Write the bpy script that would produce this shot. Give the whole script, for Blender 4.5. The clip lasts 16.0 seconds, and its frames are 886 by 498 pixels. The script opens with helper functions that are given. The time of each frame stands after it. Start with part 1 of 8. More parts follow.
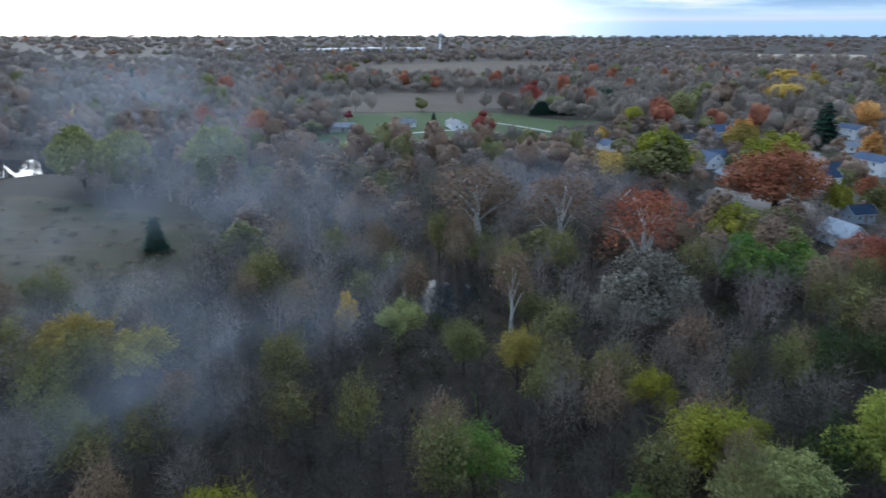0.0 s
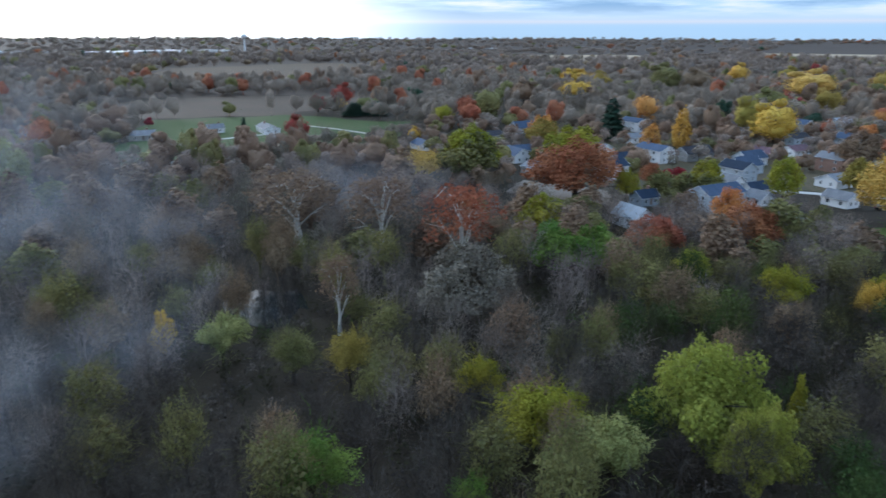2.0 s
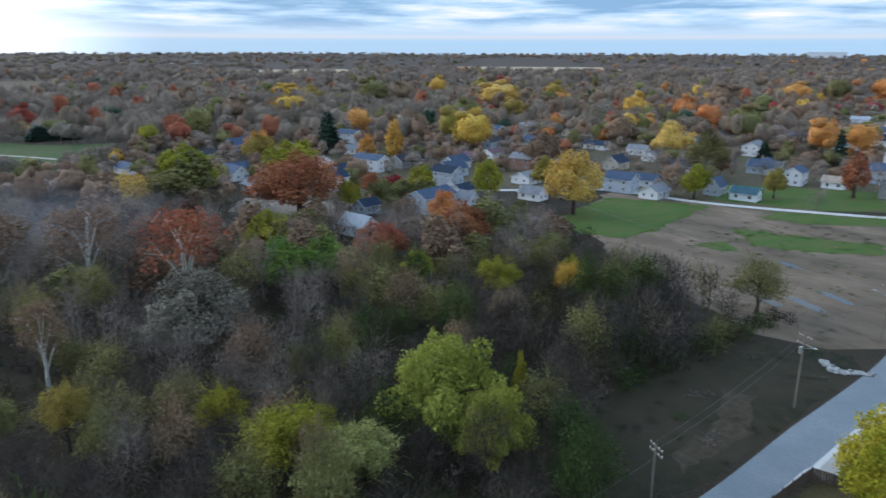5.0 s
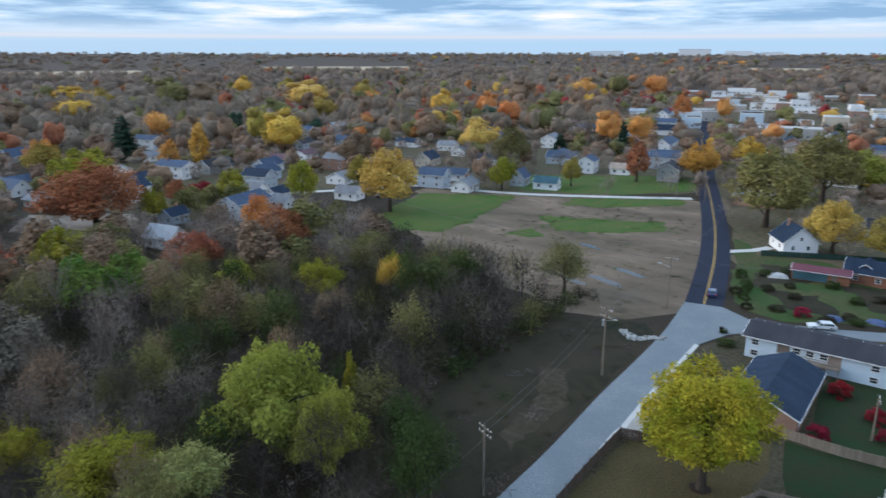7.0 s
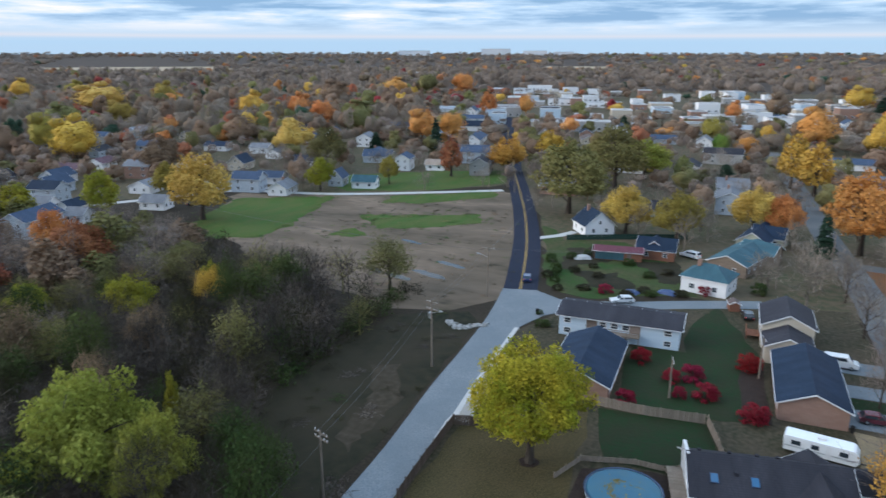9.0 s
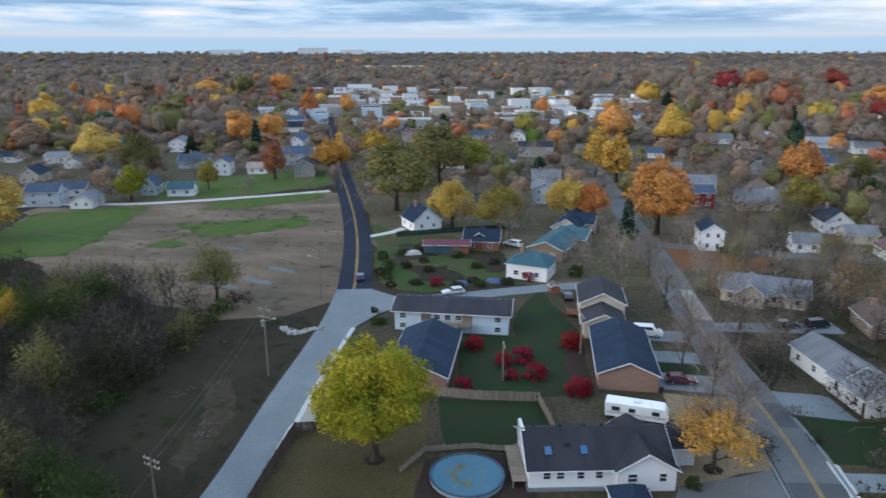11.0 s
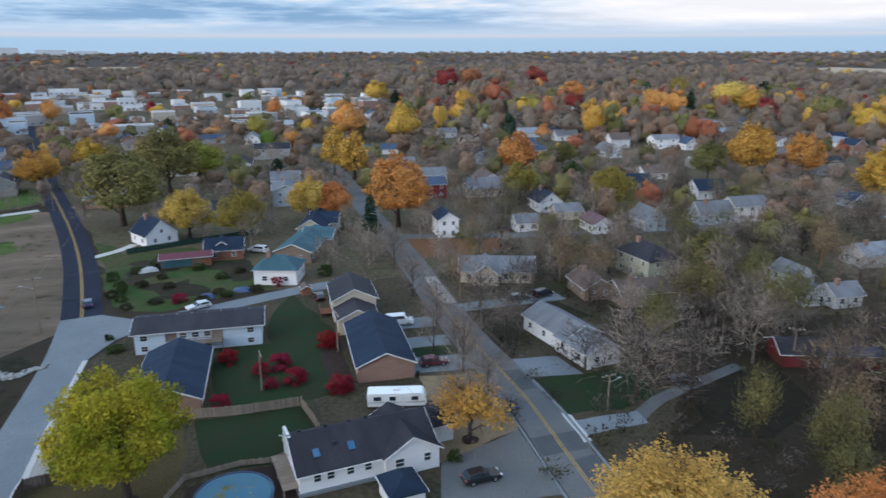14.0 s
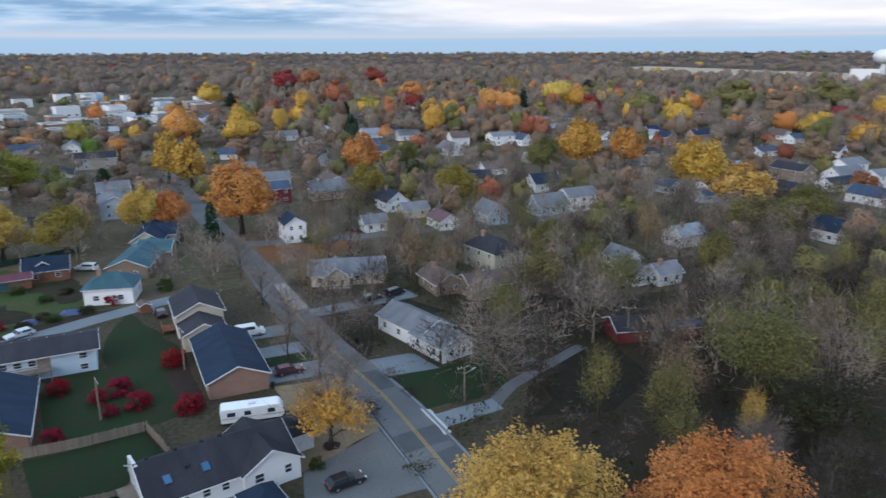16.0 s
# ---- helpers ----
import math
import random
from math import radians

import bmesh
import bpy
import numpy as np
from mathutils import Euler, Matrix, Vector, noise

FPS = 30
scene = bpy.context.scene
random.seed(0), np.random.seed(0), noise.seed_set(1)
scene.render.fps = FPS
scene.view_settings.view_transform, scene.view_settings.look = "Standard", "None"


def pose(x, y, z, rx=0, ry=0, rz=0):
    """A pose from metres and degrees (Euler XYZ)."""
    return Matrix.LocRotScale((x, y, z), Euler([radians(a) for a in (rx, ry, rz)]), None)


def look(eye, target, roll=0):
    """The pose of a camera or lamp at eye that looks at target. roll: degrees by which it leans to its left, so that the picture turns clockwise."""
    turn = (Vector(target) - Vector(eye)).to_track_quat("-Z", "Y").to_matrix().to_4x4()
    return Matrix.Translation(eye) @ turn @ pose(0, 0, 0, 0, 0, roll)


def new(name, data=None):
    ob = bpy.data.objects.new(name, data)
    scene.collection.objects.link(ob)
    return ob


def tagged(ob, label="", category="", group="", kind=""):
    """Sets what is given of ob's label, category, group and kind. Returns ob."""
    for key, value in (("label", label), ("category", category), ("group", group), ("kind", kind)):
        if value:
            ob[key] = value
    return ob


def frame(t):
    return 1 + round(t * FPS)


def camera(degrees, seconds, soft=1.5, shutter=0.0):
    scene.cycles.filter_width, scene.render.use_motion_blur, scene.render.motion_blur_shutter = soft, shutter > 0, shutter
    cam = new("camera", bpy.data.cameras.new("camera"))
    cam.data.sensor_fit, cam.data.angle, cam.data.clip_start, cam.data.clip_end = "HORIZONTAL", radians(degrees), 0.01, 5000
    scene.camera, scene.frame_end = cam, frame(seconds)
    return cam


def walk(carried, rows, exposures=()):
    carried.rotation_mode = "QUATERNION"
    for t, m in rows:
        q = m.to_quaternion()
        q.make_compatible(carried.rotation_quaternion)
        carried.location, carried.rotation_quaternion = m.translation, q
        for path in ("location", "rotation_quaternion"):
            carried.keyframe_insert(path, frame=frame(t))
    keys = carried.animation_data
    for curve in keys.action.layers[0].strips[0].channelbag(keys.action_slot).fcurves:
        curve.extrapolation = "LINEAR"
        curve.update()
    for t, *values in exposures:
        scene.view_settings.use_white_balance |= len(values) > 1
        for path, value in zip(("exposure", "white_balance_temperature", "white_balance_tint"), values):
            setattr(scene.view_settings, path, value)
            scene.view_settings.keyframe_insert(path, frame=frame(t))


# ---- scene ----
import itertools

cam = camera(64.6, 16.0, 1.5, 0.6)
EYE = 50.0
ROWS = [
    (0.0, 0.0, -17.02, 0.05), (0.5, -3.74, -17.03, 0.05), (1.0, -7.46, -17.01, 0.08), (1.5, -11.24, -16.99, 0.12),
    (2.0, -14.99, -16.85, 0.16), (2.5, -18.75, -16.37, 0.18), (3.0, -22.53, -15.88, 0.2), (3.5, -26.32, -15.72, 0.2),
    (4.0, -30.1, -15.69, 0.2), (6.5, -49.05, -15.7, 0.1), (7.0, -52.85, -15.69, 0.05), (7.5, -56.68, -15.69, 0.04),
    (8.0, -60.52, -15.69, 0.04), (8.5, -64.18, -15.7, 0.04), (9.0, -67.77, -15.72, 0.04), (11.5, -85.62, -15.78, -0.03),
    (12.0, -89.18, -15.78, -0.05), (12.5, -92.73, -15.78, -0.07), (13.0, -96.25, -15.8, -0.07), (13.5, -99.84, -15.81, -0.07),
    (14.0, -103.31, -15.78, -0.07), (14.5, -106.64, -15.76, -0.08), (15.0, -109.86, -15.75, -0.1), (15.5, -112.96, -15.74, -0.13),
    (16.0, -116.03, -15.74, -0.16),
]
walk(cam, [(t, pose(0, 0, EYE, 90 + pitch, -roll, yaw)) for t, yaw, pitch, roll in ROWS], [(0.0, 0.05, 5550, 8), (3.0, 0.03, 5700, 8), (8.0, 0.08, 6130, 10), (10.5, 0.0, 6130, 10), (12.5, -0.1, 6080, 11), (16.0, -0.16, 5980, 11)])

# ---- sky and light: dusk under broken cloud, the sun just down in the north west ----
world = bpy.data.worlds.new("world")
scene.world = world
world.use_nodes = True


def wire(tree, a, b):
    tree.links.new(a, b)


def build_sky():
    t = world.node_tree
    n = t.nodes
    n.clear()
    out, bg = n.new("ShaderNodeOutputWorld"), n.new("ShaderNodeBackground")
    sky = n.new("ShaderNodeTexSky")
    sky.sky_type, sky.sun_disc, sky.sun_elevation, sky.sun_rotation = "NISHITA", False, radians(6), radians(-28)
    scaled = n.new("ShaderNodeVectorMath")
    scaled.operation = "SCALE"
    scaled.inputs["Scale"].default_value = SKY_BLUE
    wire(t, sky.outputs[0], scaled.inputs[0])
    co, sep = n.new("ShaderNodeTexCoord"), n.new("ShaderNodeSeparateXYZ")
    wire(t, co.outputs["Generated"], sep.inputs[0])
    # layers of cloud, drawn out flat near the horizon
    stretch = n.new("ShaderNodeMapping")
    stretch.inputs["Scale"].default_value = (1.7, 1.7, 17)
    wire(t, co.outputs["Generated"], stretch.inputs[0])
    puffs = n.new("ShaderNodeTexNoise")
    puffs.inputs["Scale"].default_value, puffs.inputs["Detail"].default_value, puffs.inputs["Roughness"].default_value = 3.2, 7, 0.58
    wire(t, stretch.outputs[0], puffs.inputs[0])
    shape = n.new("ShaderNodeValToRGB")
    e = shape.color_ramp.elements
    e[0].position, e[0].color = 0.40, (0.25, 0.42, 0.64, 1)
    e[1].position, e[1].color = 0.66, (0.98, 0.92, 0.89, 1)
    m = e.new(0.52)
    m.color = (0.51, 0.68, 0.87, 1)
    wire(t, puffs.outputs[0], shape.inputs[0])
    # clear blue band just over the horizon, rose above it
    band = n.new("ShaderNodeValToRGB")
    e = band.color_ramp.elements
    e[0].position, e[0].color = 0.0, (0.44, 0.61, 0.78, 1)
    e[1].position, e[1].color = 0.028, (0.55, 0.68, 0.82, 1)
    for at, col in ((0.015, (0.42, 0.61, 0.80, 1)), (0.019, (0.66, 0.68, 0.75, 1)), (0.023, (0.55, 0.67, 0.80, 1))):
        m = e.new(at)
        m.color = col
    wire(t, sep.outputs["Z"], band.inputs[0])
    low = n.new("ShaderNodeMapRange")
    low.inputs["From Min"].default_value, low.inputs["From Max"].default_value = 0.022, 0.042
    wire(t, sep.outputs["Z"], low.inputs[0])
    veil = n.new("ShaderNodeMix")
    veil.data_type = "RGBA"
    wire(t, low.outputs[0], veil.inputs["Factor"])
    wire(t, band.outputs[0], veil.inputs["A"])
    wire(t, shape.outputs[0], veil.inputs["B"])
    # the bright part of the sky where the sun went down
    dot = n.new("ShaderNodeVectorMath")
    dot.operation = "DOT_PRODUCT"
    dot.inputs[1].default_value = Vector((-0.46, 0.87, 0.10)).normalized()
    wire(t, co.outputs["Generated"], dot.inputs[0])
    near = n.new("ShaderNodeMapRange")
    near.interpolation_type = "SMOOTHSTEP"
    near.inputs["From Min"].default_value, near.inputs["From Max"].default_value = 0.7, 1.0
    wire(t, dot.outputs["Value"], near.inputs[0])
    glow = n.new("ShaderNodeMix")
    glow.data_type = "RGBA"
    glow.inputs["B"].default_value = (2.5, 2.42, 2.3, 1)
    wire(t, near.outputs[0], glow.inputs["Factor"])
    wire(t, veil.outputs["Result"], glow.inputs["A"])
    # a cream break in the cloud to the south east
    dot2 = n.new("ShaderNodeVectorMath")
    dot2.operation = "DOT_PRODUCT"
    dot2.inputs[1].default_value = Vector((0.72, -0.69, 0.12)).normalized()
    wire(t, co.outputs["Generated"], dot2.inputs[0])
    open_sky = n.new("ShaderNodeMapRange")
    open_sky.interpolation_type = "SMOOTHSTEP"
    open_sky.inputs["From Min"].default_value, open_sky.inputs["From Max"].default_value = 0.86, 0.985
    open_sky.inputs["To Max"].default_value = 0.75
    wire(t, dot2.outputs["Value"], open_sky.inputs[0])
    up = n.new("ShaderNodeMath")
    up.operation = "MULTIPLY"
    wire(t, open_sky.outputs[0], up.inputs[0])
    wire(t, low.outputs[0], up.inputs[1])
    cream = n.new("ShaderNodeMix")
    cream.data_type = "RGBA"
    cream.inputs["B"].default_value = (1.18, 1.07, 1.0, 1)
    wire(t, up.outputs[0], cream.inputs["Factor"])
    wire(t, glow.outputs["Result"], cream.inputs["A"])
    both = n.new("ShaderNodeMix")
    both.data_type = "RGBA"
    both.inputs["Factor"].default_value = 0.9
    wire(t, scaled.outputs[0], both.inputs["A"])
    wire(t, cream.outputs["Result"], both.inputs["B"])
    wire(t, both.outputs["Result"], bg.inputs["Color"])
    # under broken cloud the sky grows brighter towards the zenith
    high = n.new("ShaderNodeMapRange")
    high.inputs["From Min"].default_value, high.inputs["From Max"].default_value = 0.08, 0.7
    high.inputs["To Min"].default_value, high.inputs["To Max"].default_value = SKY_STRENGTH, SKY_STRENGTH * ZENITH
    wire(t, sep.outputs["Z"], high.inputs[0])
    wire(t, high.outputs[0], bg.inputs["Strength"])
    wire(t, bg.outputs[0], out.inputs[0])


SKY_BLUE, SKY_STRENGTH, ZENITH = 0.12, 1.16, 1.7
build_sky()
sun = new("sun", bpy.data.lights.new("sun", "SUN"))
sun.data.energy, sun.data.angle, sun.data.color = 1.4, radians(40), (1.0, 0.95, 0.88)
sun.matrix_world = look((-46, 87, 34), (0, 0, 0))

# ---- materials ----
NODES = {}


def material(name, rough=0.85, metal=0.0):
    m = bpy.data.materials.new(name)
    m.use_nodes = True
    NODES[name] = m
    b = m.node_tree.nodes["Principled BSDF"]
    b.inputs["Roughness"].default_value, b.inputs["Metallic"].default_value = rough, metal
    b.inputs["Specular IOR Level"].default_value = 0.5 if rough < 0.7 else 0.12
    return m, m.node_tree, b


def mixed(t, fac, a, b):
    x = t.nodes.new("ShaderNodeMix")
    x.data_type = "RGBA"
    for key, v in (("Factor", fac), ("A", a), ("B", b)):
        if isinstance(v, (tuple, float, int)):
            x.inputs[key].default_value = (*v, 1) if isinstance(v, tuple) else v
        else:
            wire(t, v, x.inputs[key])
    return x.outputs["Result"]


def cloud(t, scale, detail=4, lo=0.35, hi=0.65, squash=None):
    co, x, r = t.nodes.new("ShaderNodeTexCoord"), t.nodes.new("ShaderNodeTexNoise"), t.nodes.new("ShaderNodeMapRange")
    x.inputs["Scale"].default_value, x.inputs["Detail"].default_value = scale, detail
    r.inputs["From Min"].default_value, r.inputs["From Max"].default_value = lo, hi
    source = co.outputs["Object"]
    if squash:
        mp = t.nodes.new("ShaderNodeMapping")
        mp.inputs["Scale"].default_value = squash
        wire(t, source, mp.inputs[0])
        source = mp.outputs[0]
    wire(t, source, x.inputs["Vector"])
    wire(t, x.outputs[0], r.inputs[0])
    return r.outputs[0]


def bumped(t, b, height, strength, distance=0.05):
    x = t.nodes.new("ShaderNodeBump")
    x.inputs["Strength"].default_value, x.inputs["Distance"].default_value = strength, distance
    wire(t, height, x.inputs["Height"])
    wire(t, x.outputs[0], b.inputs["Normal"])


def surface(name, a, b, big=0.3, fine=6.0, c=None, rough=0.85, metal=0.0, bump=0.3, squash=None, spread=0.0):
    """Two colours in large patches, a third in fine grain, with relief; spread: how far single things differ in tone."""
    m, t, p = material(name, rough, metal)
    col = mixed(t, cloud(t, big, 5, squash=squash), a, b)
    grain = cloud(t, fine, 3, 0.3, 0.7, squash=squash)
    col = mixed(t, grain, col, c or tuple(0.75 * v for v in a))
    if spread:
        info, hsv, r = t.nodes.new("ShaderNodeObjectInfo"), t.nodes.new("ShaderNodeHueSaturation"), t.nodes.new("ShaderNodeMapRange")
        r.inputs["To Min"].default_value, r.inputs["To Max"].default_value = 1 - spread, 1 + spread
        wire(t, info.outputs["Random"], r.inputs[0])
        wire(t, r.outputs[0], hsv.inputs["Value"])
        wire(t, col, hsv.inputs["Color"])
        col = hsv.outputs[0]
    wire(t, col, p.inputs["Base Color"])
    if bump:
        bumped(t, p, grain, bump)
    return m


def leafage(name, a, b, patch=0.12, through_leaf=0.25, spread=0.12, vary=0.28, rough_crown=False, airy=0.0):
    """Leaves or twigs: every leaf its own tone between a and b, drifting from tree to tree; airy: the share of gaps in a mass of twigs."""
    m, t, p = material(name, 0.8)
    geo, info = t.nodes.new("ShaderNodeNewGeometry"), t.nodes.new("ShaderNodeObjectInfo")
    base = mixed(t, cloud(t, patch, 2, 0.38, 0.62), a, b)
    hsv = t.nodes.new("ShaderNodeHueSaturation")
    r, h = t.nodes.new("ShaderNodeMapRange"), t.nodes.new("ShaderNodeMapRange")
    r.inputs["To Min"].default_value, r.inputs["To Max"].default_value = 1 - vary, 1 + vary
    h.inputs["To Min"].default_value, h.inputs["To Max"].default_value = 0.5 - 0.1 * spread, 0.5 + 0.1 * spread
    wire(t, geo.outputs["Random Per Island"], r.inputs[0])
    wire(t, info.outputs["Random"], h.inputs[0])
    wire(t, r.outputs[0], hsv.inputs["Value"])
    wire(t, h.outputs[0], hsv.inputs["Hue"])
    wire(t, base, hsv.inputs["Color"])
    wire(t, hsv.outputs[0], p.inputs["Base Color"])
    if rough_crown:
        bumped(t, p, cloud(t, 0.7, 4, 0.3, 0.7), 0.4, 0.5)
    if through_leaf:
        thin, mix = t.nodes.new("ShaderNodeBsdfTranslucent"), t.nodes.new("ShaderNodeMixShader")
        wire(t, hsv.outputs[0], thin.inputs["Color"])
        mix.inputs[0].default_value = through_leaf
        wire(t, p.outputs[0], mix.inputs[1])
        wire(t, thin.outputs[0], mix.inputs[2])
        wire(t, mix.outputs[0], t.nodes["Material Output"].inputs[0])
    if airy:
        gap, sky_through, cut = t.nodes.new("ShaderNodeMath"), t.nodes.new("ShaderNodeBsdfTransparent"), t.nodes.new("ShaderNodeMixShader")
        gap.operation = "LESS_THAN"
        gap.inputs[1].default_value = 0.5
        wire(t, cloud(t, 2.3, 3, 0.2 + 0.6 * (airy - 0.5) * 0.6, 0.8 + 0.6 * (airy - 0.5) * 0.6), gap.inputs[0])
        whole = t.nodes["Material Output"].inputs[0].links[0].from_socket
        wire(t, gap.outputs[0], cut.inputs[0])
        wire(t, whole, cut.inputs[1])
        wire(t, sky_through.outputs[0], cut.inputs[2])
        wire(t, cut.outputs[0], t.nodes["Material Output"].inputs[0])
    return m


LEAF, FAR_LEAF = {}, {}
for key, name, a, b, lets in (
    ("bare", "twigs_grey_brown", (0.13, 0.105, 0.088), (0.255, 0.207, 0.175), 0),
    ("pale", "twigs_pale_grey", (0.125, 0.107, 0.082), (0.18, 0.157, 0.12), 0),
    ("tan", "leaves_tan", (0.17, 0.115, 0.075), (0.24, 0.17, 0.11), 0.25),
    ("olive", "leaves_olive", (0.12, 0.115, 0.045), (0.19, 0.17, 0.065), 0.25),
    ("khaki", "leaves_khaki", (0.165, 0.15, 0.055), (0.235, 0.2, 0.075), 0.25),
    ("willow", "leaves_willow", (0.24, 0.25, 0.045), (0.34, 0.33, 0.07), 0.3),
    ("silver", "leaves_silver_green", (0.23, 0.235, 0.08), (0.31, 0.30, 0.115), 0.25),
    ("green", "leaves_green", (0.08, 0.14, 0.025), (0.17, 0.22, 0.045), 0.3),
    ("ochre", "leaves_ochre", (0.23, 0.18, 0.04), (0.32, 0.25, 0.065), 0.3),
    ("turf", "grass_tussock", (0.04, 0.10, 0.014), (0.08, 0.10, 0.025), 0.2),
    ("lime", "leaves_lime", (0.20, 0.20, 0.022), (0.31, 0.275, 0.035), 0.3),
    ("gold", "leaves_gold", (0.45, 0.27, 0.05), (0.54, 0.345, 0.075), 0.3),
    ("amber", "leaves_amber", (0.46, 0.30, 0.075), (0.58, 0.41, 0.11), 0.3),
    ("orange", "leaves_orange", (0.46, 0.19, 0.055), (0.54, 0.27, 0.09), 0.3),
    ("rust", "leaves_rust", (0.25, 0.088, 0.045), (0.34, 0.145, 0.07), 0.25),
    ("maroon", "leaves_maroon", (0.18, 0.028, 0.028), (0.25, 0.045, 0.04), 0.25),
    ("red", "leaves_red", (0.18, 0.012, 0.024), (0.27, 0.02, 0.036), 0.25),
    ("fir", "needles_dark_green", (0.018, 0.04, 0.025), (0.03, 0.06, 0.035), 0),
    # brush and ivy carry the near wood's shade in darkened colours
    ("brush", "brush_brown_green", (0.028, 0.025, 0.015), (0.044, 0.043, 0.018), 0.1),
    ("ivy", "leaves_dark_green", (0.034, 0.055, 0.016), (0.066, 0.088, 0.027), 0.25),
):
    LEAF[key] = leafage(name, a, b, through_leaf=lets)
    FAR_LEAF[key] = leafage("far_" + name, a, b, 0.09, lets * 0.6, vary=0.22, rough_crown=True, airy=0.5 if key in ("bare", "pale") else 0.36)
# far copy of the bare twigs, tone evened and raised in place of haze
FAR_LEAF["bare"] = leafage("canopy_brown_grey_hazed", (0.15, 0.115, 0.092), (0.235, 0.182, 0.148), 0.02, 0, vary=0.16, rough_crown=True, airy=0.5)
# dark copies of the bare twigs: wood shade is put into their colour
FAR_LEAF["umber"] = leafage("far_twigs_darkened", (0.07, 0.058, 0.05), (0.13, 0.108, 0.09), through_leaf=0, rough_crown=True, airy=0.5)
LEAF["umber"] = leafage("twigs_darkened", (0.042, 0.035, 0.03), (0.11, 0.091, 0.075), through_leaf=0)
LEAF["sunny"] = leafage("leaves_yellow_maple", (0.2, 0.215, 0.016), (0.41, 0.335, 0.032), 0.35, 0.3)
BARK = surface("bark_brown", (0.055, 0.043, 0.034), (0.095, 0.077, 0.063), 0.8, 5, bump=0.6, squash=(1, 1, 0.2))
BARK_PALE = surface("bark_pale", (0.55, 0.52, 0.47), (0.66, 0.63, 0.58), 0.8, 3, c=(0.34, 0.31, 0.27), bump=0.4)

# ---- building helpers ----
rng = np.random.default_rng(7)


def mesh_from(name, verts, faces, mat=None):
    """A mesh from arrays of corners and of triangles or quads."""
    me = bpy.data.meshes.new(name)
    verts, faces = np.asarray(verts, np.float32), np.asarray(faces, np.int32)
    k = faces.shape[1]
    me.vertices.add(len(verts))
    me.vertices.foreach_set("co", verts.ravel())
    me.loops.add(faces.size)
    me.loops.foreach_set("vertex_index", faces.ravel())
    me.polygons.add(len(faces))
    me.polygons.foreach_set("loop_start", np.arange(0, faces.size, k, dtype=np.int32))
    me.update(calc_edges=True)
    if mat:
        me.materials.append(mat)
    return me


def empty(name, x, y, z=0.0, yaw=0.0, label="", category="", group="", kind=""):
    ob = new(name)
    ob.empty_display_size = 0.5
    ob.matrix_world = pose(x, y, z, 0, 0, yaw)
    return tagged(ob, label, category, group, kind)


def child(name, me, parent, at=None, label=""):
    ob = new(name, me)
    ob.parent = parent
    if at is not None:
        ob.matrix_local = at
    return tagged(ob, label)


def part(name, bm, mat, parent=None, label=""):
    """Links a bmesh as one mesh object under a thing or a part."""
    me = bpy.data.meshes.new(name)
    bmesh.ops.recalc_face_normals(bm, faces=bm.faces)
    bm.to_mesh(me)
    bm.free()
    me.materials.append(mat)
    ob = new(name, me)
    if parent:
        ob.parent = parent
    return tagged(ob, label)


def prism(bm, outline, z0, z1):
    """An upright prism over an outline of x, y."""
    low = [bm.verts.new((x, y, z0)) for x, y in outline]
    high = [bm.verts.new((x, y, z1)) for x, y in outline]
    bm.faces.new(low[::-1])
    bm.faces.new(high)
    for i in range(len(low)):
        j = (i + 1) % len(low)
        bm.faces.new((low[i], low[j], high[j], high[i]))


def block(bm, x0, x1, y0, y1, z0, z1):
    prism(bm, [(x0, y0), (x1, y0), (x1, y1), (x0, y1)], z0, z1)


def rod(bm, a, b, r0, r1=None, sides=8):
    a, b, r1 = Vector(a), Vector(b), r0 if r1 is None else r1
    d = b - a
    m = Matrix.Translation((a + b) / 2) @ d.to_track_quat("Z", "Y").to_matrix().to_4x4()
    bmesh.ops.create_cone(bm, cap_ends=True, segments=sides, radius1=r0, radius2=r1, depth=d.length, matrix=m)


# ---- trees: limbs, twigs and leaves as arrays ----
def tube(points, radii, sides=4):
    """A tapered limb through points, as corners and triangles."""
    points = np.asarray(points, float)
    v, f = [], []
    ang = np.arange(sides) * 2 * np.pi / sides
    for i, (p, r) in enumerate(zip(points, radii)):
        d = points[min(i + 1, len(points) - 1)] - points[max(i - 1, 0)]
        d /= np.linalg.norm(d) + 1e-9
        a = np.cross(d, (0.3, 0.9, 0.1))
        a /= np.linalg.norm(a) + 1e-9
        b = np.cross(d, a)
        v += list(p + r * (np.cos(ang)[:, None] * a + np.sin(ang)[:, None] * b))
        if i:
            o = (i - 1) * sides
            for k in range(sides):
                m = (k + 1) % sides
                f += [(o + k, o + m, o + sides + m), (o + k, o + sides + m, o + sides + k)]
    return np.array(v), np.array(f)


def joined(pieces):
    vs, fs, n = [], [], 0
    for v, f in pieces:
        vs.append(v)
        fs.append(f + n)
        n += len(v)
    return np.concatenate(vs), np.concatenate(fs)


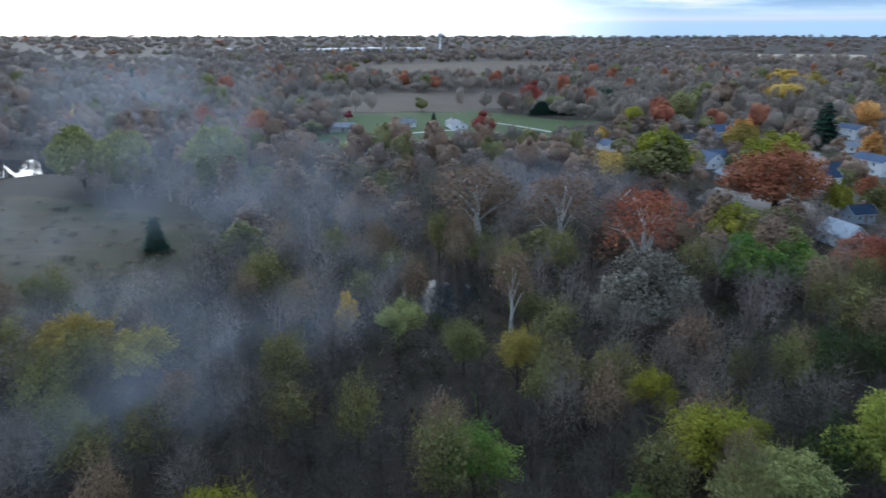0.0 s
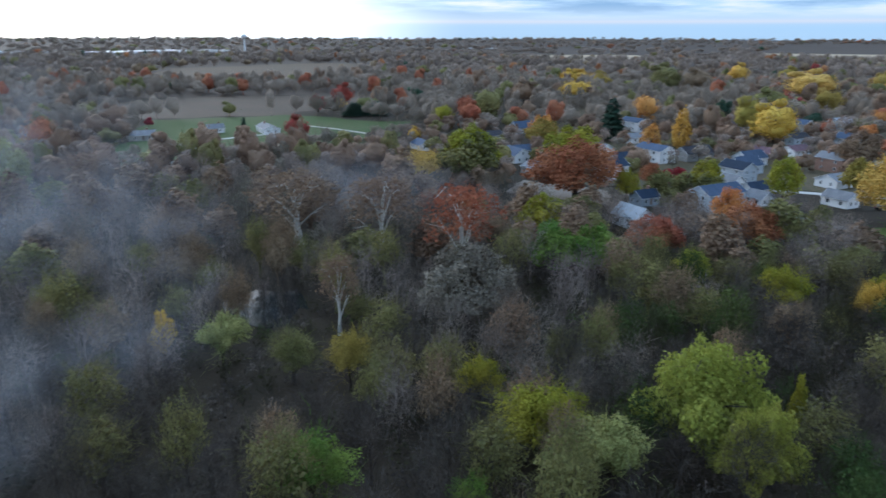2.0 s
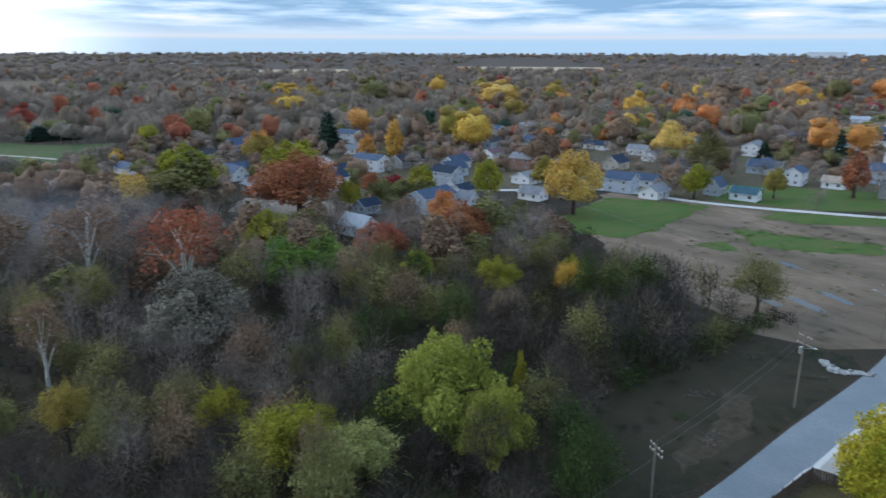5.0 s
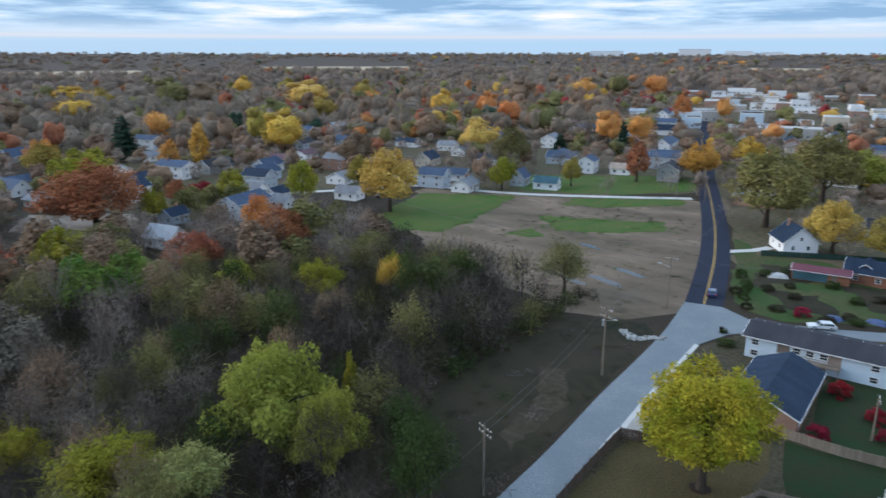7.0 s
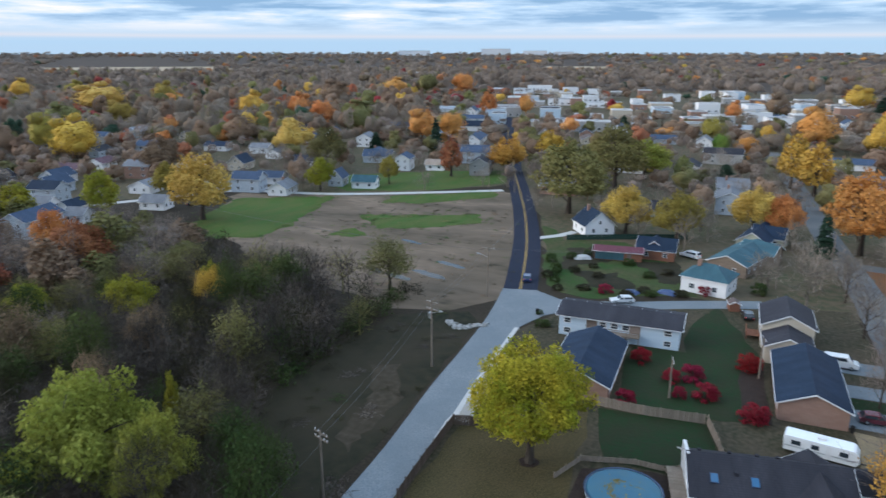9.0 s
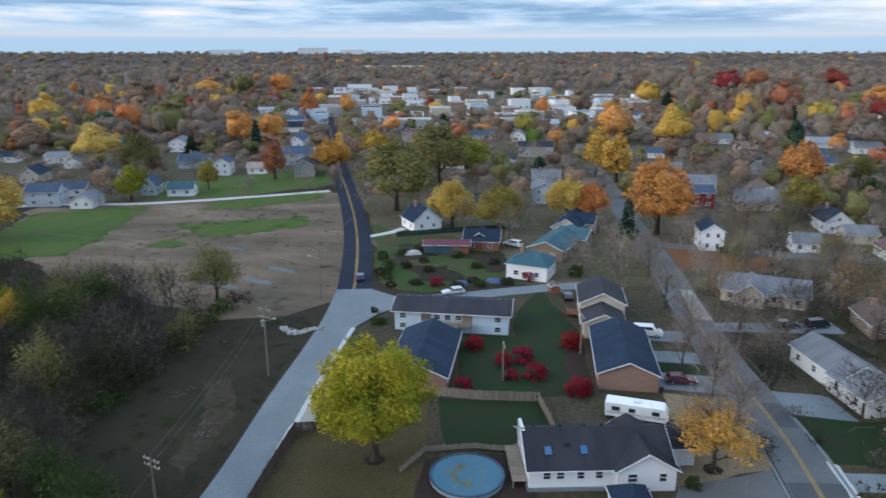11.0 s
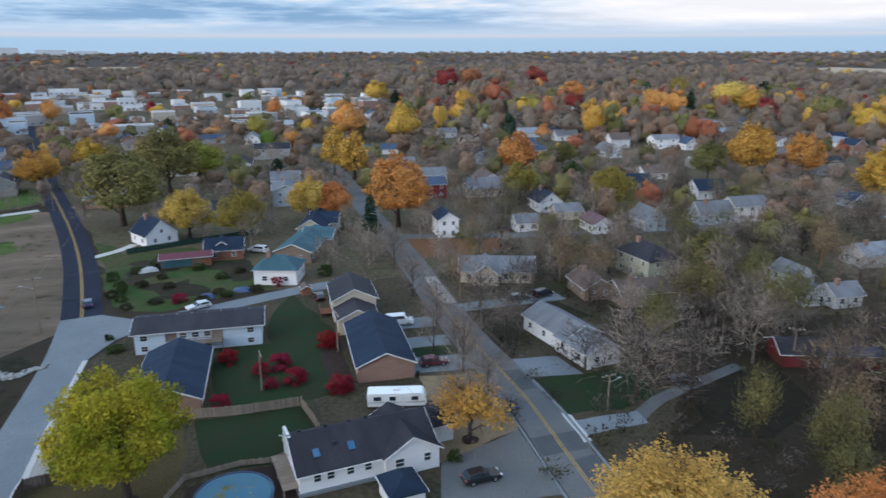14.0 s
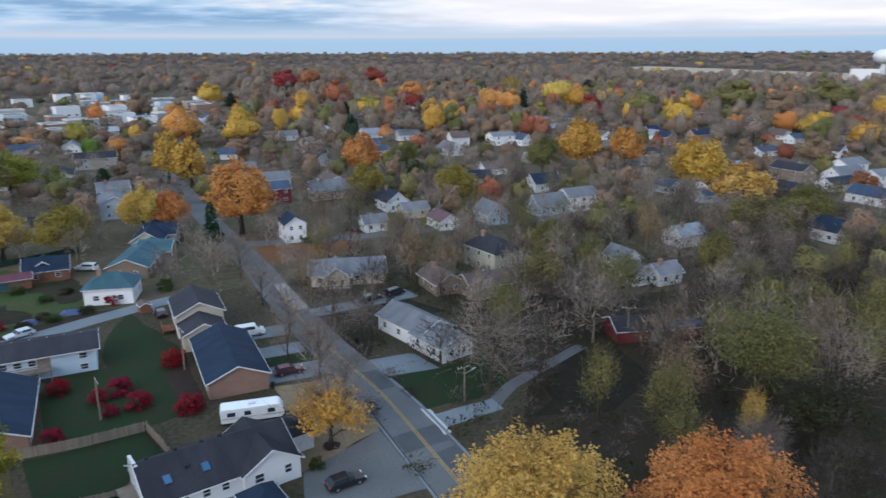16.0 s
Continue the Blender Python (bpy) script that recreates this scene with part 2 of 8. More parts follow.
def limbs(r, height, spread, trunk_r, fork=0.18, many=7, subs=3, steep=1.0):
    """Trunk and limbs of a broad tree. Returns the mesh arrays and the limbs' ends with their ways."""
    pieces, tips = [], []
    lean = r.normal(0, 0.02, 2) * height
    top = np.array([lean[0], lean[1], height * 0.86])
    ts = np.linspace(0, 1, 6)
    spine = [np.array([lean[0] * t * t + r.normal(0, 0.008) * height * (0 < t), lean[1] * t * t, top[2] * t]) for t in ts]
    pieces.append(tube(spine, trunk_r * (1.25 - 1.15 * ts) * np.where(ts == 0, 1.35, 1), 5))
    tips.append((spine[-1], np.array([0, 0, 1.0])))
    for i in range(many):
        t0 = fork + (0.8 - fork) * (i + r.random()) / many
        base = np.array([lean[0] * t0 * t0, lean[1] * t0 * t0, top[2] * t0])
        a = i * 2.4 + r.normal(0, 0.3)
        reach = spread * (0.75 + 0.35 * r.random()) * (1.05 - 0.6 * max(0, t0 - fork))
        rise = height * (0.16 + 0.22 * r.random()) * steep
        way = np.array([np.cos(a), np.sin(a), 0])
        mid, end = base + way * reach * 0.5 + [0, 0, rise * 0.65], base + way * reach * 0.9 + [0, 0, rise]
        end[2] = min(end[2], height * 0.93)
        rr = trunk_r * (0.55 - 0.3 * t0)
        pieces.append(tube([base, mid, end], [rr, rr * 0.6, rr * 0.15], 4))
        tips.append((end, (end - mid) / np.linalg.norm(end - mid)))
        for k in range(subs):
            s = 0.35 + 0.5 * r.random()
            b0 = base + (end - base) * s
            b0[2] = (base + way * reach * s * 0.95 + [0, 0, rise * (s + 0.1)])[2]
            d = way + r.normal(0, 0.7, 3) + [0, 0, 0.6]
            d /= np.linalg.norm(d)
            e0 = b0 + d * spread * (0.3 + 0.3 * r.random())
            e0[2] = min(e0[2], height * 0.96)
            pieces.append(tube([b0, e0], [rr * 0.4, rr * 0.08], 3))
            tips.append((e0, d))
    return joined(pieces), tips


def twigs(r, tips, n, length, width, droop=0.0):
    """Fine twigs as slender triangles, fanning out from the limbs' ends."""
    p = np.array([t[0] for t in tips])
    d = np.array([t[1] for t in tips])
    k = r.integers(0, len(p), n)
    way = d[k] * 0.7 + r.normal(0, 0.75, (n, 3)) + [0, 0, 0.35 - droop]
    way /= np.linalg.norm(way, axis=1, keepdims=True)
    far = r.random(n)[:, None] ** 0.7
    start = p[k] + r.normal(0, 1, (n, 3)) * length * 0.55 + way * length * 0.6 * far - d[k] * length * 0.5
    ln = length * (0.5 + 0.8 * r.random((n, 1)))
    side = np.cross(way, r.normal(0, 1, (n, 3)))
    side /= np.linalg.norm(side, axis=1, keepdims=True) + 1e-9
    w = width * (0.6 + 0.8 * r.random((n, 1)))
    v = np.stack([start - side * w, start + side * w, start + way * ln], 1).reshape(-1, 3)
    return v, np.arange(3 * n).reshape(n, 3)


def leaves(r, lumps, n, size, hang=0.0, flat=0.5, rough=0.55, up=0.3):
    """Leaves as small bent triangles, thickest near the outside of a crown's lumps (centre and half axes)."""
    c = np.array([l[0] for l in lumps])
    a = np.array([l[1] for l in lumps])
    wt = (a[:, 0] * a[:, 2]) ** 1.0
    k = r.choice(len(c), n, p=wt / wt.sum())
    u = r.normal(0, 1, (n, 3))
    u /= np.linalg.norm(u, axis=1, keepdims=True)
    u[:, 2] = np.where(u[:, 2] < -0.35, -u[:, 2], u[:, 2])
    rad = 1 - 0.42 * r.random((n, 1)) ** 1.6 + r.normal(0, 0.09, (n, 1))
    q = c[k] + u * a[k] * rad
    nrm = u * (1 - flat) + r.normal(0, rough, (n, 3)) + [0, 0, up]
    nrm /= np.linalg.norm(nrm, axis=1, keepdims=True)
    t1 = np.cross(nrm, r.normal(0, 1, (n, 3)))
    if hang:
        t1 = t1 * (1 - hang) + np.array([0, 0, -1.0]) * hang * 2
    t1 /= np.linalg.norm(t1, axis=1, keepdims=True) + 1e-9
    t2 = np.cross(nrm, t1)
    s = size * (0.55 + 0.9 * r.random((n, 1)))
    stretch = 1 + 1.6 * hang
    v = np.stack([q - t2 * s * 0.5, q + t2 * s * 0.5 + t1 * s * 0.15, q + t1 * s * 0.95 * stretch], 1).reshape(-1, 3)
    return v, np.arange(3 * n).reshape(n, 3)


def crown_lumps(r, height, radius, low=0.1, count=16, upright=1.0):
    """Lumps that fill a broad crown unevenly, widest below the middle."""
    out = []
    for i in range(count):
        z = (i + r.random()) / count
        ring = radius * (1 - abs(z - 0.36) ** 1.9 * 1.55) ** 0.5 if abs(z - 0.36) < 0.72 else 0.3 * radius
        a = i * 2.4 + r.normal(0, 0.4)
        s = radius * (0.26 + 0.16 * r.random()) * (16 / count) ** 0.2
        d = max(0.0, ring - s * 0.9) * (0.8 + 0.25 * r.random())
        zz = height * (low + (1 - low) * z)
        out.append(((np.cos(a) * d, np.sin(a) * d, min(zz, height - s * 0.7)), (s, s, s * (0.8 + 0.25 * r.random()) * upright)))
    return out


def lobed(r, height, radius, n, size, low=0.08, lobes=22, depth=0.34, fill=0.45, hang=0.0, top=0.56):
    """Leaves of one uneven egg-shaped crown whose surface swells into lobes with gaps between."""
    d = r.normal(0, 1, (lobes, 3))
    d /= np.linalg.norm(d, axis=1, keepdims=True)
    d[:, 2] = np.abs(d[:, 2]) * np.where(np.arange(lobes) % 5 < 3, 1, -0.8)
    reach, wide = 0.8 + 0.45 * r.random(lobes), (0.32 + 0.22 * r.random(lobes)) * (22 / lobes) ** 0.3
    u = r.normal(0, 1, (n * 2, 3))
    u /= np.linalg.norm(u, axis=1, keepdims=True)
    ang = np.arccos(np.clip(u @ d.T, -1, 1))
    swell = (np.exp(-(ang / wide) ** 2) * reach).max(1)
    keep = np.argsort(-(swell + 0.9 * r.random(2 * n)))[:n]
    u, swell = u[keep], swell[keep]
    rad = (1 - depth) + depth * swell
    rad = rad * (1 - fill * r.random(n) ** 1.8) + r.normal(0, 0.035, n)
    bend = r.normal(0, 0.1, 2)
    half = height * (1 - low) * 0.5
    mid = height * low + half * 2 * (1 - top)
    z = np.where(u[:, 2] > 0, mid + u[:, 2] * rad * (height - mid), mid + u[:, 2] * rad * (mid - height * low))
    flare = 1 - 0.22 * np.clip((z - mid) / (height - mid), 0, 1)
    q = np.stack([u[:, 0] * rad * radius * (1.06 + bend[0]) * flare, u[:, 1] * rad * radius * (1.0 - bend[1]) * flare, z], 1)
    q[:, :2] += (z[:, None] / height - 0.5) * r.normal(0, 0.12, 2) * radius
    nrm = u * 0.55 + r.normal(0, 0.5, (n, 3)) + [0, 0, 0.3]
    nrm /= np.linalg.norm(nrm, axis=1, keepdims=True)
    t1 = np.cross(nrm, r.normal(0, 1, (n, 3)))
    if hang:
        t1 = t1 * (1 - hang) + np.array([0, 0, -1.0]) * hang * 2
    t1 /= np.linalg.norm(t1, axis=1, keepdims=True) + 1e-9
    t2 = np.cross(nrm, t1)
    s = size * (0.55 + 0.9 * r.random((n, 1)))
    v = np.stack([q - t2 * s * 0.5, q + t2 * s * 0.5 + t1 * s * 0.15, q + t1 * s * (0.95 + 1.4 * hang)], 1).reshape(-1, 3)
    return v, np.arange(3 * n).reshape(n, 3)


def twenty_faces():
    """Corners and triangles of an icosahedron of radius 1."""
    g = (1 + 5 ** 0.5) / 2
    v = np.array([(s, t * g, 0) for s in (-1, 1) for t in (-1, 1)] + [(0, s, t * g) for s in (-1, 1) for t in (-1, 1)] + [(t * g, 0, s) for s in (-1, 1) for t in (-1, 1)])
    f = [(a, b, c) for a, b, c in itertools.combinations(range(12), 3) if max(np.linalg.norm(v[a] - v[b]), np.linalg.norm(v[b] - v[c]), np.linalg.norm(v[a] - v[c])) < 2.1]
    f = [(a, b, c) if np.dot(np.cross(v[b] - v[a], v[c] - v[a]), v[a]) > 0 else (a, c, b) for a, b, c in f]
    return v / np.linalg.norm(v[0]), np.array(f)


KNOB = twenty_faces()


def clumps(r, lumps, rough=0.16):
    """Uneven knobs of dense foliage or twigs, one for each lump of a crown."""
    pieces = []
    for c, a in lumps:
        turn = np.linalg.qr(r.normal(0, 1, (3, 3)))[0]
        turn *= np.sign(np.linalg.det(turn))
        v = (KNOB[0] @ turn) * (1 + r.normal(0, rough, (12, 1)))
        pieces.append((np.array(c) + v * np.array(a), KNOB[1]))
    return joined(pieces)


def split_faces(v, f):
    """Each triangle cut into four, the corners drawn out to radius 1."""
    v, seen, out = [tuple(p) for p in v], {}, []

    def middle(a, b):
        k = (min(a, b), max(a, b))
        if k not in seen:
            p = np.array(v[a]) + v[b]
            v.append(tuple(p / np.linalg.norm(p)))
            seen[k] = len(v) - 1
        return seen[k]

    for a, b, c in f:
        d, e, g = middle(a, b), middle(b, c), middle(c, a)
        out += [(a, d, g), (d, b, e), (g, e, c), (d, e, g)]
    return np.array(v), np.array(out)


SKINS = [KNOB, split_faces(*KNOB), split_faces(*split_faces(*KNOB))]


def crown_mass(r, height, radius, low, fine, lobes, depth, size=1.0, rough=0.05):
    """The dense inside of a crown: an uneven egg that swells into lobes with hollows between."""
    turn = np.linalg.qr(r.normal(0, 1, (3, 3)))[0]
    turn *= np.sign(np.linalg.det(turn))
    u, f = SKINS[fine][0] @ turn, SKINS[fine][1]
    d = r.normal(0, 1, (lobes, 3))
    d /= np.linalg.norm(d, axis=1, keepdims=True)
    d[:, 2] = np.abs(d[:, 2]) * np.where(np.arange(lobes) % 4 < 3, 1, -0.7)
    wide = (0.36 + 0.2 * r.random(lobes)) * (14 / lobes) ** 0.3
    swell = (np.exp(-(np.arccos(np.clip(u @ d.T, -1, 1)) / wide) ** 2) * (0.75 + 0.5 * r.random(lobes))).max(1)
    rad = size * ((1 - depth) + depth * swell + r.normal(0, rough, len(u)))
    mid = height * (low + 0.44 * (1 - low))
    z = np.where(u[:, 2] > 0, mid + u[:, 2] * rad * (height - mid), mid + u[:, 2] * rad * (mid - height * low))
    bend = 1 + r.normal(0, 0.1, 2)
    return np.stack([u[:, 0] * rad * radius * bend[0], u[:, 1] * rad * radius * bend[1], z], 1), f


def clumped(seed, height=12.0, radius=5.0, fine=1, lobes=14, depth=0.4, n=60, size=0.8, low=0.1, twig_n=0, core=0.9, knobs=3):
    """A dense lobed crown with knobs on it and leaves or twigs that stand out of it, on a trunk."""
    r = np.random.default_rng(seed)
    pieces = [crown_mass(r, height, radius, low, fine, lobes, depth, core)]
    lumps = crown_lumps(r, height, radius, low, 14)
    if knobs:
        pieces.append(clumps(r, [lumps[k] for k in r.choice(14, knobs, replace=False)], 0.14))
    if n:
        pieces.append(lobed(r, height, radius, n, size, low, lobes + 8, depth, 0.3))
    if twig_n:
        tips = [(np.array(c), np.array([c[0] * 0.14, c[1] * 0.14, 0.75])) for c, a in lumps]
        pieces.append(twigs(r, tips, twig_n, radius * 0.42, size))
    return tube([(0, 0, 0), (0, 0, height * 0.6)], [0.022 * height, 0.008 * height], 3), joined(pieces)


def full(seed, height=12.0, radius=5.0, n=1800, size=0.75, low=0.08, lobes=22, depth=0.34, fill=0.45, hang=0.0, bare_n=0, top=0.56):
    """A tree in full leaf with a lobed crown; bare_n adds twigs that stand out of it."""
    r = np.random.default_rng(seed)
    trunk, tips = limbs(r, height * 0.9, radius * 0.8, 0.024 * height)
    crown = lobed(r, height, radius, n, size, low, lobes, depth, fill, hang, top)
    if bare_n:
        crown = joined([crown, twigs(r, tips, bare_n, radius * 0.4, 0.03)])
    return trunk, crown


def broad(seed, height=12.0, radius=5.0, n=1800, size=0.75, low=0.28, lumps=16, hang=0.0, upright=1.0, bare_n=0, thick=1.0):
    r = np.random.default_rng(seed)
    trunk, tips = limbs(r, height * 0.92, radius * (1 if thick == 1 else 0.75), 0.024 * height * thick, steep=1.0 if thick == 1 else 1.7)
    crown = leaves(r, crown_lumps(r, height, radius, low, lumps, upright), n, size, hang)
    if bare_n:
        crown = joined([crown, twigs(r, tips, bare_n, radius * 0.35, 0.03)])
    return trunk, crown


def bare(seed, height=12.0, radius=4.4, n=1500, width=0.03, length=1.9, subs=4, many=8):
    r = np.random.default_rng(seed)
    trunk, tips = limbs(r, height, radius, 0.02 * height, 0.12, many, subs)
    return trunk, twigs(r, tips, n, length, width)


def scrub(seed, height=4.0, radius=2.6):
    """Low tangled growth: stems, twigs and a few leaves."""
    r = np.random.default_rng(seed)
    tips = [(np.array([r.normal(0, radius * 0.45), r.normal(0, radius * 0.45), height * (0.25 + 0.5 * r.random())]), np.array([r.normal(0, 0.4), r.normal(0, 0.4), 1.0])) for _ in range(14)]
    stems = joined([tube([(t[0][0] * 0.3, t[0][1] * 0.3, 0), t[0]], [0.05, 0.02], 3) for t in tips[:6]])
    return stems, joined([twigs(r, tips, 64, 1.7, 0.06), leaves(r, crown_lumps(r, height, radius, 0.05, 9), 44, 0.55)])


def fir(seed, height=12.0, radius=2.8, n=1400, size=0.8):
    r = np.random.default_rng(seed)
    trunk = tube([(0, 0, 0), (0, 0, height * 0.9)], [0.22, 0.03], 5)
    z = 1 - np.sqrt(r.random(n)) * 0.94
    a, tier = r.random(n) * 2 * np.pi, 0.75 + 0.25 * np.cos(z * 55)
    rad = radius * (1 - z) ** 0.85 * tier * (0.55 + 0.5 * r.random(n)) * (1 + 0.15 * np.sin(a * 3 + seed))
    q = np.stack([np.cos(a) * rad, np.sin(a) * rad, z * height], 1)
    way = np.stack([np.cos(a), np.sin(a), np.full(n, -0.35)], 1)
    side = np.stack([-np.sin(a), np.cos(a), r.normal(0, 0.4, n)], 1)
    s = size * (0.6 + 0.8 * r.random((n, 1)))
    v = np.stack([q - side * s * 0.4, q + side * s * 0.4, q + way * s], 1).reshape(-1, 3)
    return trunk, (v, np.arange(3 * n).reshape(n, 3))


LIBRARY = {}


def kind_of_tree(name, makes):
    """Stores variants of a tree: (trunk mesh, crown mesh, trunk arrays, crown arrays)."""
    LIBRARY[name] = [(mesh_from("trunk", *t), mesh_from("crown", *c), t, c) for t, c in makes]
    for trunk, crown, *_ in LIBRARY[name]:
        trunk.materials.append(BARK)
        crown.materials.append(LEAF["bare"])
        for me in (trunk, crown):
            me.polygons.foreach_set("use_smooth", [True] * len(me.polygons))


kind_of_tree("broad_near", [full(s, 12, 5, 15000, 0.24, 0.05, 60, 0.46, 0.5) for s in (1, 2, 3)])
kind_of_tree("round_near", [full(5, 12, 5.6, 26000, 0.2, 0.1, 70, 0.4, 0.5, top=0.56)])
kind_of_tree("amber_near", [full(8, 12, 5.2, 26000, 0.17, 0.05, 110, 0.5, 0.6), full(9, 12, 5.2, 26000, 0.17, 0.05, 90, 0.5, 0.6)])
kind_of_tree("wood_crown", [full(110 + s, 12, 4.6, 7500, 0.25, 0.16, 40, 0.6, 0.66, bare_n=500, top=0.5) for s in range(4)])
kind_of_tree("broad", [full(10 + s, 12, 4.8, 3200, 0.48, 0.06, 34, 0.4) for s in range(4)])
kind_of_tree("broad_mid", [full(15 + s, 12, 5, 7000, 0.34, 0.05, 46, 0.4) for s in range(3)])
kind_of_tree("broad_small", [clumped(20 + s, 12, 4.8, 2, 26, 0.46, 1500, 0.4, 0.04, 0, 0.8, 3) for s in range(5)])
kind_of_tree("upright", [full(30 + s, 12, 3.4, 1100, 0.6, 0.03, 26, 0.36) for s in range(3)])
kind_of_tree("sparse", [full(40 + s, 12, 4.8, 1300, 0.4, 0.12, 30, 0.5, 0.6, bare_n=1000) for s in range(3)])
kind_of_tree("sparse_near", [full(45 + s, 12, 4.8, 4000, 0.27, 0.1, 40, 0.55, 0.65, bare_n=1900) for s in range(3)])
kind_of_tree("bare_near", [bare(50 + s, n=1350, width=0.032, length=2.3, subs=4, many=10) for s in range(4)])
kind_of_tree("bare", [bare(60 + s, n=380, width=0.085, length=2.3, subs=1, many=6) for s in range(5)])
kind_of_tree("bare_mid", [bare(120 + s, n=430, width=0.06, length=2.3, subs=2, many=8) for s in range(5)])
kind_of_tree("bare_plain", [clumped(130 + s, 12, 4.6, 1, 18, 0.6, 0, 0.07, 0.12, 115, 0.78, 0) for s in range(6)])
kind_of_tree("sycamore", [broad(70 + s, 14, 5.6, 1300, 0.42, 0.5, 22, bare_n=800, thick=1.2) for s in range(2)])
kind_of_tree("crack_willow", [full(95 + s, 14, 7, 6500, 0.5, 0.02, 50, 0.34, 0.4, 0.3) for s in range(2)])
kind_of_tree("fir", [fir(80 + s) for s in range(2)])
kind_of_tree("willow", [full(90 + s, 14, 6.5, 19000, 0.25, 0.02, 34, 0.62, 0.62, 0.4) for s in range(2)])
kind_of_tree("scrub", [scrub(300 + s) for s in range(5)])
kind_of_tree("shrub", [broad(100 + s, 3.0, 2.0, 2600, 0.2, 0.0, 16) for s in range(3)])
LABELS = {
    "bare": "bare grey-brown broadleaf tree, twigs without leaves", "pale": "half-bare tree with pale grey seed-laden twigs",
    "tan": "broadleaf tree with dull tan autumn leaves", "olive": "broadleaf tree with thin olive-green leaves",
    "khaki": "large dull olive-brown tree in full leaf",
    "willow": "weeping willow with yellow-green hanging foliage", "silver": "pale olive-green tree with soft foliage",
    "green": "green broadleaf tree still in leaf", "lime": "yellow-green broadleaf tree turning in autumn",
    "gold": "golden yellow autumn maple", "amber": "pale amber autumn tree with dense leaves", "orange": "bright orange autumn maple",
    "rust": "rust-red oak with dry autumn leaves", "maroon": "dark maroon broadleaf tree", "red": "scarlet burning bush on a lawn",
    "fir": "dark green conifer with a pointed crown", "brush": "low tangled brown-green brush", "ivy": "dark green leafy shrub", "umber": "bare tree in a dense wood, twigs toned darker", "ochre": "ochre-yellow autumn tree in a dark wood", "turf": "short green tussock", "sunny": "rounded yellow maple in full leaf",
}
PLACED = []  # x, y, radius that stays free


def tree(kind, colour, x, y, height, width, label="", bark=None, z=0.0, name="tree"):
    """One tree as a thing with trunk and crown; height and crown width in metres."""
    variants = LIBRARY[kind]
    if kind in ("broad", "broad_mid", "broad_small", "broad_near", "sparse", "crack_willow"):
        width, height = 0.92 * width, max(height, min(width, 1.2 * height))
    i = int(abs(x * 7.3 + y * 3.1)) % len(variants)
    trunk, crown, ta, ca = variants[i]
    h0 = max(ca[0][:, 2].max(), 0.1)
    w0 = 2 * np.percentile(np.hypot(ca[0][:, 0], ca[0][:, 1]), 97)
    root = empty(name, x, y, z, (x * 37 + y * 91) % 360, label or LABELS[colour], "shrub" if name == "shrub" else "tree")
    root.scale = (width / w0, width / w0, height / h0)
    for nm, me, mat in (("trunk", trunk, bark or BARK), ("crown", crown, (FAR_LEAF if kind in ("broad_small", "bare_plain", "broad_far") else LEAF)[colour])):
        ob = child(nm, me, root)
        ob.material_slots[0].link = "OBJECT"
        ob.material_slots[0].material = mat
    PLACED.append((x, y, 0.35 * width))
    return root


def grove(name, label, colour, kind, spots, category="trees", ground=None):
    """Many trees of one colour too far or too many to count, as one mesh of trunks and crowns."""
    if not len(spots):
        return None
    vs, fs, n = [], [], 0
    for x, y, h, w, k in spots:
        _, _, t, c = LIBRARY[kind][int(k) % len(LIBRARY[kind])]
        h0, w0 = c[0][:, 2].max(), 2 * np.percentile(np.hypot(c[0][:, 0], c[0][:, 1]), 97)
        a = k * 1.7
        rot = np.array([[np.cos(a), np.sin(a), 0], [-np.sin(a), np.cos(a), 0], [0, 0, 1]])
        for v, f in (t, c):
            vs.append((v @ rot) * (w / w0, w / w0, h / h0) + (x, y, ground(x, y) if ground else 0))
            fs.append(f + n)
            n += len(v)
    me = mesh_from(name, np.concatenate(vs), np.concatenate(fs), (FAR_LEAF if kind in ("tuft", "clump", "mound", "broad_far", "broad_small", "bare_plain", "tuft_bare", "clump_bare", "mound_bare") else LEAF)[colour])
    me.polygons.foreach_set("use_smooth", np.ones(len(me.polygons), dtype=bool))
    ob = new(name, me)
    return tagged(ob, label, category, "", "stuff")

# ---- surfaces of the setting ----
# floor kept darker than leaf litter: shade between trees is in the colour
GROUND = surface("woodland_floor_shaded", (0.018, 0.014, 0.01), (0.03, 0.024, 0.016), 0.06, 2.0, c=(0.038, 0.029, 0.019), bump=0.6)
GRASS = surface("lawn_grass", (0.02, 0.068, 0.011), (0.082, 0.066, 0.034), 0.11, 0.9, c=(0.035, 0.05, 0.017), bump=0.5)
GRASS_DARK = surface("lawn_grass_deep", (0.010, 0.038, 0.011), (0.023, 0.028, 0.013), 0.22, 1.6, c=(0.02, 0.026, 0.012), bump=0.6)
GRASS_BRIGHT = surface("field_grass", (0.034, 0.1, 0.014), (0.085, 0.1, 0.028), 0.09, 1.2, c=(0.058, 0.08, 0.02), bump=0.5, squash=(1, 2.5, 1))
GRASS_FAR = surface("pasture_grass", (0.03, 0.07, 0.014), (0.06, 0.075, 0.028), 0.02, 0.5, c=(0.045, 0.065, 0.02), bump=0.5)
# leaf-strewn grass, darkened in colour for the shadow under the yellow maple
GRASS_SHADED = surface("leaf_strewn_grass_shaded", (0.024, 0.026, 0.011), (0.045, 0.038, 0.019), 0.25, 5.0, c=(0.095, 0.07, 0.03), bump=0.5)
DIRT = surface("bare_earth", (0.21, 0.155, 0.115), (0.055, 0.045, 0.03), 0.055, 0.35, c=(0.12, 0.092, 0.066), bump=0.5, squash=(1.5, 0.6, 1))
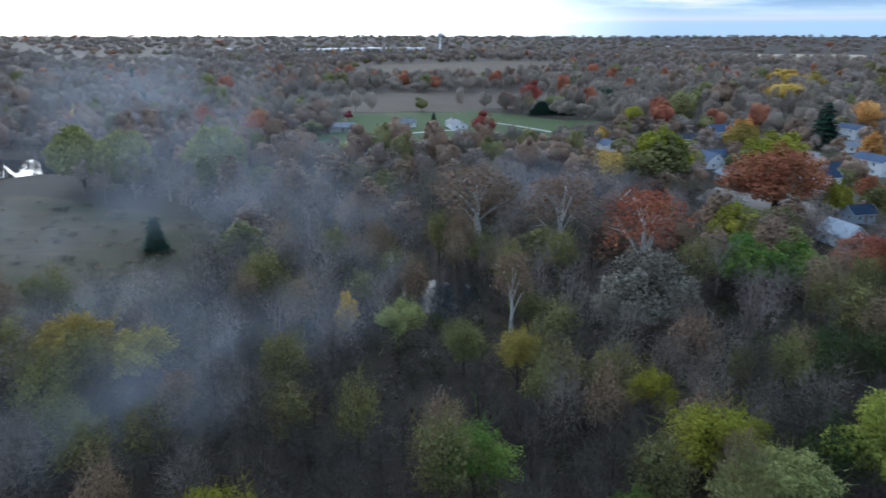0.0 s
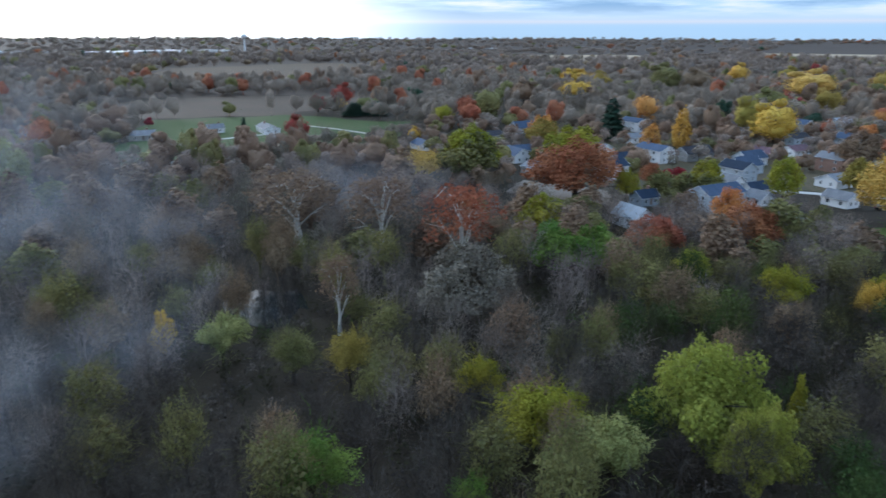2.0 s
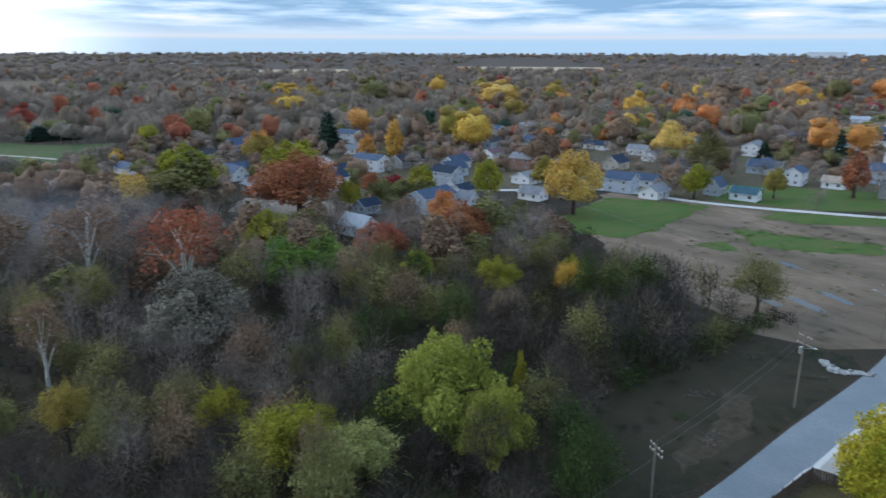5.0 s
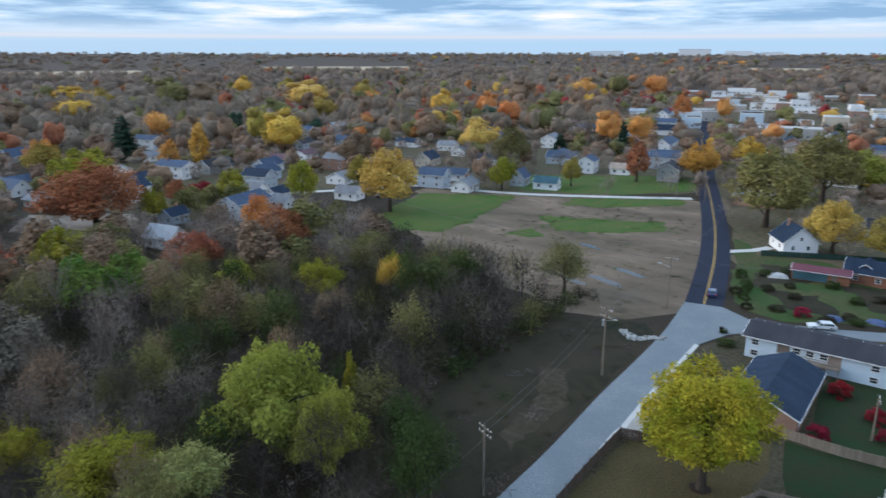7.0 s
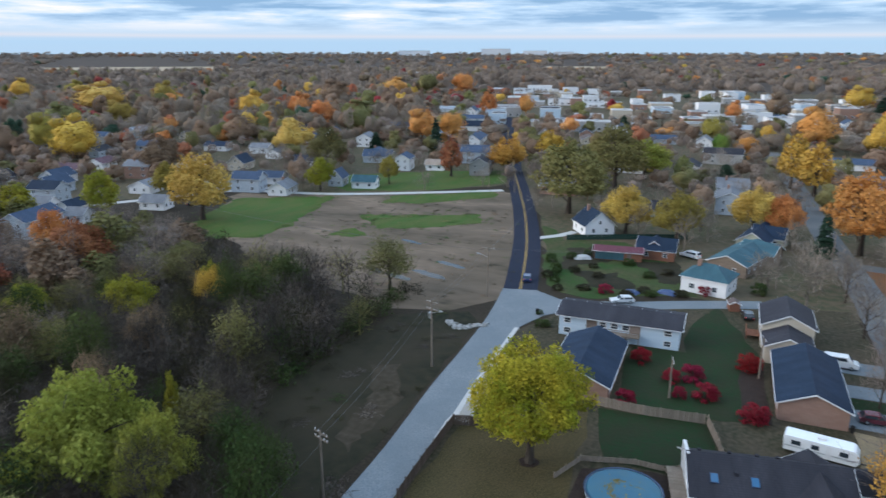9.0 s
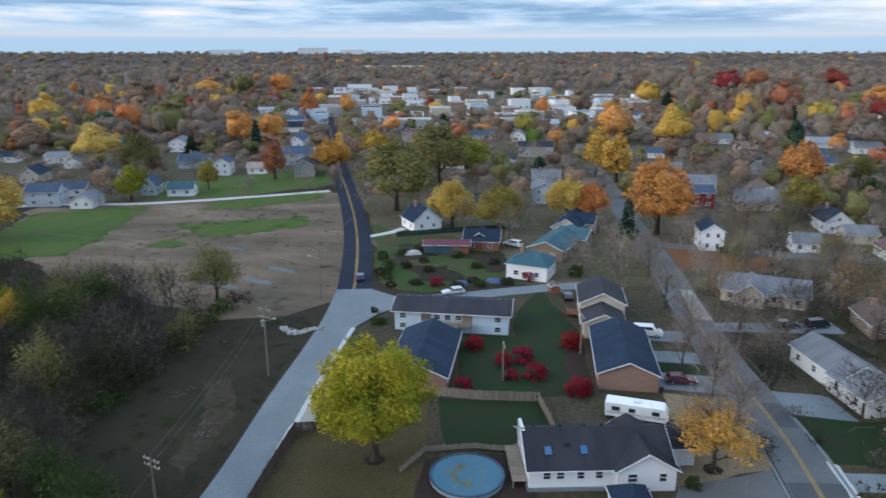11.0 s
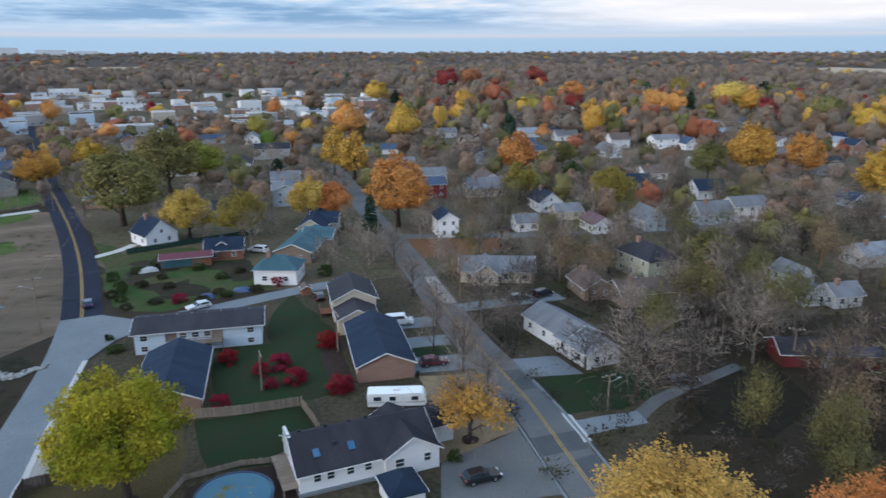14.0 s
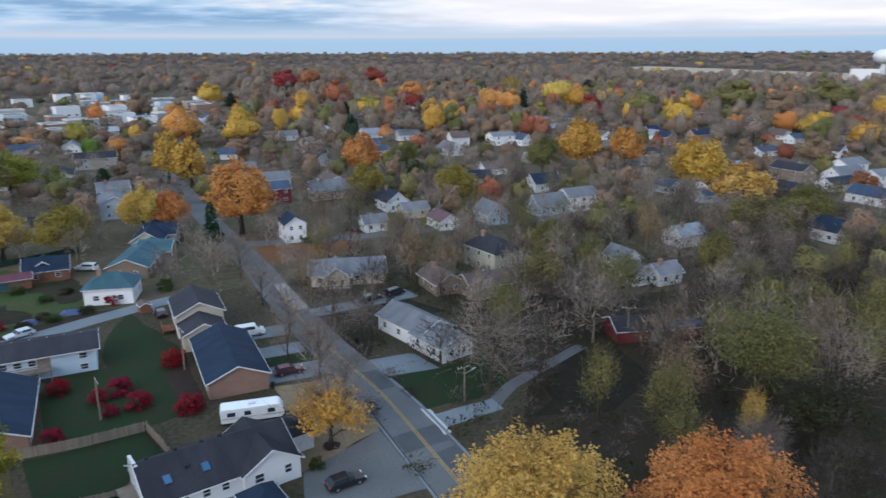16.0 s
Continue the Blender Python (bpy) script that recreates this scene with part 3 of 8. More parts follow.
DIRT_DARK = surface("mown_rough_field", (0.036, 0.029, 0.019), (0.009, 0.012, 0.006), 0.07, 0.5, c=(0.03, 0.026, 0.015), bump=0.5)
MULCH = surface("mulch", (0.035, 0.024, 0.02), (0.05, 0.034, 0.027), 0.8, 8.0, bump=0.8)
LITTER = surface("fallen_leaves", (0.22, 0.085, 0.03), (0.16, 0.075, 0.035), 0.3, 6.0, c=(0.10, 0.06, 0.035), bump=0.5)
ASPHALT_NEW = surface("asphalt_fresh", (0.018, 0.022, 0.04), (0.024, 0.029, 0.048), 0.15, 12, c=(0.016, 0.02, 0.034), rough=0.85, bump=0.2)
ASPHALT = surface("asphalt_worn", (0.11, 0.115, 0.12), (0.16, 0.16, 0.16), 0.12, 8, c=(0.095, 0.10, 0.105), bump=0.2)
CONCRETE = surface("concrete_road", (0.155, 0.18, 0.2), (0.215, 0.238, 0.255), 0.15, 5, c=(0.13, 0.15, 0.168), bump=0.15)
CONCRETE_PALE = surface("concrete_new", (0.48, 0.47, 0.45), (0.40, 0.40, 0.39), 0.4, 6, c=(0.42, 0.41, 0.4), bump=0.15)
GRAVEL = surface("gravel", (0.30, 0.28, 0.25), (0.22, 0.21, 0.19), 0.5, 9, c=(0.36, 0.34, 0.31), bump=0.7)
GRAVEL_BROWN = surface("gravel_brown", (0.2, 0.165, 0.135), (0.14, 0.115, 0.092), 0.2, 3, c=(0.25, 0.21, 0.175), bump=0.5)
PAINT_YELLOW = surface("road_paint_yellow", (0.38, 0.25, 0.08), (0.28, 0.20, 0.09), 0.8, 9, bump=0.1)
PAINT_WHITE = surface("road_paint_white", (0.6, 0.6, 0.58), (0.45, 0.45, 0.44), 0.8, 9, bump=0.1)
FIELD_TAN = surface("stubble_field", (0.36, 0.29, 0.2), (0.28, 0.23, 0.16), 0.01, 0.3, c=(0.4, 0.32, 0.22), bump=0.2)
FIELD_RUST = surface("dry_bean_field", (0.085, 0.06, 0.04), (0.06, 0.05, 0.033), 0.012, 0.3, c=(0.105, 0.075, 0.05), bump=0.2)


def water_like(name, col, rough):
    m, t, p = material(name, rough)
    p.inputs["Base Color"].default_value = (*col, 1)
    p.inputs["IOR"].default_value = 1.33
    bumped(t, p, cloud(t, 1.2, 3), 0.05, 0.02)
    return m


WATER = water_like("still_water", (0.02, 0.025, 0.028), 0.04)
GLASS, _, gp = material("window_glass", 0.06)
gp.inputs["Base Color"].default_value = (0.025, 0.035, 0.045, 1)

PI2 = 2 * math.pi


def ragged(outline, step=4.0, wobble=0.8, seed=1):
    """An outline cut into short steps that wander a little."""
    r = random.Random(seed)
    pts = []
    for (x0, y0), (x1, y1) in zip(outline, outline[1:] + outline[:1]):
        n = max(1, int(math.hypot(x1 - x0, y1 - y0) / step))
        for i in range(n):
            pts.append((x0 + (x1 - x0) * i / n + r.uniform(-wobble, wobble), y0 + (y1 - y0) * i / n + r.uniform(-wobble, wobble)))
    return pts


OPEN = []  # outlines kept free of scattered trees


def inside(x, y, outline):
    hit, j = False, len(outline) - 1
    for i in range(len(outline)):
        (xi, yi), (xj, yj) = outline[i], outline[j]
        if (yi > y) != (yj > y) and x < (xj - xi) * (y - yi) / (yj - yi) + xi:
            hit = not hit
        j = i
    return hit


def sheet(name, outline, z, mat, label, category, wobble=0.8, step=4.0, keep=True, kind="structure"):
    """A flat patch of ground: a thin slab over an outline."""
    if keep:
        OPEN.append(outline)
    bm = bmesh.new()
    pts = ragged(outline, step, wobble, int(abs(outline[0][0] * 10))) if wobble else outline
    prism(bm, pts, z - 0.12, z)
    bmesh.ops.triangulate(bm, faces=[f for f in bm.faces if len(f.verts) > 4])
    return tagged(part(name, bm, mat), label, category, "", kind)


def ribbon(points, width):
    """Left and right edges of a strip along a smooth line of points."""
    fine = []
    n = len(points)
    for i in range(n - 1):
        p0, p1, p2, p3 = (Vector(points[min(max(k, 0), n - 1)]) for k in (i - 1, i, i + 1, i + 2))
        steps = max(2, int((p2 - p1).length / 4))
        for s in range(steps):
            t = s / steps
            fine.append(0.5 * (2 * p1 + (p2 - p0) * t + (2 * p0 - 5 * p1 + 4 * p2 - p3) * t * t + (3 * p1 - p0 - 3 * p2 + p3) * t ** 3))
    fine.append(Vector(points[-1]))
    left, right = [], []
    for i, p in enumerate(fine):
        d = (fine[min(i + 1, len(fine) - 1)] - fine[max(i - 1, 0)]).normalized()
        w = (width if not isinstance(width, tuple) else width[0] + (width[1] - width[0]) * i / (len(fine) - 1)) / 2
        left.append((p.x - d.y * w, p.y + d.x * w))
        right.append((p.x + d.y * w, p.y - d.x * w))
    return left, right


def road(name, points, width, z, mat, label, category="road", parent=None, keep=True, offset=None, kind="structure"):
    left, right = ribbon(points, width)
    if keep:
        OPEN.append(left + right[::-1])
    bm = bmesh.new()
    rows = []
    for (a, b), (c, d) in zip(left, right):
        rows.append([bm.verts.new((a, b, z)), bm.verts.new((c, d, z)), bm.verts.new((c, d, z - 0.15)), bm.verts.new((a, b, z - 0.15))])
    for p, q in zip(rows, rows[1:]):
        for i in range(4):
            j = (i + 1) % 4
            bm.faces.new((p[i], p[j], q[j], q[i]))
    bm.faces.new(rows[0])
    bm.faces.new(rows[-1][::-1])
    ob = part(name, bm, mat, parent)
    return ob if parent else tagged(ob, label, category, "", kind)


# ---- the ground, one sheet to the horizon, its far edge raised to fit the camera's view ----
def ground_height(x, y):
    """Flat, but lifted past 2600 m to set the horizon line right in the camera's view."""
    d, a = math.hypot(x, y), math.atan2(y, x)
    rise = max(0.0, (d - 2600) / 2200)
    return 36 * rise ** 1.1 * (0.92 + 0.13 * noise.noise((3 * math.cos(a), 3 * math.sin(a), d * 0.0006)))


def build_ground():
    radii = [0, 30, 60, 100, 150, 220, 320, 450, 650, 900, 1300, 1900, 2600, 3300, 3800, 4200, 4500, 4800, 4950]
    n, v, f = 128, [(0, 0, 0)], []
    for r in radii[1:]:
        for k in range(n):
            x, y = r * math.cos(PI2 * k / n), r * math.sin(PI2 * k / n)
            v.append((x, y, ground_height(x, y)))
    for k in range(n):
        f.append((0, 1 + k, 1 + (k + 1) % n))
    for i in range(len(radii) - 2):
        o = 1 + i * n
        for k in range(n):
            m = (k + 1) % n
            f += [(o + k, o + n + k, o + n + m), (o + k, o + n + m, o + m)]
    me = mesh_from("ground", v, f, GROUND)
    # the same floor coloured lighter from 650 m out, in place of haze
    me.materials.append(surface("woodland_floor_hazed", (0.05, 0.037, 0.029), (0.075, 0.056, 0.044), 0.01, 0.1, c=(0.06, 0.046, 0.036), bump=0.3))
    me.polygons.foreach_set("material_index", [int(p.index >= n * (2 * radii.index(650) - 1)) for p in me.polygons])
    ob = new("ground", me)
    tagged(ob, "leaf-strewn ground under woods and yards, darkened near, lighter far off", "ground", "", "structure")


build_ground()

TOWN_EARTH = surface("town_yards", (0.085, 0.068, 0.045), (0.035, 0.05, 0.02), 0.04, 0.5, c=(0.11, 0.083, 0.055), bump=0.5)


def town_floor():
    """Yards and leaf-strewn lawns under the town, one thin sheet."""
    o = [(152, 36), (205, 51), (262, 77), (222, 118), (209, 172), (150, 215), (118, 200), (108, 240), (140, 330), (230, 480), (500, 700), (900, 500), (1000, 0), (900, -500), (500, -700), (330, -560), (130, -230), (104, -150), (108, -100), (123, -62), (126, -36), (148, -24), (150, 0)]
    sheet("ground_town", o, 0.012, TOWN_EARTH, "leaf-strewn yards and lawns between town houses", "ground", 2.5, 9, keep=False)

    near = [(60, 32), (92, 32.4), (118, 33.4), (128, 29), (137, 22), (141, 14), (149, -4), (152, -26), (116, -28), (100, -29.4), (60, -30)]
    sheet("ground_yards", near, 0.016, YARD_EARTH, "leaf-strewn dirt and thin grass round houses", "ground", 0.3, 4, keep=False)
    over = [(60, -37.8), (86, -37.7), (100, -37), (118, -35.2), (152, -34.5), (150, -66), (118, -64), (97, -56), (86, -58), (76, -50), (62, -44)]
    sheet("ground_yards", over, 0.014, YARD_EARTH, "leaf-strewn dirt and thin grass beside a street", "ground", 0.8, 4, keep=False)


YARD_EARTH = surface("yard_dirt_and_grass", (0.045, 0.038, 0.025), (0.016, 0.025, 0.011), 0.16, 1.4, c=(0.075, 0.058, 0.038), bump=0.6)
town_floor()
# roads: a concrete lane that bends into fresh asphalt, a side street, a worn street past the houses
ROAD_A = [(45, 34.8), (60, 34.9), (73, 35.0), (91, 36.0), (105, 36.3), (119, 36.8), (128, 37.6), (141, 39.2)]
DARK = [(140.6, 39.2), (150, 41.3), (175, 47.4), (200, 54.6), (225, 62.6), (260, 74.6), (294, 86.6), (330, 98), (374, 113.6), (466, 142), (560, 172)]
lane = road("road_lane", ROAD_A, (5.2, 7.6), 0.06, CONCRETE, "pale concrete lane past the woods")
fresh = road("road_fresh", DARK, 7.4, 0.07, ASPHALT_NEW, "fresh dark blue-black asphalt road")
for side in (-0.17, 0.17):
    line = [(x - 0.3 * side, y + side) for x, y in DARK[:-1]]
    road("centre_line", line, 0.2, 0.078, PAINT_YELLOW, "", parent=fresh, keep=False)
STREET_B = [(20, -33.8), (69, -33.9), (89, -33.9), (100, -33.0), (116, -31.4), (141, -30.6), (161, -30.4), (182, -29.5), (225, -27.2), (277, -26), (321, -23.5), (400, -20)]
street = road("road_street", STREET_B, 6.9, 0.06, ASPHALT, "worn grey asphalt street with patches")
for side in (-0.16, 0.16):
    road("centre_line", [(x, y + side) for x, y in STREET_B[:6]], 0.16, 0.07, PAINT_YELLOW, "", parent=street, keep=False)
road("road_side", [(128, 33), (133, 29), (137, 22), (139.5, 15), (143.5, 6.5), (147.5, -3), (150, -10)], 4.6, 0.05, CONCRETE, "pale concrete side street")
road("road_cross", [(160, 205), (190, 183), (209, 169.8), (216.2, 138.1), (224, 118.6), (236, 97), (248, 77)], 3.6, 0.05, CONCRETE_PALE, "narrow pale road across the fields")
road("road_orange_cross", [(188, -29), (186, -40), (183, -55), (180, -75), (178, -100), (176, -140)], 5.5, 0.045, ASPHALT, "grey cross street under maples")
road("road_drive", [(-52, 385), (-30, 350), (-11, 312)], 4, 0.05, CONCRETE_PALE, "pale driveway across a lawn")
road("road_farm", [(-60, 300), (-11, 312), (40, 318), (66, 330)], 4.5, 0.05, ASPHALT, "grey road beyond the woods")
road("path_far", [(25, 425), (45, 400), (66, 364)], 3, 0.05, GRAVEL, "pale gravel track on the lawn", "path")
road("path_far", [(-18, 372), (5, 385), (12, 372), (18, 355)], 3, 0.05, CONCRETE_PALE, "pale driveway loop on the lawn", "path")
road("path_white_house", [(182, 50), (190, 42), (196, 39)], 2.5, 0.05, CONCRETE_PALE, "pale driveway to a white house", "path")
road("pavement_strip", [(72, 32.0), (82, 32.6), (84, 32.4), (95, 33.0), (107, 33.3), (119, 33.6)], 0.8, 0.1, CONCRETE_PALE, "new pale concrete kerb strip", "kerb")
sheet("pavement_apron", [(82, 29.5), (94, 30.5), (107, 32.0), (107, 33.2), (95, 32.8), (83, 32.3)], 0.05, GRAVEL, "pale concrete apron beside the lane", "pavement", 0.2)
sheet("road_junction", [(118.5, 33.7), (127, 30.6), (132, 26.5), (136.8, 28.4), (141.2, 35.5), (140.3, 43), (130, 41.3), (118.5, 39.6)], 0.066, CONCRETE, "pale concrete junction of lane and side street", "road", 0.0)
road("kerb_street", [(60, -37.75), (74, -37.75), (86, -37.6), (95, -36.9)], 0.4, 0.12, CONCRETE, "pale concrete kerb beside the street", "kerb", keep=False)
road("kerb_street", [(60, -30.1), (80, -30.1), (92, -30.0), (104, -29.1)], 0.35, 0.1, CONCRETE, "worn grey kerb beside the street", "kerb", keep=False)
ASPHALT_PATCH = surface("asphalt_patch", (0.075, 0.08, 0.088), (0.095, 0.10, 0.108), 0.3, 8, c=(0.065, 0.07, 0.078), bump=0.2)
for o, m in (([(74.5, -37.2), (79, -37.2), (78.5, -30.6), (74, -30.6)], ASPHALT_PATCH), ([(67, -37.2), (73, -37.2), (72.4, -34.2), (67, -34.2)], ASPHALT_PATCH), ([(92, -36.6), (99, -36.2), (99, -33.3), (92, -33.6)], ASPHALT_PATCH), ([(108, -31.6), (119, -31), (119, -28.1), (108, -29)], ASPHALT_PATCH), ([(132, -34), (150, -33.6), (150, -31), (132, -31)], GRAVEL)):
    sheet("road_patch", o, 0.066, m, "patch of different paving in a road", "road patch", 0.06, 1.5, keep=False)
# drives and patches along the street
for n, (o, m, l) in enumerate([
    ([(111.5, -19.5), (116, -19.5), (116, -27.8), (111.5, -27.8)], CONCRETE, "pale concrete driveway"),
    ([(120.5, -17), (125.5, -17), (125.5, -27.5), (120.5, -27.5)], CONCRETE, "pale concrete driveway"),
    ([(101.5, -18.8), (107.5, -18.8), (107, -29.5), (101, -29.5)], CONCRETE, "pale concrete driveway beside a brick house"),
    ([(96, -36.2), (103, -36), (102.5, -44), (95, -45.5)], CONCRETE, "grey concrete driveway to a white house"),
    ([(126.5, -33.8), (131, -33.8), (133.5, -56), (128.5, -57)], CONCRETE, "pale driveway with parked cars"),
    ([(66, -15.5), (75.5, -17.5), (81, -29.8), (66, -30)], ASPHALT, "grey driveway in front of a house"),
    ([(77.5, -37.4), (81.5, -37.4), (82, -48), (78.5, -48)], CONCRETE, "pale concrete drive apron"),
    ([(76, -37.2), (84, -37.2), (83, -38.4), (76, -38.4)], CONCRETE_PALE, "broken pale kerb"),
]):
    sheet("driveway", o, 0.045 + 0.004 * n, m, l, "driveway", 0.12, 2.0)
road("path_back", [(80, -47), (84.5, -53), (88.5, -63), (92, -72)], 2.2, 0.04, ASPHALT, "narrow grey back drive", "path")
# a bare lot and a narrow street between the wood and the first houses
sheet("yard_lot", [(93, 236), (115, 213), (106, 191), (80, 218)], 0.03, GRAVEL_BROWN, "bare brown gravel lot beside houses", "yard", 1.0, 3)
road("road_wood_edge", [(108, 194), (120, 187), (139, 180), (150, 168), (155, 146)], 3.4, 0.05, ASPHALT, "narrow grey street at the edge of a wood")
# lawns, fields, bare earth
sheet("lawn_open", [(-75, 300), (-60, 390), (-62, 470), (20, 480), (95, 420), (66, 345), (10, 318), (-30, 305)], 0.03, GRASS_FAR, "wide green lawn round far houses", "lawn", 4, 12)
sheet("lawn_shrubs", [(97.5, 11.5), (118.5, 12.5), (119, 3.6), (130, 4), (146, -1.5), (128, -6.5), (119, -8.8), (99, -8.8), (96, -3), (95.5, 10)], 0.035, GRASS_DARK, "deep green lawn with red shrubs", "lawn", 0.6)
sheet("lawn_fenced", [(94, 14), (94.6, -1), (84, -3), (80.5, 2), (80.6, 11)], 0.03, GRASS_DARK, "dark fenced back lawn", "lawn", 0.3)
sheet("lawn_tree", [(64, 31), (81, 31), (92, 29), (93.5, 15), (81, 14), (74, 14), (62, 12)], 0.025, GRASS_SHADED, "leaf-strewn grass under a yellow tree, darkened for its shade", "lawn", 0.6)
sheet("mulch_ring", [(76.4 + 1.3 * math.cos(k * PI2 / 12), 19.4 + 1.3 * math.sin(k * PI2 / 12)) for k in range(12)], 0.05, MULCH, "dark mulch ring round a maple trunk", "flower bed", 0.12, 0.8, keep=False)
sheet("mulch_ring", [(80.1 + 1.2 * math.cos(k * PI2 / 12), -22.6 + 1.2 * math.sin(k * PI2 / 12)) for k in range(12)], 0.05, MULCH, "dark mulch ring round a street tree", "flower bed", 0.12, 0.8, keep=False)
sheet("lawn_leaves", [(76, -17.5), (92, -19.5), (100, -20), (100, -29), (81, -30)], 0.025, surface("leaf_litter_pale", (0.13, 0.105, 0.075), (0.19, 0.15, 0.105), 0.3, 3.0, c=(0.25, 0.19, 0.11), bump=0.5), "yard covered in fallen yellow leaves", "lawn", 0.5)
sheet("lawn_garden", [(146, 34), (168, 41), (186, 43), (190, 24), (172, 8), (151, 4), (146, 14), (140, 25)], 0.03, GRASS, "green garden behind a hedge", "lawn", 1.2)
sheet("lawn_front", [(84, -38), (95.5, -38), (95, -46), (96, -54), (86, -54), (83.5, -46)], 0.028, GRASS_DARK, "dark green front lawn", "lawn", 0.8)
sheet("lawn_side", [(100.8, -19.6), (111, -19.8), (111, -28.5), (108, -28.8)], 0.02, GRASS_DARK, "small lawn between driveways", "lawn", 0.3)
sheet("yard_bare", [(104, -37), (126, -35), (127.5, -55), (118, -58), (117, -42)], 0.026, DIRT_DARK, "bare brown front yard", "yard", 0.8)
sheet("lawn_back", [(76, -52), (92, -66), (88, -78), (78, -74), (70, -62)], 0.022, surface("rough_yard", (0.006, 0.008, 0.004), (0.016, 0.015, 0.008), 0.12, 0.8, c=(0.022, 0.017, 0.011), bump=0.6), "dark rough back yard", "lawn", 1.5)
sheet("mulch_bed", [(119, -8.9), (119, -5.5), (98, -5), (97.5, -9.4)], 0.045, MULCH, "dark mulch bed along a brick house", "flower bed", 0.4)
sheet("litter_carpet", [(164, -34), (186, -33), (186, -60), (168, -58)], 0.03, LITTER, "ground covered in fallen orange leaves", "ground", 1.2, keep=False)
OPEN_EARTH = [(143, 41), (176, 49), (226, 64.5), (244, 71), (246, 78), (222, 117), (214, 137), (206, 166), (172, 150), (152, 132), (135, 96), (118, 60), (121, 50), (131, 44)]
sheet("field_earth", OPEN_EARTH, 0.02, DIRT, "brown bare field with puddles", "field", 2, 6)
sheet("field_grass_strip", [(191.5, 107.2), (206, 72), (195.4, 67.5), (184, 80), (177.9, 93.9)], 0.04, GRASS_BRIGHT, "green grass strip in a bare field", "field", 1.0, 2.0)
sheet("field_grass_wide", [(198, 160), (214, 130), (194, 124), (170, 119), (157, 119), (150, 130), (163, 149)], 0.04, GRASS_BRIGHT, "green grass beside a bare field", "field", 1.2, 2.4)
sheet("field_grass_low", [(176, 100), (170, 92), (165, 96), (166, 104)], 0.04, GRASS_BRIGHT, "patch of grass in a bare field", "field", 1.2, 3)
sheet("field_grass_edge", [(222, 112), (245, 79), (234, 76), (214, 98), (212, 108)], 0.04, GRASS_BRIGHT, "grass verge beside a narrow road", "field", 1.5, 5)
sheet("lawn_north", [(224, 131), (250, 158), (278, 118), (291, 90), (262, 81), (240, 98)], 0.03, GRASS_BRIGHT, "green lawn across a narrow road", "lawn", 1.5, 6)
GRASS_EDGES = [[(191.5, 107.2), (206, 72), (195.4, 67.5), (184, 80), (177.9, 93.9)], [(198, 160), (214, 130), (194, 124), (170, 119), (157, 119), (150, 130), (163, 149)], [(176, 100), (170, 92), (165, 96), (166, 104)], [(222, 112), (245, 79), (234, 76), (214, 98), (212, 108)]]
OPEN_MOWN = [(56, 39.6), (73, 39.4), (91, 40.0), (105, 40.5), (119, 41.2), (124, 45), (121, 52), (116, 58), (98, 60), (80, 61), (66, 54), (56, 46)]
sheet("field_mown", OPEN_MOWN, 0.025, DIRT_DARK, "mown rough field with tracks", "field", 0.5)
OPEN_MEADOW = [(-150, 225), (-95, 205), (-60, 185), (-48, 150), (-58, 122), (-100, 118), (-160, 160)]
sheet("field_meadow", OPEN_MEADOW, 0.025, surface("rank_meadow", (0.075, 0.055, 0.035), (0.018, 0.03, 0.01), 0.05, 0.25, c=(0.04, 0.034, 0.02), bump=0.6, squash=(0.5, 1.6, 1)), "rank brown-green meadow", "field", 3, 8)
sheet("verge_road", [(150, 36.5), (176, 42.5), (200, 50), (196, 45), (186, 40), (166, 37)], 0.035, GRASS, "green verge beside fresh asphalt", "verge", 0.5)
sheet("field_track", [(70, 42), (86, 42), (96, 47), (94, 51), (84, 46), (72, 45)], 0.035, surface("track_earth", (0.05, 0.04, 0.027), (0.065, 0.05, 0.035), 0.2, 1.0, c=(0.034, 0.028, 0.018), bump=0.4), "worn track through a mown field", "field", 0.6, 1.6, keep=False)
for o in ([(160, 34), (176, 37), (184, 28), (170, 24)], [(148, 26), (158, 30), (160, 22), (150, 16)], [(156, 12), (172, 18), (176, 10), (160, 5)]):
    sheet("garden_bed", o, 0.042, DIRT_DARK, "bare brown garden ground", "flower bed", 1.4, 2.0, keep=False)
# water
sheet("water_pond", [(-230, 292), (-146, 288), (-140, 262), (-160, 250), (-230, 258)], 0.04, WATER, "still pond reflecting the bright sky", "pond", 2, 8)
sheet("water_swamp", [(-9, 139), (5, 140), (7, 129), (2, 119), (-4, 121), (-7, 129)], 0.04, WATER, "still swamp water between tree trunks", "water", 1.8, 2.2)
for n, (x, y, a, b) in enumerate([(139, 68, 4.5, 1.2), (143, 62, 6, 1.4), (141, 75, 2.5, 0.9), (152, 60, 5, 1.2), (168, 78, 4, 0.9)]):
    o = [(x + a * math.cos(k * PI2 / 14) * 0.35 - 0.9 * b * math.sin(k * PI2 / 14), y + a * math.cos(k * PI2 / 14) * 0.9 + 0.35 * b * math.sin(k * PI2 / 14)) for k in range(14)]
    sheet("puddle", o, 0.032, WATER, "shallow puddle in a bare field", "puddle", 0.35, 1.0, keep=False)
sheet("field_reeds", [(-75, 478), (20, 486), (118, 560), (100, 650), (-60, 640), (-150, 560)], 0.03, surface("dry_reeds", (0.07, 0.05, 0.036), (0.05, 0.042, 0.03), 0.03, 0.4, c=(0.085, 0.062, 0.045), bump=0.6), "pale dry reed bed below far woods", "field", 6, 15)
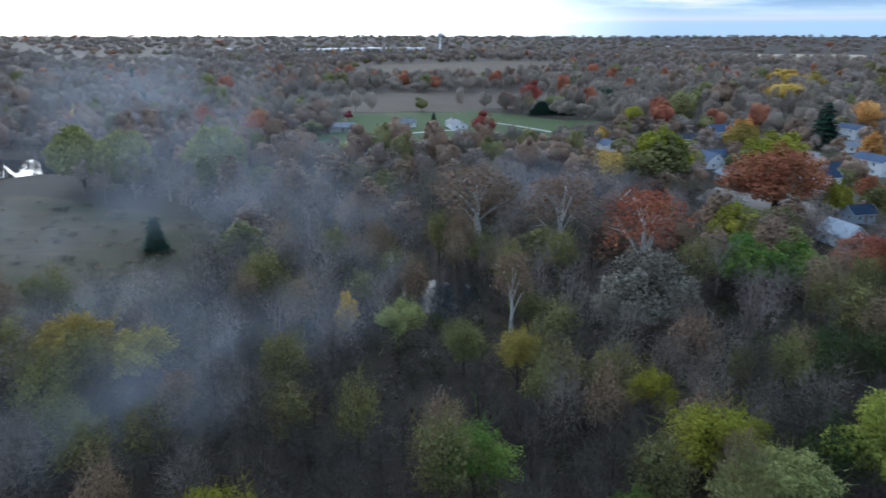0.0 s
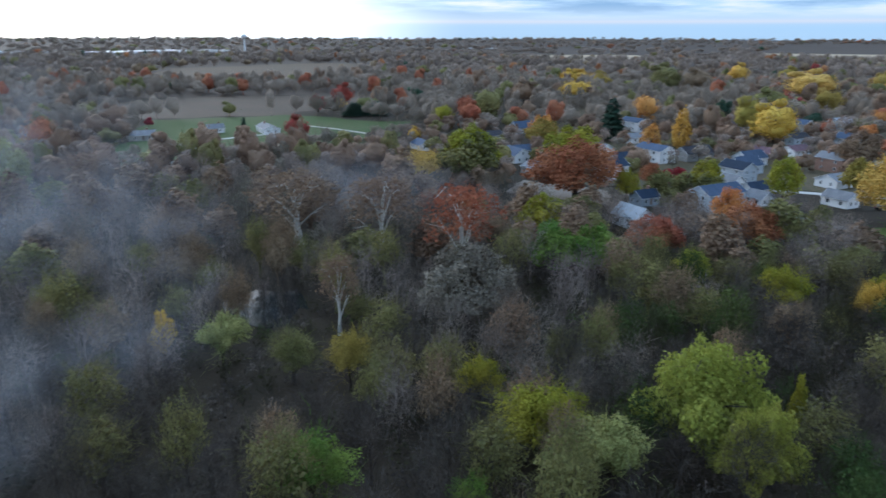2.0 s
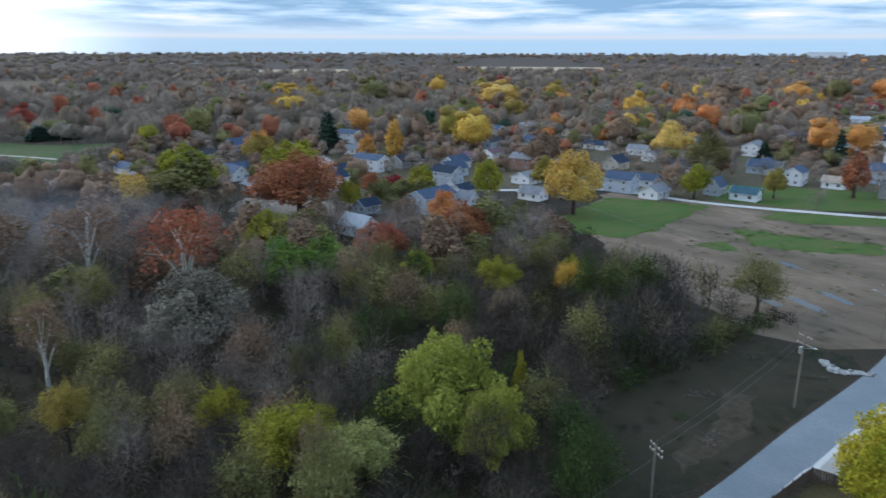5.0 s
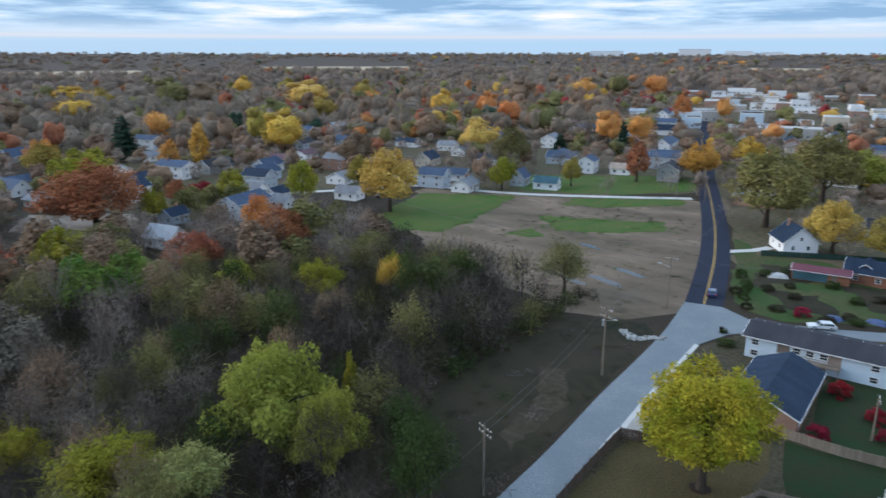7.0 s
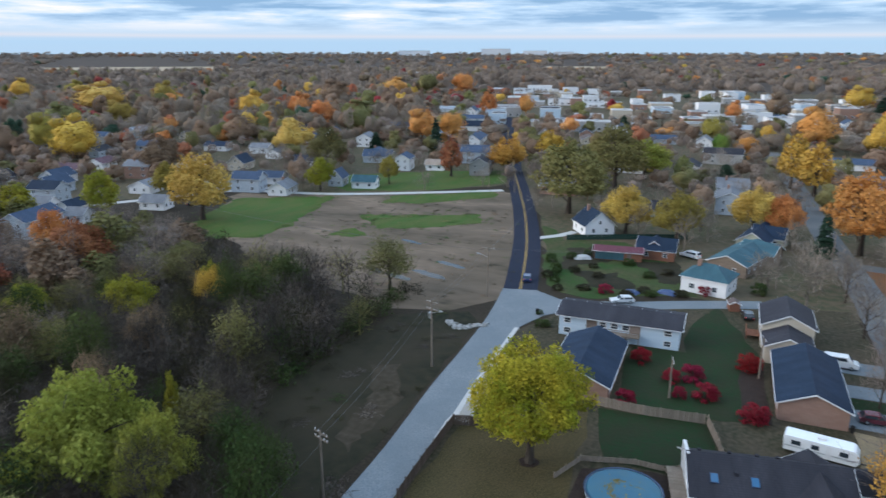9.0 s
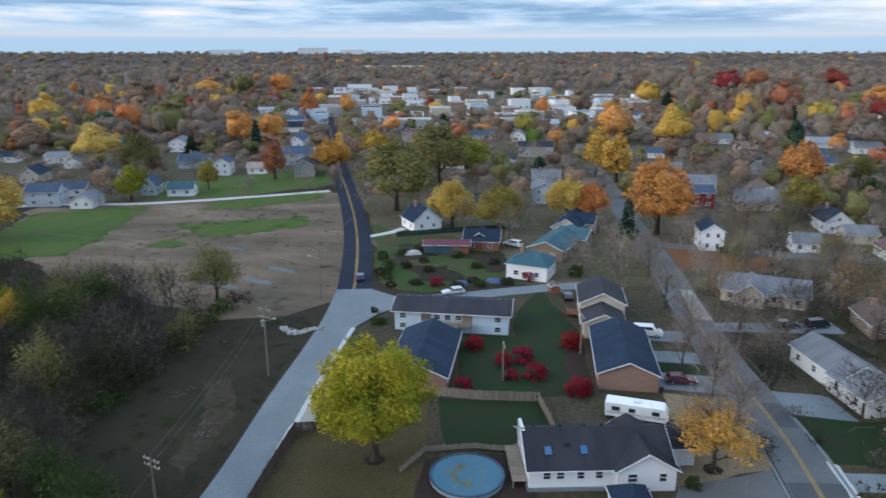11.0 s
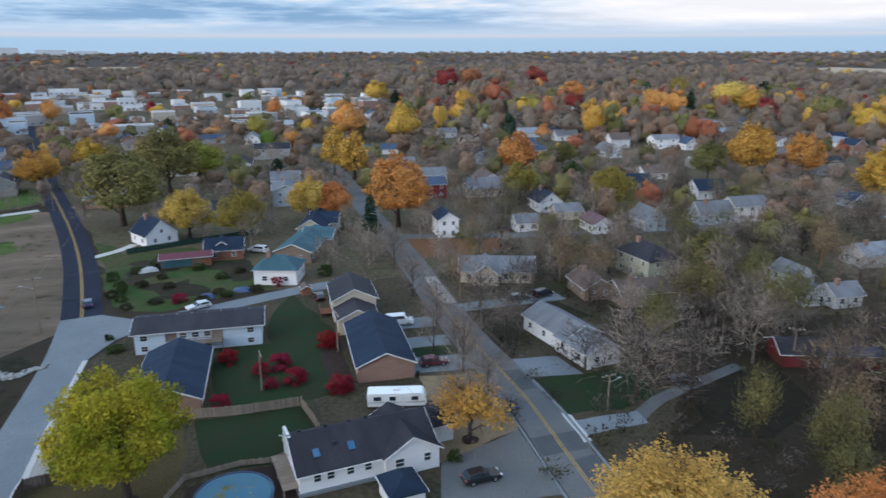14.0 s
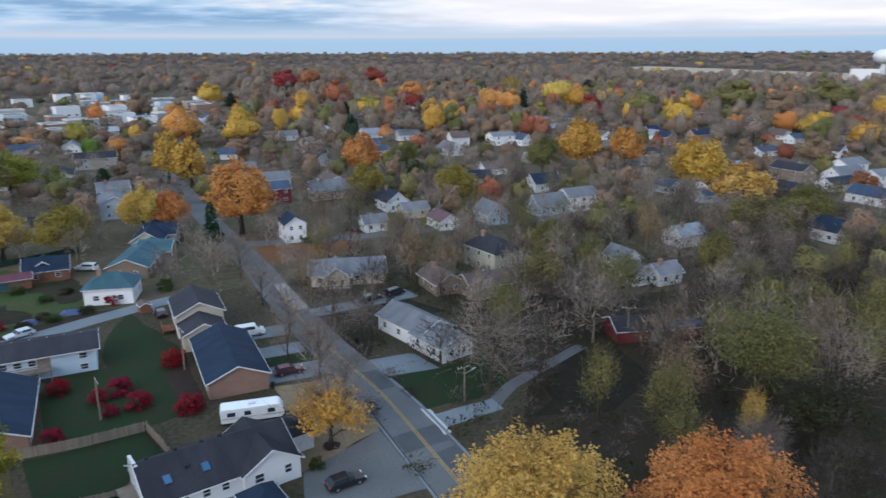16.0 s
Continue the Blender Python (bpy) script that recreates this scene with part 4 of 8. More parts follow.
# far farmland
for o, m, l in [
    ([(1500, 1950), (1250, 1250), (1700, 1280), (2800, 2700), (2500, 2900)], FIELD_TAN, "far tan stubble field"),
    ([(-150, 860), (60, 800), (260, 1330), (150, 1450), (-120, 1240)], FIELD_RUST, "far brown bean field"),
    ([(-900, 1450), (-560, 1250), (-400, 1250), (-620, 1700), (-900, 1800)], FIELD_RUST, "far brown field with a green edge"),
    ([(1200, -1080), (800, -1180), (900, -1500), (1900, -1700), (1700, -1300)], FIELD_TAN, "far pale field"),
    ([(600, 1500), (900, 1450), (1100, 1900), (700, 2000)], FIELD_TAN, "far tan field"),
    ([(1900, 500), (2600, 650), (2700, 400), (2000, 330)], FIELD_TAN, "far pale field"),
    ([(1150, 1080), (1300, 1000), (1350, 1120), (1180, 1180)], GRASS_BRIGHT, "far green field"),
]:
    sheet("field_far", o, 0.3, m, l, "field", 15, 60)

# ---- houses ----
WALL = {
    "white": surface("siding_white", (0.70, 0.70, 0.71), (0.65, 0.65, 0.67), 0.5, 3, c=(0.68, 0.68, 0.69), rough=0.6, bump=0.1, squash=(0.2, 0.2, 6), spread=0.1),
    "bluegrey": surface("siding_blue_grey", (0.38, 0.43, 0.49), (0.45, 0.5, 0.55), 0.5, 3, rough=0.6, bump=0.1, squash=(0.2, 0.2, 6), spread=0.15),
    "paleblue": surface("siding_pale_blue", (0.42, 0.52, 0.62), (0.48, 0.57, 0.65), 0.5, 3, c=(0.4, 0.49, 0.58), rough=0.6, bump=0.1, squash=(0.2, 0.2, 6)),
    "beige": surface("siding_beige", (0.46, 0.40, 0.32), (0.52, 0.46, 0.38), 0.5, 3, c=(0.42, 0.37, 0.3), rough=0.7, bump=0.1, squash=(0.2, 0.2, 6), spread=0.1),
    "green": surface("siding_grey_green", (0.36, 0.37, 0.29), (0.42, 0.42, 0.34), 0.5, 3, c=(0.33, 0.34, 0.27), rough=0.7, bump=0.1, squash=(0.2, 0.2, 6)),
    "brown": surface("siding_brown", (0.22, 0.17, 0.13), (0.28, 0.22, 0.18), 0.5, 3, rough=0.7, bump=0.1, squash=(0.2, 0.2, 6), spread=0.2),
    "grey": surface("siding_grey", (0.33, 0.32, 0.31), (0.40, 0.39, 0.38), 0.5, 3, rough=0.7, bump=0.1, squash=(0.2, 0.2, 6), spread=0.15),
    "brick": surface("brick_red_brown", (0.27, 0.15, 0.11), (0.34, 0.21, 0.16), 0.6, 7, c=(0.24, 0.16, 0.13), bump=0.4, squash=(1, 1, 3), spread=0.1),
    "red": surface("boards_barn_red", (0.19, 0.035, 0.042), (0.15, 0.04, 0.042), 0.6, 5, bump=0.2, squash=(3, 3, 0.3)),
    "cedar": surface("boards_cedar", (0.20, 0.09, 0.06), (0.26, 0.13, 0.08), 0.6, 5, bump=0.2, squash=(0.3, 0.3, 4)),
}


def shingles(name, a, b):
    """Courses of shingles with rain streaks down the slope and faded patches."""
    m = surface(name, tuple(0.86 * v for v in a), tuple(1.25 * v for v in b), 0.3, 3.5, c=tuple(0.8 * v for v in b), rough=0.7, bump=0.35, squash=(1.6, 0.35, 1), spread=0.15)
    t = m.node_tree
    p = t.nodes["Principled BSDF"]
    source = p.inputs["Base Color"].links[0].from_socket
    co, rows, dark = t.nodes.new("ShaderNodeTexCoord"), t.nodes.new("ShaderNodeTexWave"), t.nodes.new("ShaderNodeMapRange")
    rows.bands_direction, rows.inputs["Scale"].default_value, rows.inputs["Distortion"].default_value = "Y", 1.15, 0.6
    wire(t, co.outputs["Object"], rows.inputs["Vector"])
    dark.inputs["To Min"].default_value, dark.inputs["To Max"].default_value = 0.0, 0.3
    wire(t, rows.outputs["Fac"], dark.inputs[0])
    wire(t, mixed(t, dark.outputs[0], source, tuple(0.7 * v for v in a)), p.inputs["Base Color"])
    return m


ROOF = {
    "grey": shingles("shingles_grey", (0.14, 0.148, 0.168), (0.185, 0.193, 0.212)), "navy": shingles("shingles_navy", (0.012, 0.023, 0.046), (0.019, 0.033, 0.06)),
    "blue": shingles("shingles_blue", (0.04, 0.065, 0.11), (0.06, 0.085, 0.14)), "dark": shingles("shingles_charcoal", (0.026, 0.026, 0.034), (0.038, 0.038, 0.047)),
    "maroon": shingles("shingles_maroon", (0.11, 0.065, 0.08), (0.14, 0.085, 0.10)), "brown": shingles("shingles_brown", (0.10, 0.075, 0.07), (0.13, 0.10, 0.09)),
    "tan": shingles("shingles_tan", (0.28, 0.22, 0.18), (0.34, 0.28, 0.23)), "teal": shingles("metal_roof_teal", (0.035, 0.085, 0.11), (0.05, 0.105, 0.13)),
    "silver": shingles("shingles_silver_grey", (0.26, 0.29, 0.33), (0.31, 0.34, 0.38)), "pink": shingles("metal_roof_faded_red", (0.12, 0.04, 0.055), (0.15, 0.055, 0.075)),
}
TRIM = surface("trim_white", (0.66, 0.66, 0.67), (0.6, 0.6, 0.61), 0.8, 5, c=(0.62, 0.62, 0.63), rough=0.5, bump=0.05)
DOOR = surface("door_paint", (0.20, 0.16, 0.14), (0.26, 0.2, 0.17), 1.0, 5, rough=0.5, bump=0.1, spread=0.4)
WOOD = surface("weathered_wood", (0.24, 0.19, 0.15), (0.31, 0.26, 0.21), 0.7, 6, c=(0.19, 0.155, 0.125), bump=0.4, squash=(1, 1, 0.3), spread=0.15)
METAL = surface("galvanised_metal", (0.42, 0.44, 0.46), (0.5, 0.52, 0.54), 1, 6, c=(0.38, 0.4, 0.42), rough=0.4, metal=0.8, bump=0.05)


def window_meshes():
    """A window of unit size in the local x-z plane, facing -y: frame with bars, and pane."""
    bm = bmesh.new()
    for a in ((-0.5, -0.42, -0.5, 0.5), (0.42, 0.5, -0.5, 0.5), (-0.42, 0.42, 0.42, 0.5), (-0.42, 0.42, -0.5, -0.42), (-0.42, 0.42, -0.03, 0.03)):
        block(bm, a[0], a[1], -0.06, 0.03, a[2], a[3])
    frame_me, pane_me = bpy.data.meshes.new("window"), bpy.data.meshes.new("pane")
    bm.to_mesh(frame_me)
    bm.free()
    bm = bmesh.new()
    block(bm, -0.42, 0.42, -0.02, 0.02, -0.42, 0.42)
    bm.to_mesh(pane_me)
    bm.free()
    frame_me.materials.append(TRIM)
    pane_me.materials.append(GLASS)
    bm = bmesh.new()
    block(bm, -0.5, 0.5, -0.05, 0.03, 0, 1)
    for a in ((-0.56, -0.5), (0.5, 0.56)):
        block(bm, *a, -0.07, 0.03, 0, 1.03)
    door_me = bpy.data.meshes.new("door")
    bm.to_mesh(door_me)
    bm.free()
    door_me.materials.append(DOOR)
    return frame_me, pane_me, door_me


WINDOW_ME, PANE_ME, DOOR_ME = window_meshes()


def window(root, x, y, z, yaw, w=1.0, h=1.2):
    """A window on a wall of a house; yaw 0 faces local -y."""
    ob = child("window", WINDOW_ME, root, pose(x, y, z, 0, 0, yaw) @ Matrix.Diagonal((w, 1, h, 1)))
    child("pane", PANE_ME, ob)
    return ob


def shell(root, L, W, hw, hr, wall, roof, cx=0.0, cy=0.0, turn=0.0, over=0.4, gable_wall=None, z0=0.0, hip=0.0):
    """Walls with gables and a roof of two thick slopes over a plan L x W, ridge along local x."""
    m = pose(cx, cy, z0, 0, 0, turn)
    bm = bmesh.new()
    a, b = L / 2, W / 2
    block(bm, -a, a, -b, b, -0.3, hw)
    if hip < 0.2:
        for s in (-1, 1):
            v = [bm.verts.new((s * (a - e), y, z)) for e in (0, 0.25) for y, z in ((-b, hw), (b, hw), (0, hw + hr))]
            bm.faces.new(v[:3])
            bm.faces.new(v[3:])
            for i in range(3):
                j = (i + 1) % 3
                bm.faces.new((v[i], v[j], v[3 + j], v[3 + i]))
    bmesh.ops.transform(bm, matrix=m, verts=bm.verts)
    part("wall", bm, wall, root)
    bm = bmesh.new()
    slope = hr / b
    ends = a + over
    t = 0.16
    ey, ez, rz = b + over, hw - slope * over + 0.03, hw + hr + 0.03
    rx = max(0.3, ends - hip * (b + over))
    for dz0, dz1 in ((0, t),):
        lo = [bm.verts.new((x, y, z + dz0)) for x, y, z in ((-ends, -ey, ez), (ends, -ey, ez), (ends, ey, ez), (-ends, ey, ez), (-rx, 0, rz), (rx, 0, rz))]
        hi = [bm.verts.new((x, y, z + dz1)) for x, y, z in ((-ends, -ey, ez), (ends, -ey, ez), (ends, ey, ez), (-ends, ey, ez), (-rx, 0, rz), (rx, 0, rz))]
    quads = [(0, 1, 5, 4), (2, 3, 4, 5)]
    for q in quads:
        bm.faces.new([hi[i] for i in q])
        bm.faces.new([lo[i] for i in q][::-1])
    for q in ((0, 4, 3), (1, 2, 5)):
        if hip >= 0.2:
            bm.faces.new([hi[i] for i in q])
            bm.faces.new([lo[i] for i in q][::-1])
    edges = [(0, 1), (2, 3)] + ([(1, 2), (3, 0)] if hip >= 0.2 else [(1, 5), (5, 2), (3, 4), (4, 0)])
    for i, j in edges:
        bm.faces.new((lo[i], lo[j], hi[j], hi[i]))
    bmesh.ops.transform(bm, matrix=m, verts=bm.verts)
    part("roof", bm, roof, root)
    if hip < 0.2:
        for s in (-1, 1):
            bm = bmesh.new()
            for q in (-1, 1):
                x = s * ends
                v = [bm.verts.new(c) for c in ((x, q * ey, ez - 0.04), (x, q * ey, ez + t - 0.02), (x, 0, rz + t - 0.02), (x, 0, rz - 0.04))]
                u = [bm.verts.new((p.co.x + s * 0.07, p.co.y, p.co.z)) for p in v]
                bm.faces.new(v)
                bm.faces.new(u[::-1])
                for i in range(4):
                    j = (i + 1) % 4
                    bm.faces.new((v[i], v[j], u[j], u[i]))
            bmesh.ops.transform(bm, matrix=m, verts=bm.verts)
            part("fascia", bm, TRIM, root)
    for q in (-1, 1):
        bm = bmesh.new()
        y0 = q * (ey + 0.05)
        block(bm, -ends, ends, y0 - 0.05, y0 + 0.04, ez - 0.01, ez + 0.09)
        bmesh.ops.transform(bm, matrix=m, verts=bm.verts)
        part("gutter", bm, TRIM, root)


COLOUR_WORD = {"bluegrey": "blue-grey", "brick": "red-brown brick", "red": "red boarded", "cedar": "red-brown boarded", "paleblue": "pale blue", "green": "grey-green"}


def house(x, y, yaw, L, W, hw, hr, wall, roof, label="", rows=None, hip=0.0, name="house", gables=True, chimney=False):
    root = empty(name, x, y, 0, yaw, label or f"{COLOUR_WORD.get(wall, wall)}-walled house with a {roof} roof among trees", "house")
    shell(root, L, W, hw, hr, WALL[wall], ROOF[roof], hip=hip)
    r = random.Random(int(x * 13 + y * 7))
    levels = rows or ([1.55] if hw < 4.2 else [1.5, hw - 1.05])
    n = max(2, int(L / 3.6)) if math.hypot(x, y) < 260 else 2
    far = math.hypot(x, y) > 170

    def turned_away(a):
        """Far houses have windows only on the sides that face the camera."""
        b = math.radians(yaw + a - 90)
        return far and math.cos(b) * x + math.sin(b) * y > 0

    for z in levels:
        for s, turn in ((-1, 0), (1, 180)):
            for i in range(0 if turned_away(turn) else n):
                window(root, (i + 0.5 - n / 2) * L / n, s * W / 2, z, turn, 0.9 + 0.5 * r.random(), 1.15)
        for s, turn in ((-1, -90), (1, 90)) if gables else ():
            for k in (-0.22, 0.22) if not turned_away(turn) else ():
                window(root, s * L / 2, k * W, z, turn, 0.9, 1.15)
    if hr > 2.4 and gables:
        for s, turn in ((-1, -90), (1, 90)):
            window(root, s * L / 2, 0, hw + 0.8, turn, 0.8, 1.0)
    d = child("door", DOOR_ME, root, pose(L * 0.04, -W / 2, 0.25) @ Matrix.Diagonal((0.95, 1, 2.05, 1)))
    if chimney or (gables and r.random() < 0.35):
        bm = bmesh.new()
        block(bm, -0.4, 0.4, -0.35, 0.35, hw, hw + hr + 0.9)
        block(bm, -0.48, 0.48, -0.43, 0.43, hw + hr + 0.9, hw + hr + 1.0)
        bmesh.ops.translate(bm, vec=(L * 0.22, W * 0.1, 0), verts=bm.verts)
        part("chimney", bm, WALL["brick"], root)
    PLACED.append((x, y, 0.55 * L + 1))
    for gap in (10, 21, 32):
        near_by = 1 - gap / math.hypot(x, y)
        PLACED.append((x * near_by, y * near_by, 6 if gap == 10 else 4.5))
    return root

# ---- single houses near the camera ----
def plank_part(root, name, x0, x1, y0, y1, z0, z1, mat, label=""):
    bm = bmesh.new()
    block(bm, x0, x1, y0, y1, z0, z1)
    if min(x1 - x0, y1 - y0, z1 - z0) > 0.25:
        bmesh.ops.bevel(bm, geom=bm.edges, offset=0.03, segments=1, affect="EDGES")
    return part(name, bm, mat, root, label)


def build_flats():
    """The long pale blue split-level building with a balcony."""
    root = empty("apartment_house", 123.7, 15.2, 0, -90, "long pale blue split-level house with a charcoal roof", "house")
    shell(root, 21, 8.6, 3.9, 1.1, WALL["paleblue"], ROOF["dark"], over=0.6)
    for x in (-9.0, -2.6, -0.6, 1.4, 8.6):
        for z in (1.0, 2.9):
            window(root, x, -4.3, z, 0, 1.3, 1.05)
            window(root, x, 4.3, z, 180, 1.3, 1.05)
    for y in (-2.2, 2.2):
        for s, turn in ((-10.5, -90), (10.5, 90)):
            window(root, s, y, 2.9, turn, 1.0, 1.0)
    child("door", DOOR_ME, root, pose(-4.6, -4.3, 1.95) @ Matrix.Diagonal((1.7, 1, 1.85, 1)))
    child("door", DOOR_ME, root, pose(3.0, -4.3, 1.95) @ Matrix.Diagonal((1.7, 1, 1.85, 1)))
    deck = plank_part(root, "balcony", -4.8, 4.0, -6.0, -4.36, 1.75, 1.92, WOOD, "dark weathered timber balcony")
    for x in (-4.7, -2.5, -0.4, 1.8, 3.9):
        plank_part(deck, "post", x - 0.06, x + 0.06, -5.98, -5.86, -0.3, 2.85, WOOD)
    plank_part(deck, "rail", -4.8, 4.0, -6.0, -5.9, 2.8, 2.9, WOOD)
    for k in range(30):
        plank_part(deck, "baluster", -4.6 + k * 0.29, -4.56 + k * 0.29, -5.96, -5.92, 1.92, 2.8, WOOD)
    for k in range(8):
        bm = bmesh.new()
        rod(bm, (-9 + k * 2.5, 0.9, 4.5), (-9 + k * 2.5, 0.9, 5.1), 0.09, sides=8)
        part("roof_vent", bm, METAL, root, "small pale roof vent pipe")
    PLACED.append((123.7, 15.2, 12))


def build_front_house():
    """The white house with a cross gable, skylights and a pool deck."""
    root = empty("house", 78.9, -8.2, 0, -80, "white-sided house with a charcoal cross-gabled roof", "house")
    shell(root, 17.0, 9.6, 2.9, 2.5, WALL["white"], ROOF["dark"], -0.6, 0, 0)
    shell(root, 9.0, 7.0, 2.9, 2.1, WALL["white"], ROOF["dark"], 4.7, -0.9, 90)
    shell(root, 6.0, 5.0, 2.7, 1.3, WALL["white"], ROOF["dark"], 9.4, 2.2, 0)
    bm = bmesh.new()
    block(bm, -9.3, 8.3, -5.1, 5.0, -0.3, 0.42)
    part("foundation", bm, CONCRETE, root, "grey block foundation")
    for x in (-7.0, -5.4, -3.0, -0.8):
        window(root, x, -4.8, 2.0, 0, 0.95, 1.05)
    for x in (3.0, 6.6):
        window(root, x, -5.4, 1.85, 0, 1.25 if x < 4 else 0.95, 1.2)
    for x in (-6, -2, 2, 6):
        window(root, x, 4.8, 1.8, 180, 1.1, 1.1)
    for y in (-2, 2):
        window(root, -9.1, y, 1.8, -90, 1.0, 1.1)
    # the white cheek that rises at the stepped end of the roof
    bm = bmesh.new()
    v = [bm.verts.new(c) for c in ((-9.4, -0.6, 2.9), (-9.4, 3.6, 2.9), (-9.4, 3.0, 5.2), (-9.4, -0.4, 5.55))]
    u = [bm.verts.new((p.co.x + 0.35, p.co.y, p.co.z)) for p in v]
    bm.faces.new(v)
    bm.faces.new(u[::-1])
    for i in range(4):
        bm.faces.new((v[i], v[(i + 1) % 4], u[(i + 1) % 4], u[i]))
    part("gable_cheek", bm, TRIM, root, "white gable wall above the lower roof")
    tilt = math.degrees(math.atan2(2.5, 4.8))
    glassy = GLASS_BLUE
    for x in (-6.6, -2.3):
        bm = bmesh.new()
        block(bm, -0.45, 0.45, -0.6, 0.6, 0.0, 0.14)
        ob = part("skylight", bm, ROOF["blue"], root, "square blue skylight in the roof")
        ob.matrix_local = pose(x, -2.9, 2.9 + 2.5 * (4.8 - 2.9) / 4.8 + 0.2, tilt)
        bm = bmesh.new()
        block(bm, -0.37, 0.37, -0.52, 0.52, 0.141, 0.16)
        part("pane", bm, glassy, ob)
    for x, y in ((-4.2, -2.2), (-7.8, 1.0), (-4.5, 1.0), (-1.5, 1.0), (0.8, 1.2)):
        bm = bmesh.new()
        block(bm, x - 0.2, x + 0.2, y - 0.2, y + 0.2, 2.9 + 2.5 * (4.8 - abs(y)) / 4.8 - 0.1, 2.9 + 2.5 * (4.8 - abs(y)) / 4.8 + 0.5)
        part("roof_vent", bm, ROOF["dark"], root)
    for y in (0.2, 4.4):
        plank_part(root, "porch_post", 12.2, 12.4, y, y + 0.2, 0, 2.7, TRIM, "white porch post")
    child("door", DOOR_ME, root, pose(8.2, -1.2, 0.4, 0, 0, 90) @ Matrix.Diagonal((0.95, 1, 2.05, 1)))
    ac = empty("air_conditioner", 73.6, -13.6, 0, -80, "grey metal air conditioner beside a house wall", "air conditioner")
    bm = bmesh.new()
    rod(bm, (0, 0, 0), (0, 0, 0.85), 0.48, sides=16)
    part("casing", bm, METAL, ac)
    bm = bmesh.new()
    rod(bm, (0, 0, 0.85), (0, 0, 0.92), 0.4, 0.36, sides=16)
    part("fan_grille", bm, ROOF["dark"], ac)
    PLACED.append((78.9, -8.2, 11))


GLASS_BLUE, _, gb = material("skylight_glass", 0.08)
gb.inputs["Base Color"].default_value = (0.03, 0.10, 0.2, 1)
build_flats()
build_front_house()


def two_part_house(x, y, yaw, first, second, wall, roof, label, gable_brick=None):
    """A house of two gabled masses: each (L, W, hw, hr, cx, cy, turn)."""
    root = empty("house", x, y, 0, yaw, label, "house")
    for L, W, hw, hr, cx, cy, turn in (first, second):
        shell(root, L, W, hw, hr, WALL[wall], ROOF[roof], cx, cy, turn)
        m = pose(cx, cy, 0, 0, 0, turn)
        for z in ([1.5] if hw < 4 else [1.5, hw - 1.0]):
            for k in range(max(2, int(L / 3.5))):
                px = (k + 0.5 - max(2, int(L / 3.5)) / 2) * L / max(2, int(L / 3.5))
                for s, a in ((-1, 0), (1, 180)):
                    p = m @ Vector((px, s * W / 2, z))
                    window(root, p.x, p.y, z, turn + a, 1.1, 1.15)
            for s, a in ((-1, -90), (1, 90)):
                for k in (-0.2, 0.2):
                    p = m @ Vector((s * L / 2, k * W, z))
                    window(root, p.x, p.y, z, turn + a, 0.9, 1.1)
    child("door", DOOR_ME, root, pose(first[4] + 0.5, first[5] - first[1] / 2, 0.2) @ Matrix.Diagonal((0.95, 1, 2.05, 1)))
    PLACED.append((x, y, 10))
    return root


two_part_house(130, -12.6, 0, (7.5, 7.2, 3.0, 1.7, -6.2, 0.2, 0), (10.5, 8.2, 4.4, 2.0, 2.0, 0, 0), "beige", "dark", "beige two-stepped gabled house with dark roofs")
two_part_house(107.2, -48.0, 12.9, (13, 7.4, 2.9, 1.8, 2.6, -0.4, 0), (9.0, 6.6, 2.7, 1.5, -6.0, 0.4, 0), "white", "grey", "white ranch house with a blue-grey shingle roof")
two_part_house(146, -47, -106, (16.5, 8, 2.8, 2.3, 0, 0, 0), (9, 5.6, 2.7, 2.1, -2.5, -1.6, 90), "beige", "grey", "low beige house with twin front gables")
house(140.2, -81.6, 9, 11.8, 8.4, 5.2, 2.4, "green", "dark", "grey-green two-storey house with a dark hipped roof", hip=0.8)
house(104.5, 17.6, 0, 18, 9.4, 2.7, 2.0, "brick", "navy", "brick house with a dark blue shingle roof and white rakes", gables=False)
house(109.4, -14.5, 0, 18.6, 8.9, 2.8, 1.9, "brick", "navy", "red-brown brick bungalow with a dark blue shingle roof", gables=False)
house(197.6, 34.0, 32.7, 9.5, 8.6, 3.1, 3.7, "white", "navy", "white steep-gabled cottage with a blue roof", rows=[1.6])
house(156, 1.2, 75, 9.5, 8.0, 3.6, 2.2, "white", "teal", "white house on a brick base with a teal hipped roof", hip=0.9)
two_part_house(178, -5.5, -20, (20, 9, 2.9, 1.8, 0, 0, 0), (8, 8, 2.9, 2.0, 7, -2, 90), "brown", "teal", "long low house with a faded teal metal roof")
two_part_house(178.5, 14.4, 90, (9.0, 7.5, 2.7, 2.2, 0, 0, 0), (6.5, 5.5, 2.6, 1.8, 0.6, -1.2, 90), "cedar", "navy", "red-brown boarded cabin with a dark blue roof")
two_part_house(199, -9.5, -14, (15, 7.6, 2.8, 2.4, 0, 0, 0), (8, 6.4, 2.8, 2.3, 3, -2.2, 90), "green", "navy", "low green-walled house with a dark blue gabled roof")
shed = empty("long_shed", 173.5, 23.2, 0, -84, "long open shed with green walls and a faded red roof", "shed")
shell(shed, 11.5, 5.0, 2.3, 0.7, WALL["cedar"], ROOF["pink"])
plank_part(shed, "green_tarp", -5.6, 1.4, -2.62, -2.54, 0.2, 2.1, ROOF["teal"], "dull green tarpaulin hung on the wall")
plank_part(shed, "door", 2.2, 3.2, -2.6, -2.52, 0, 2.0, DOOR)
PLACED.append((173.5, 23.2, 6))
barn = empty("red_barn", 90.5, -87.2, 0, -107, "low red barn with a dark roof half under a blue tarp", "barn")
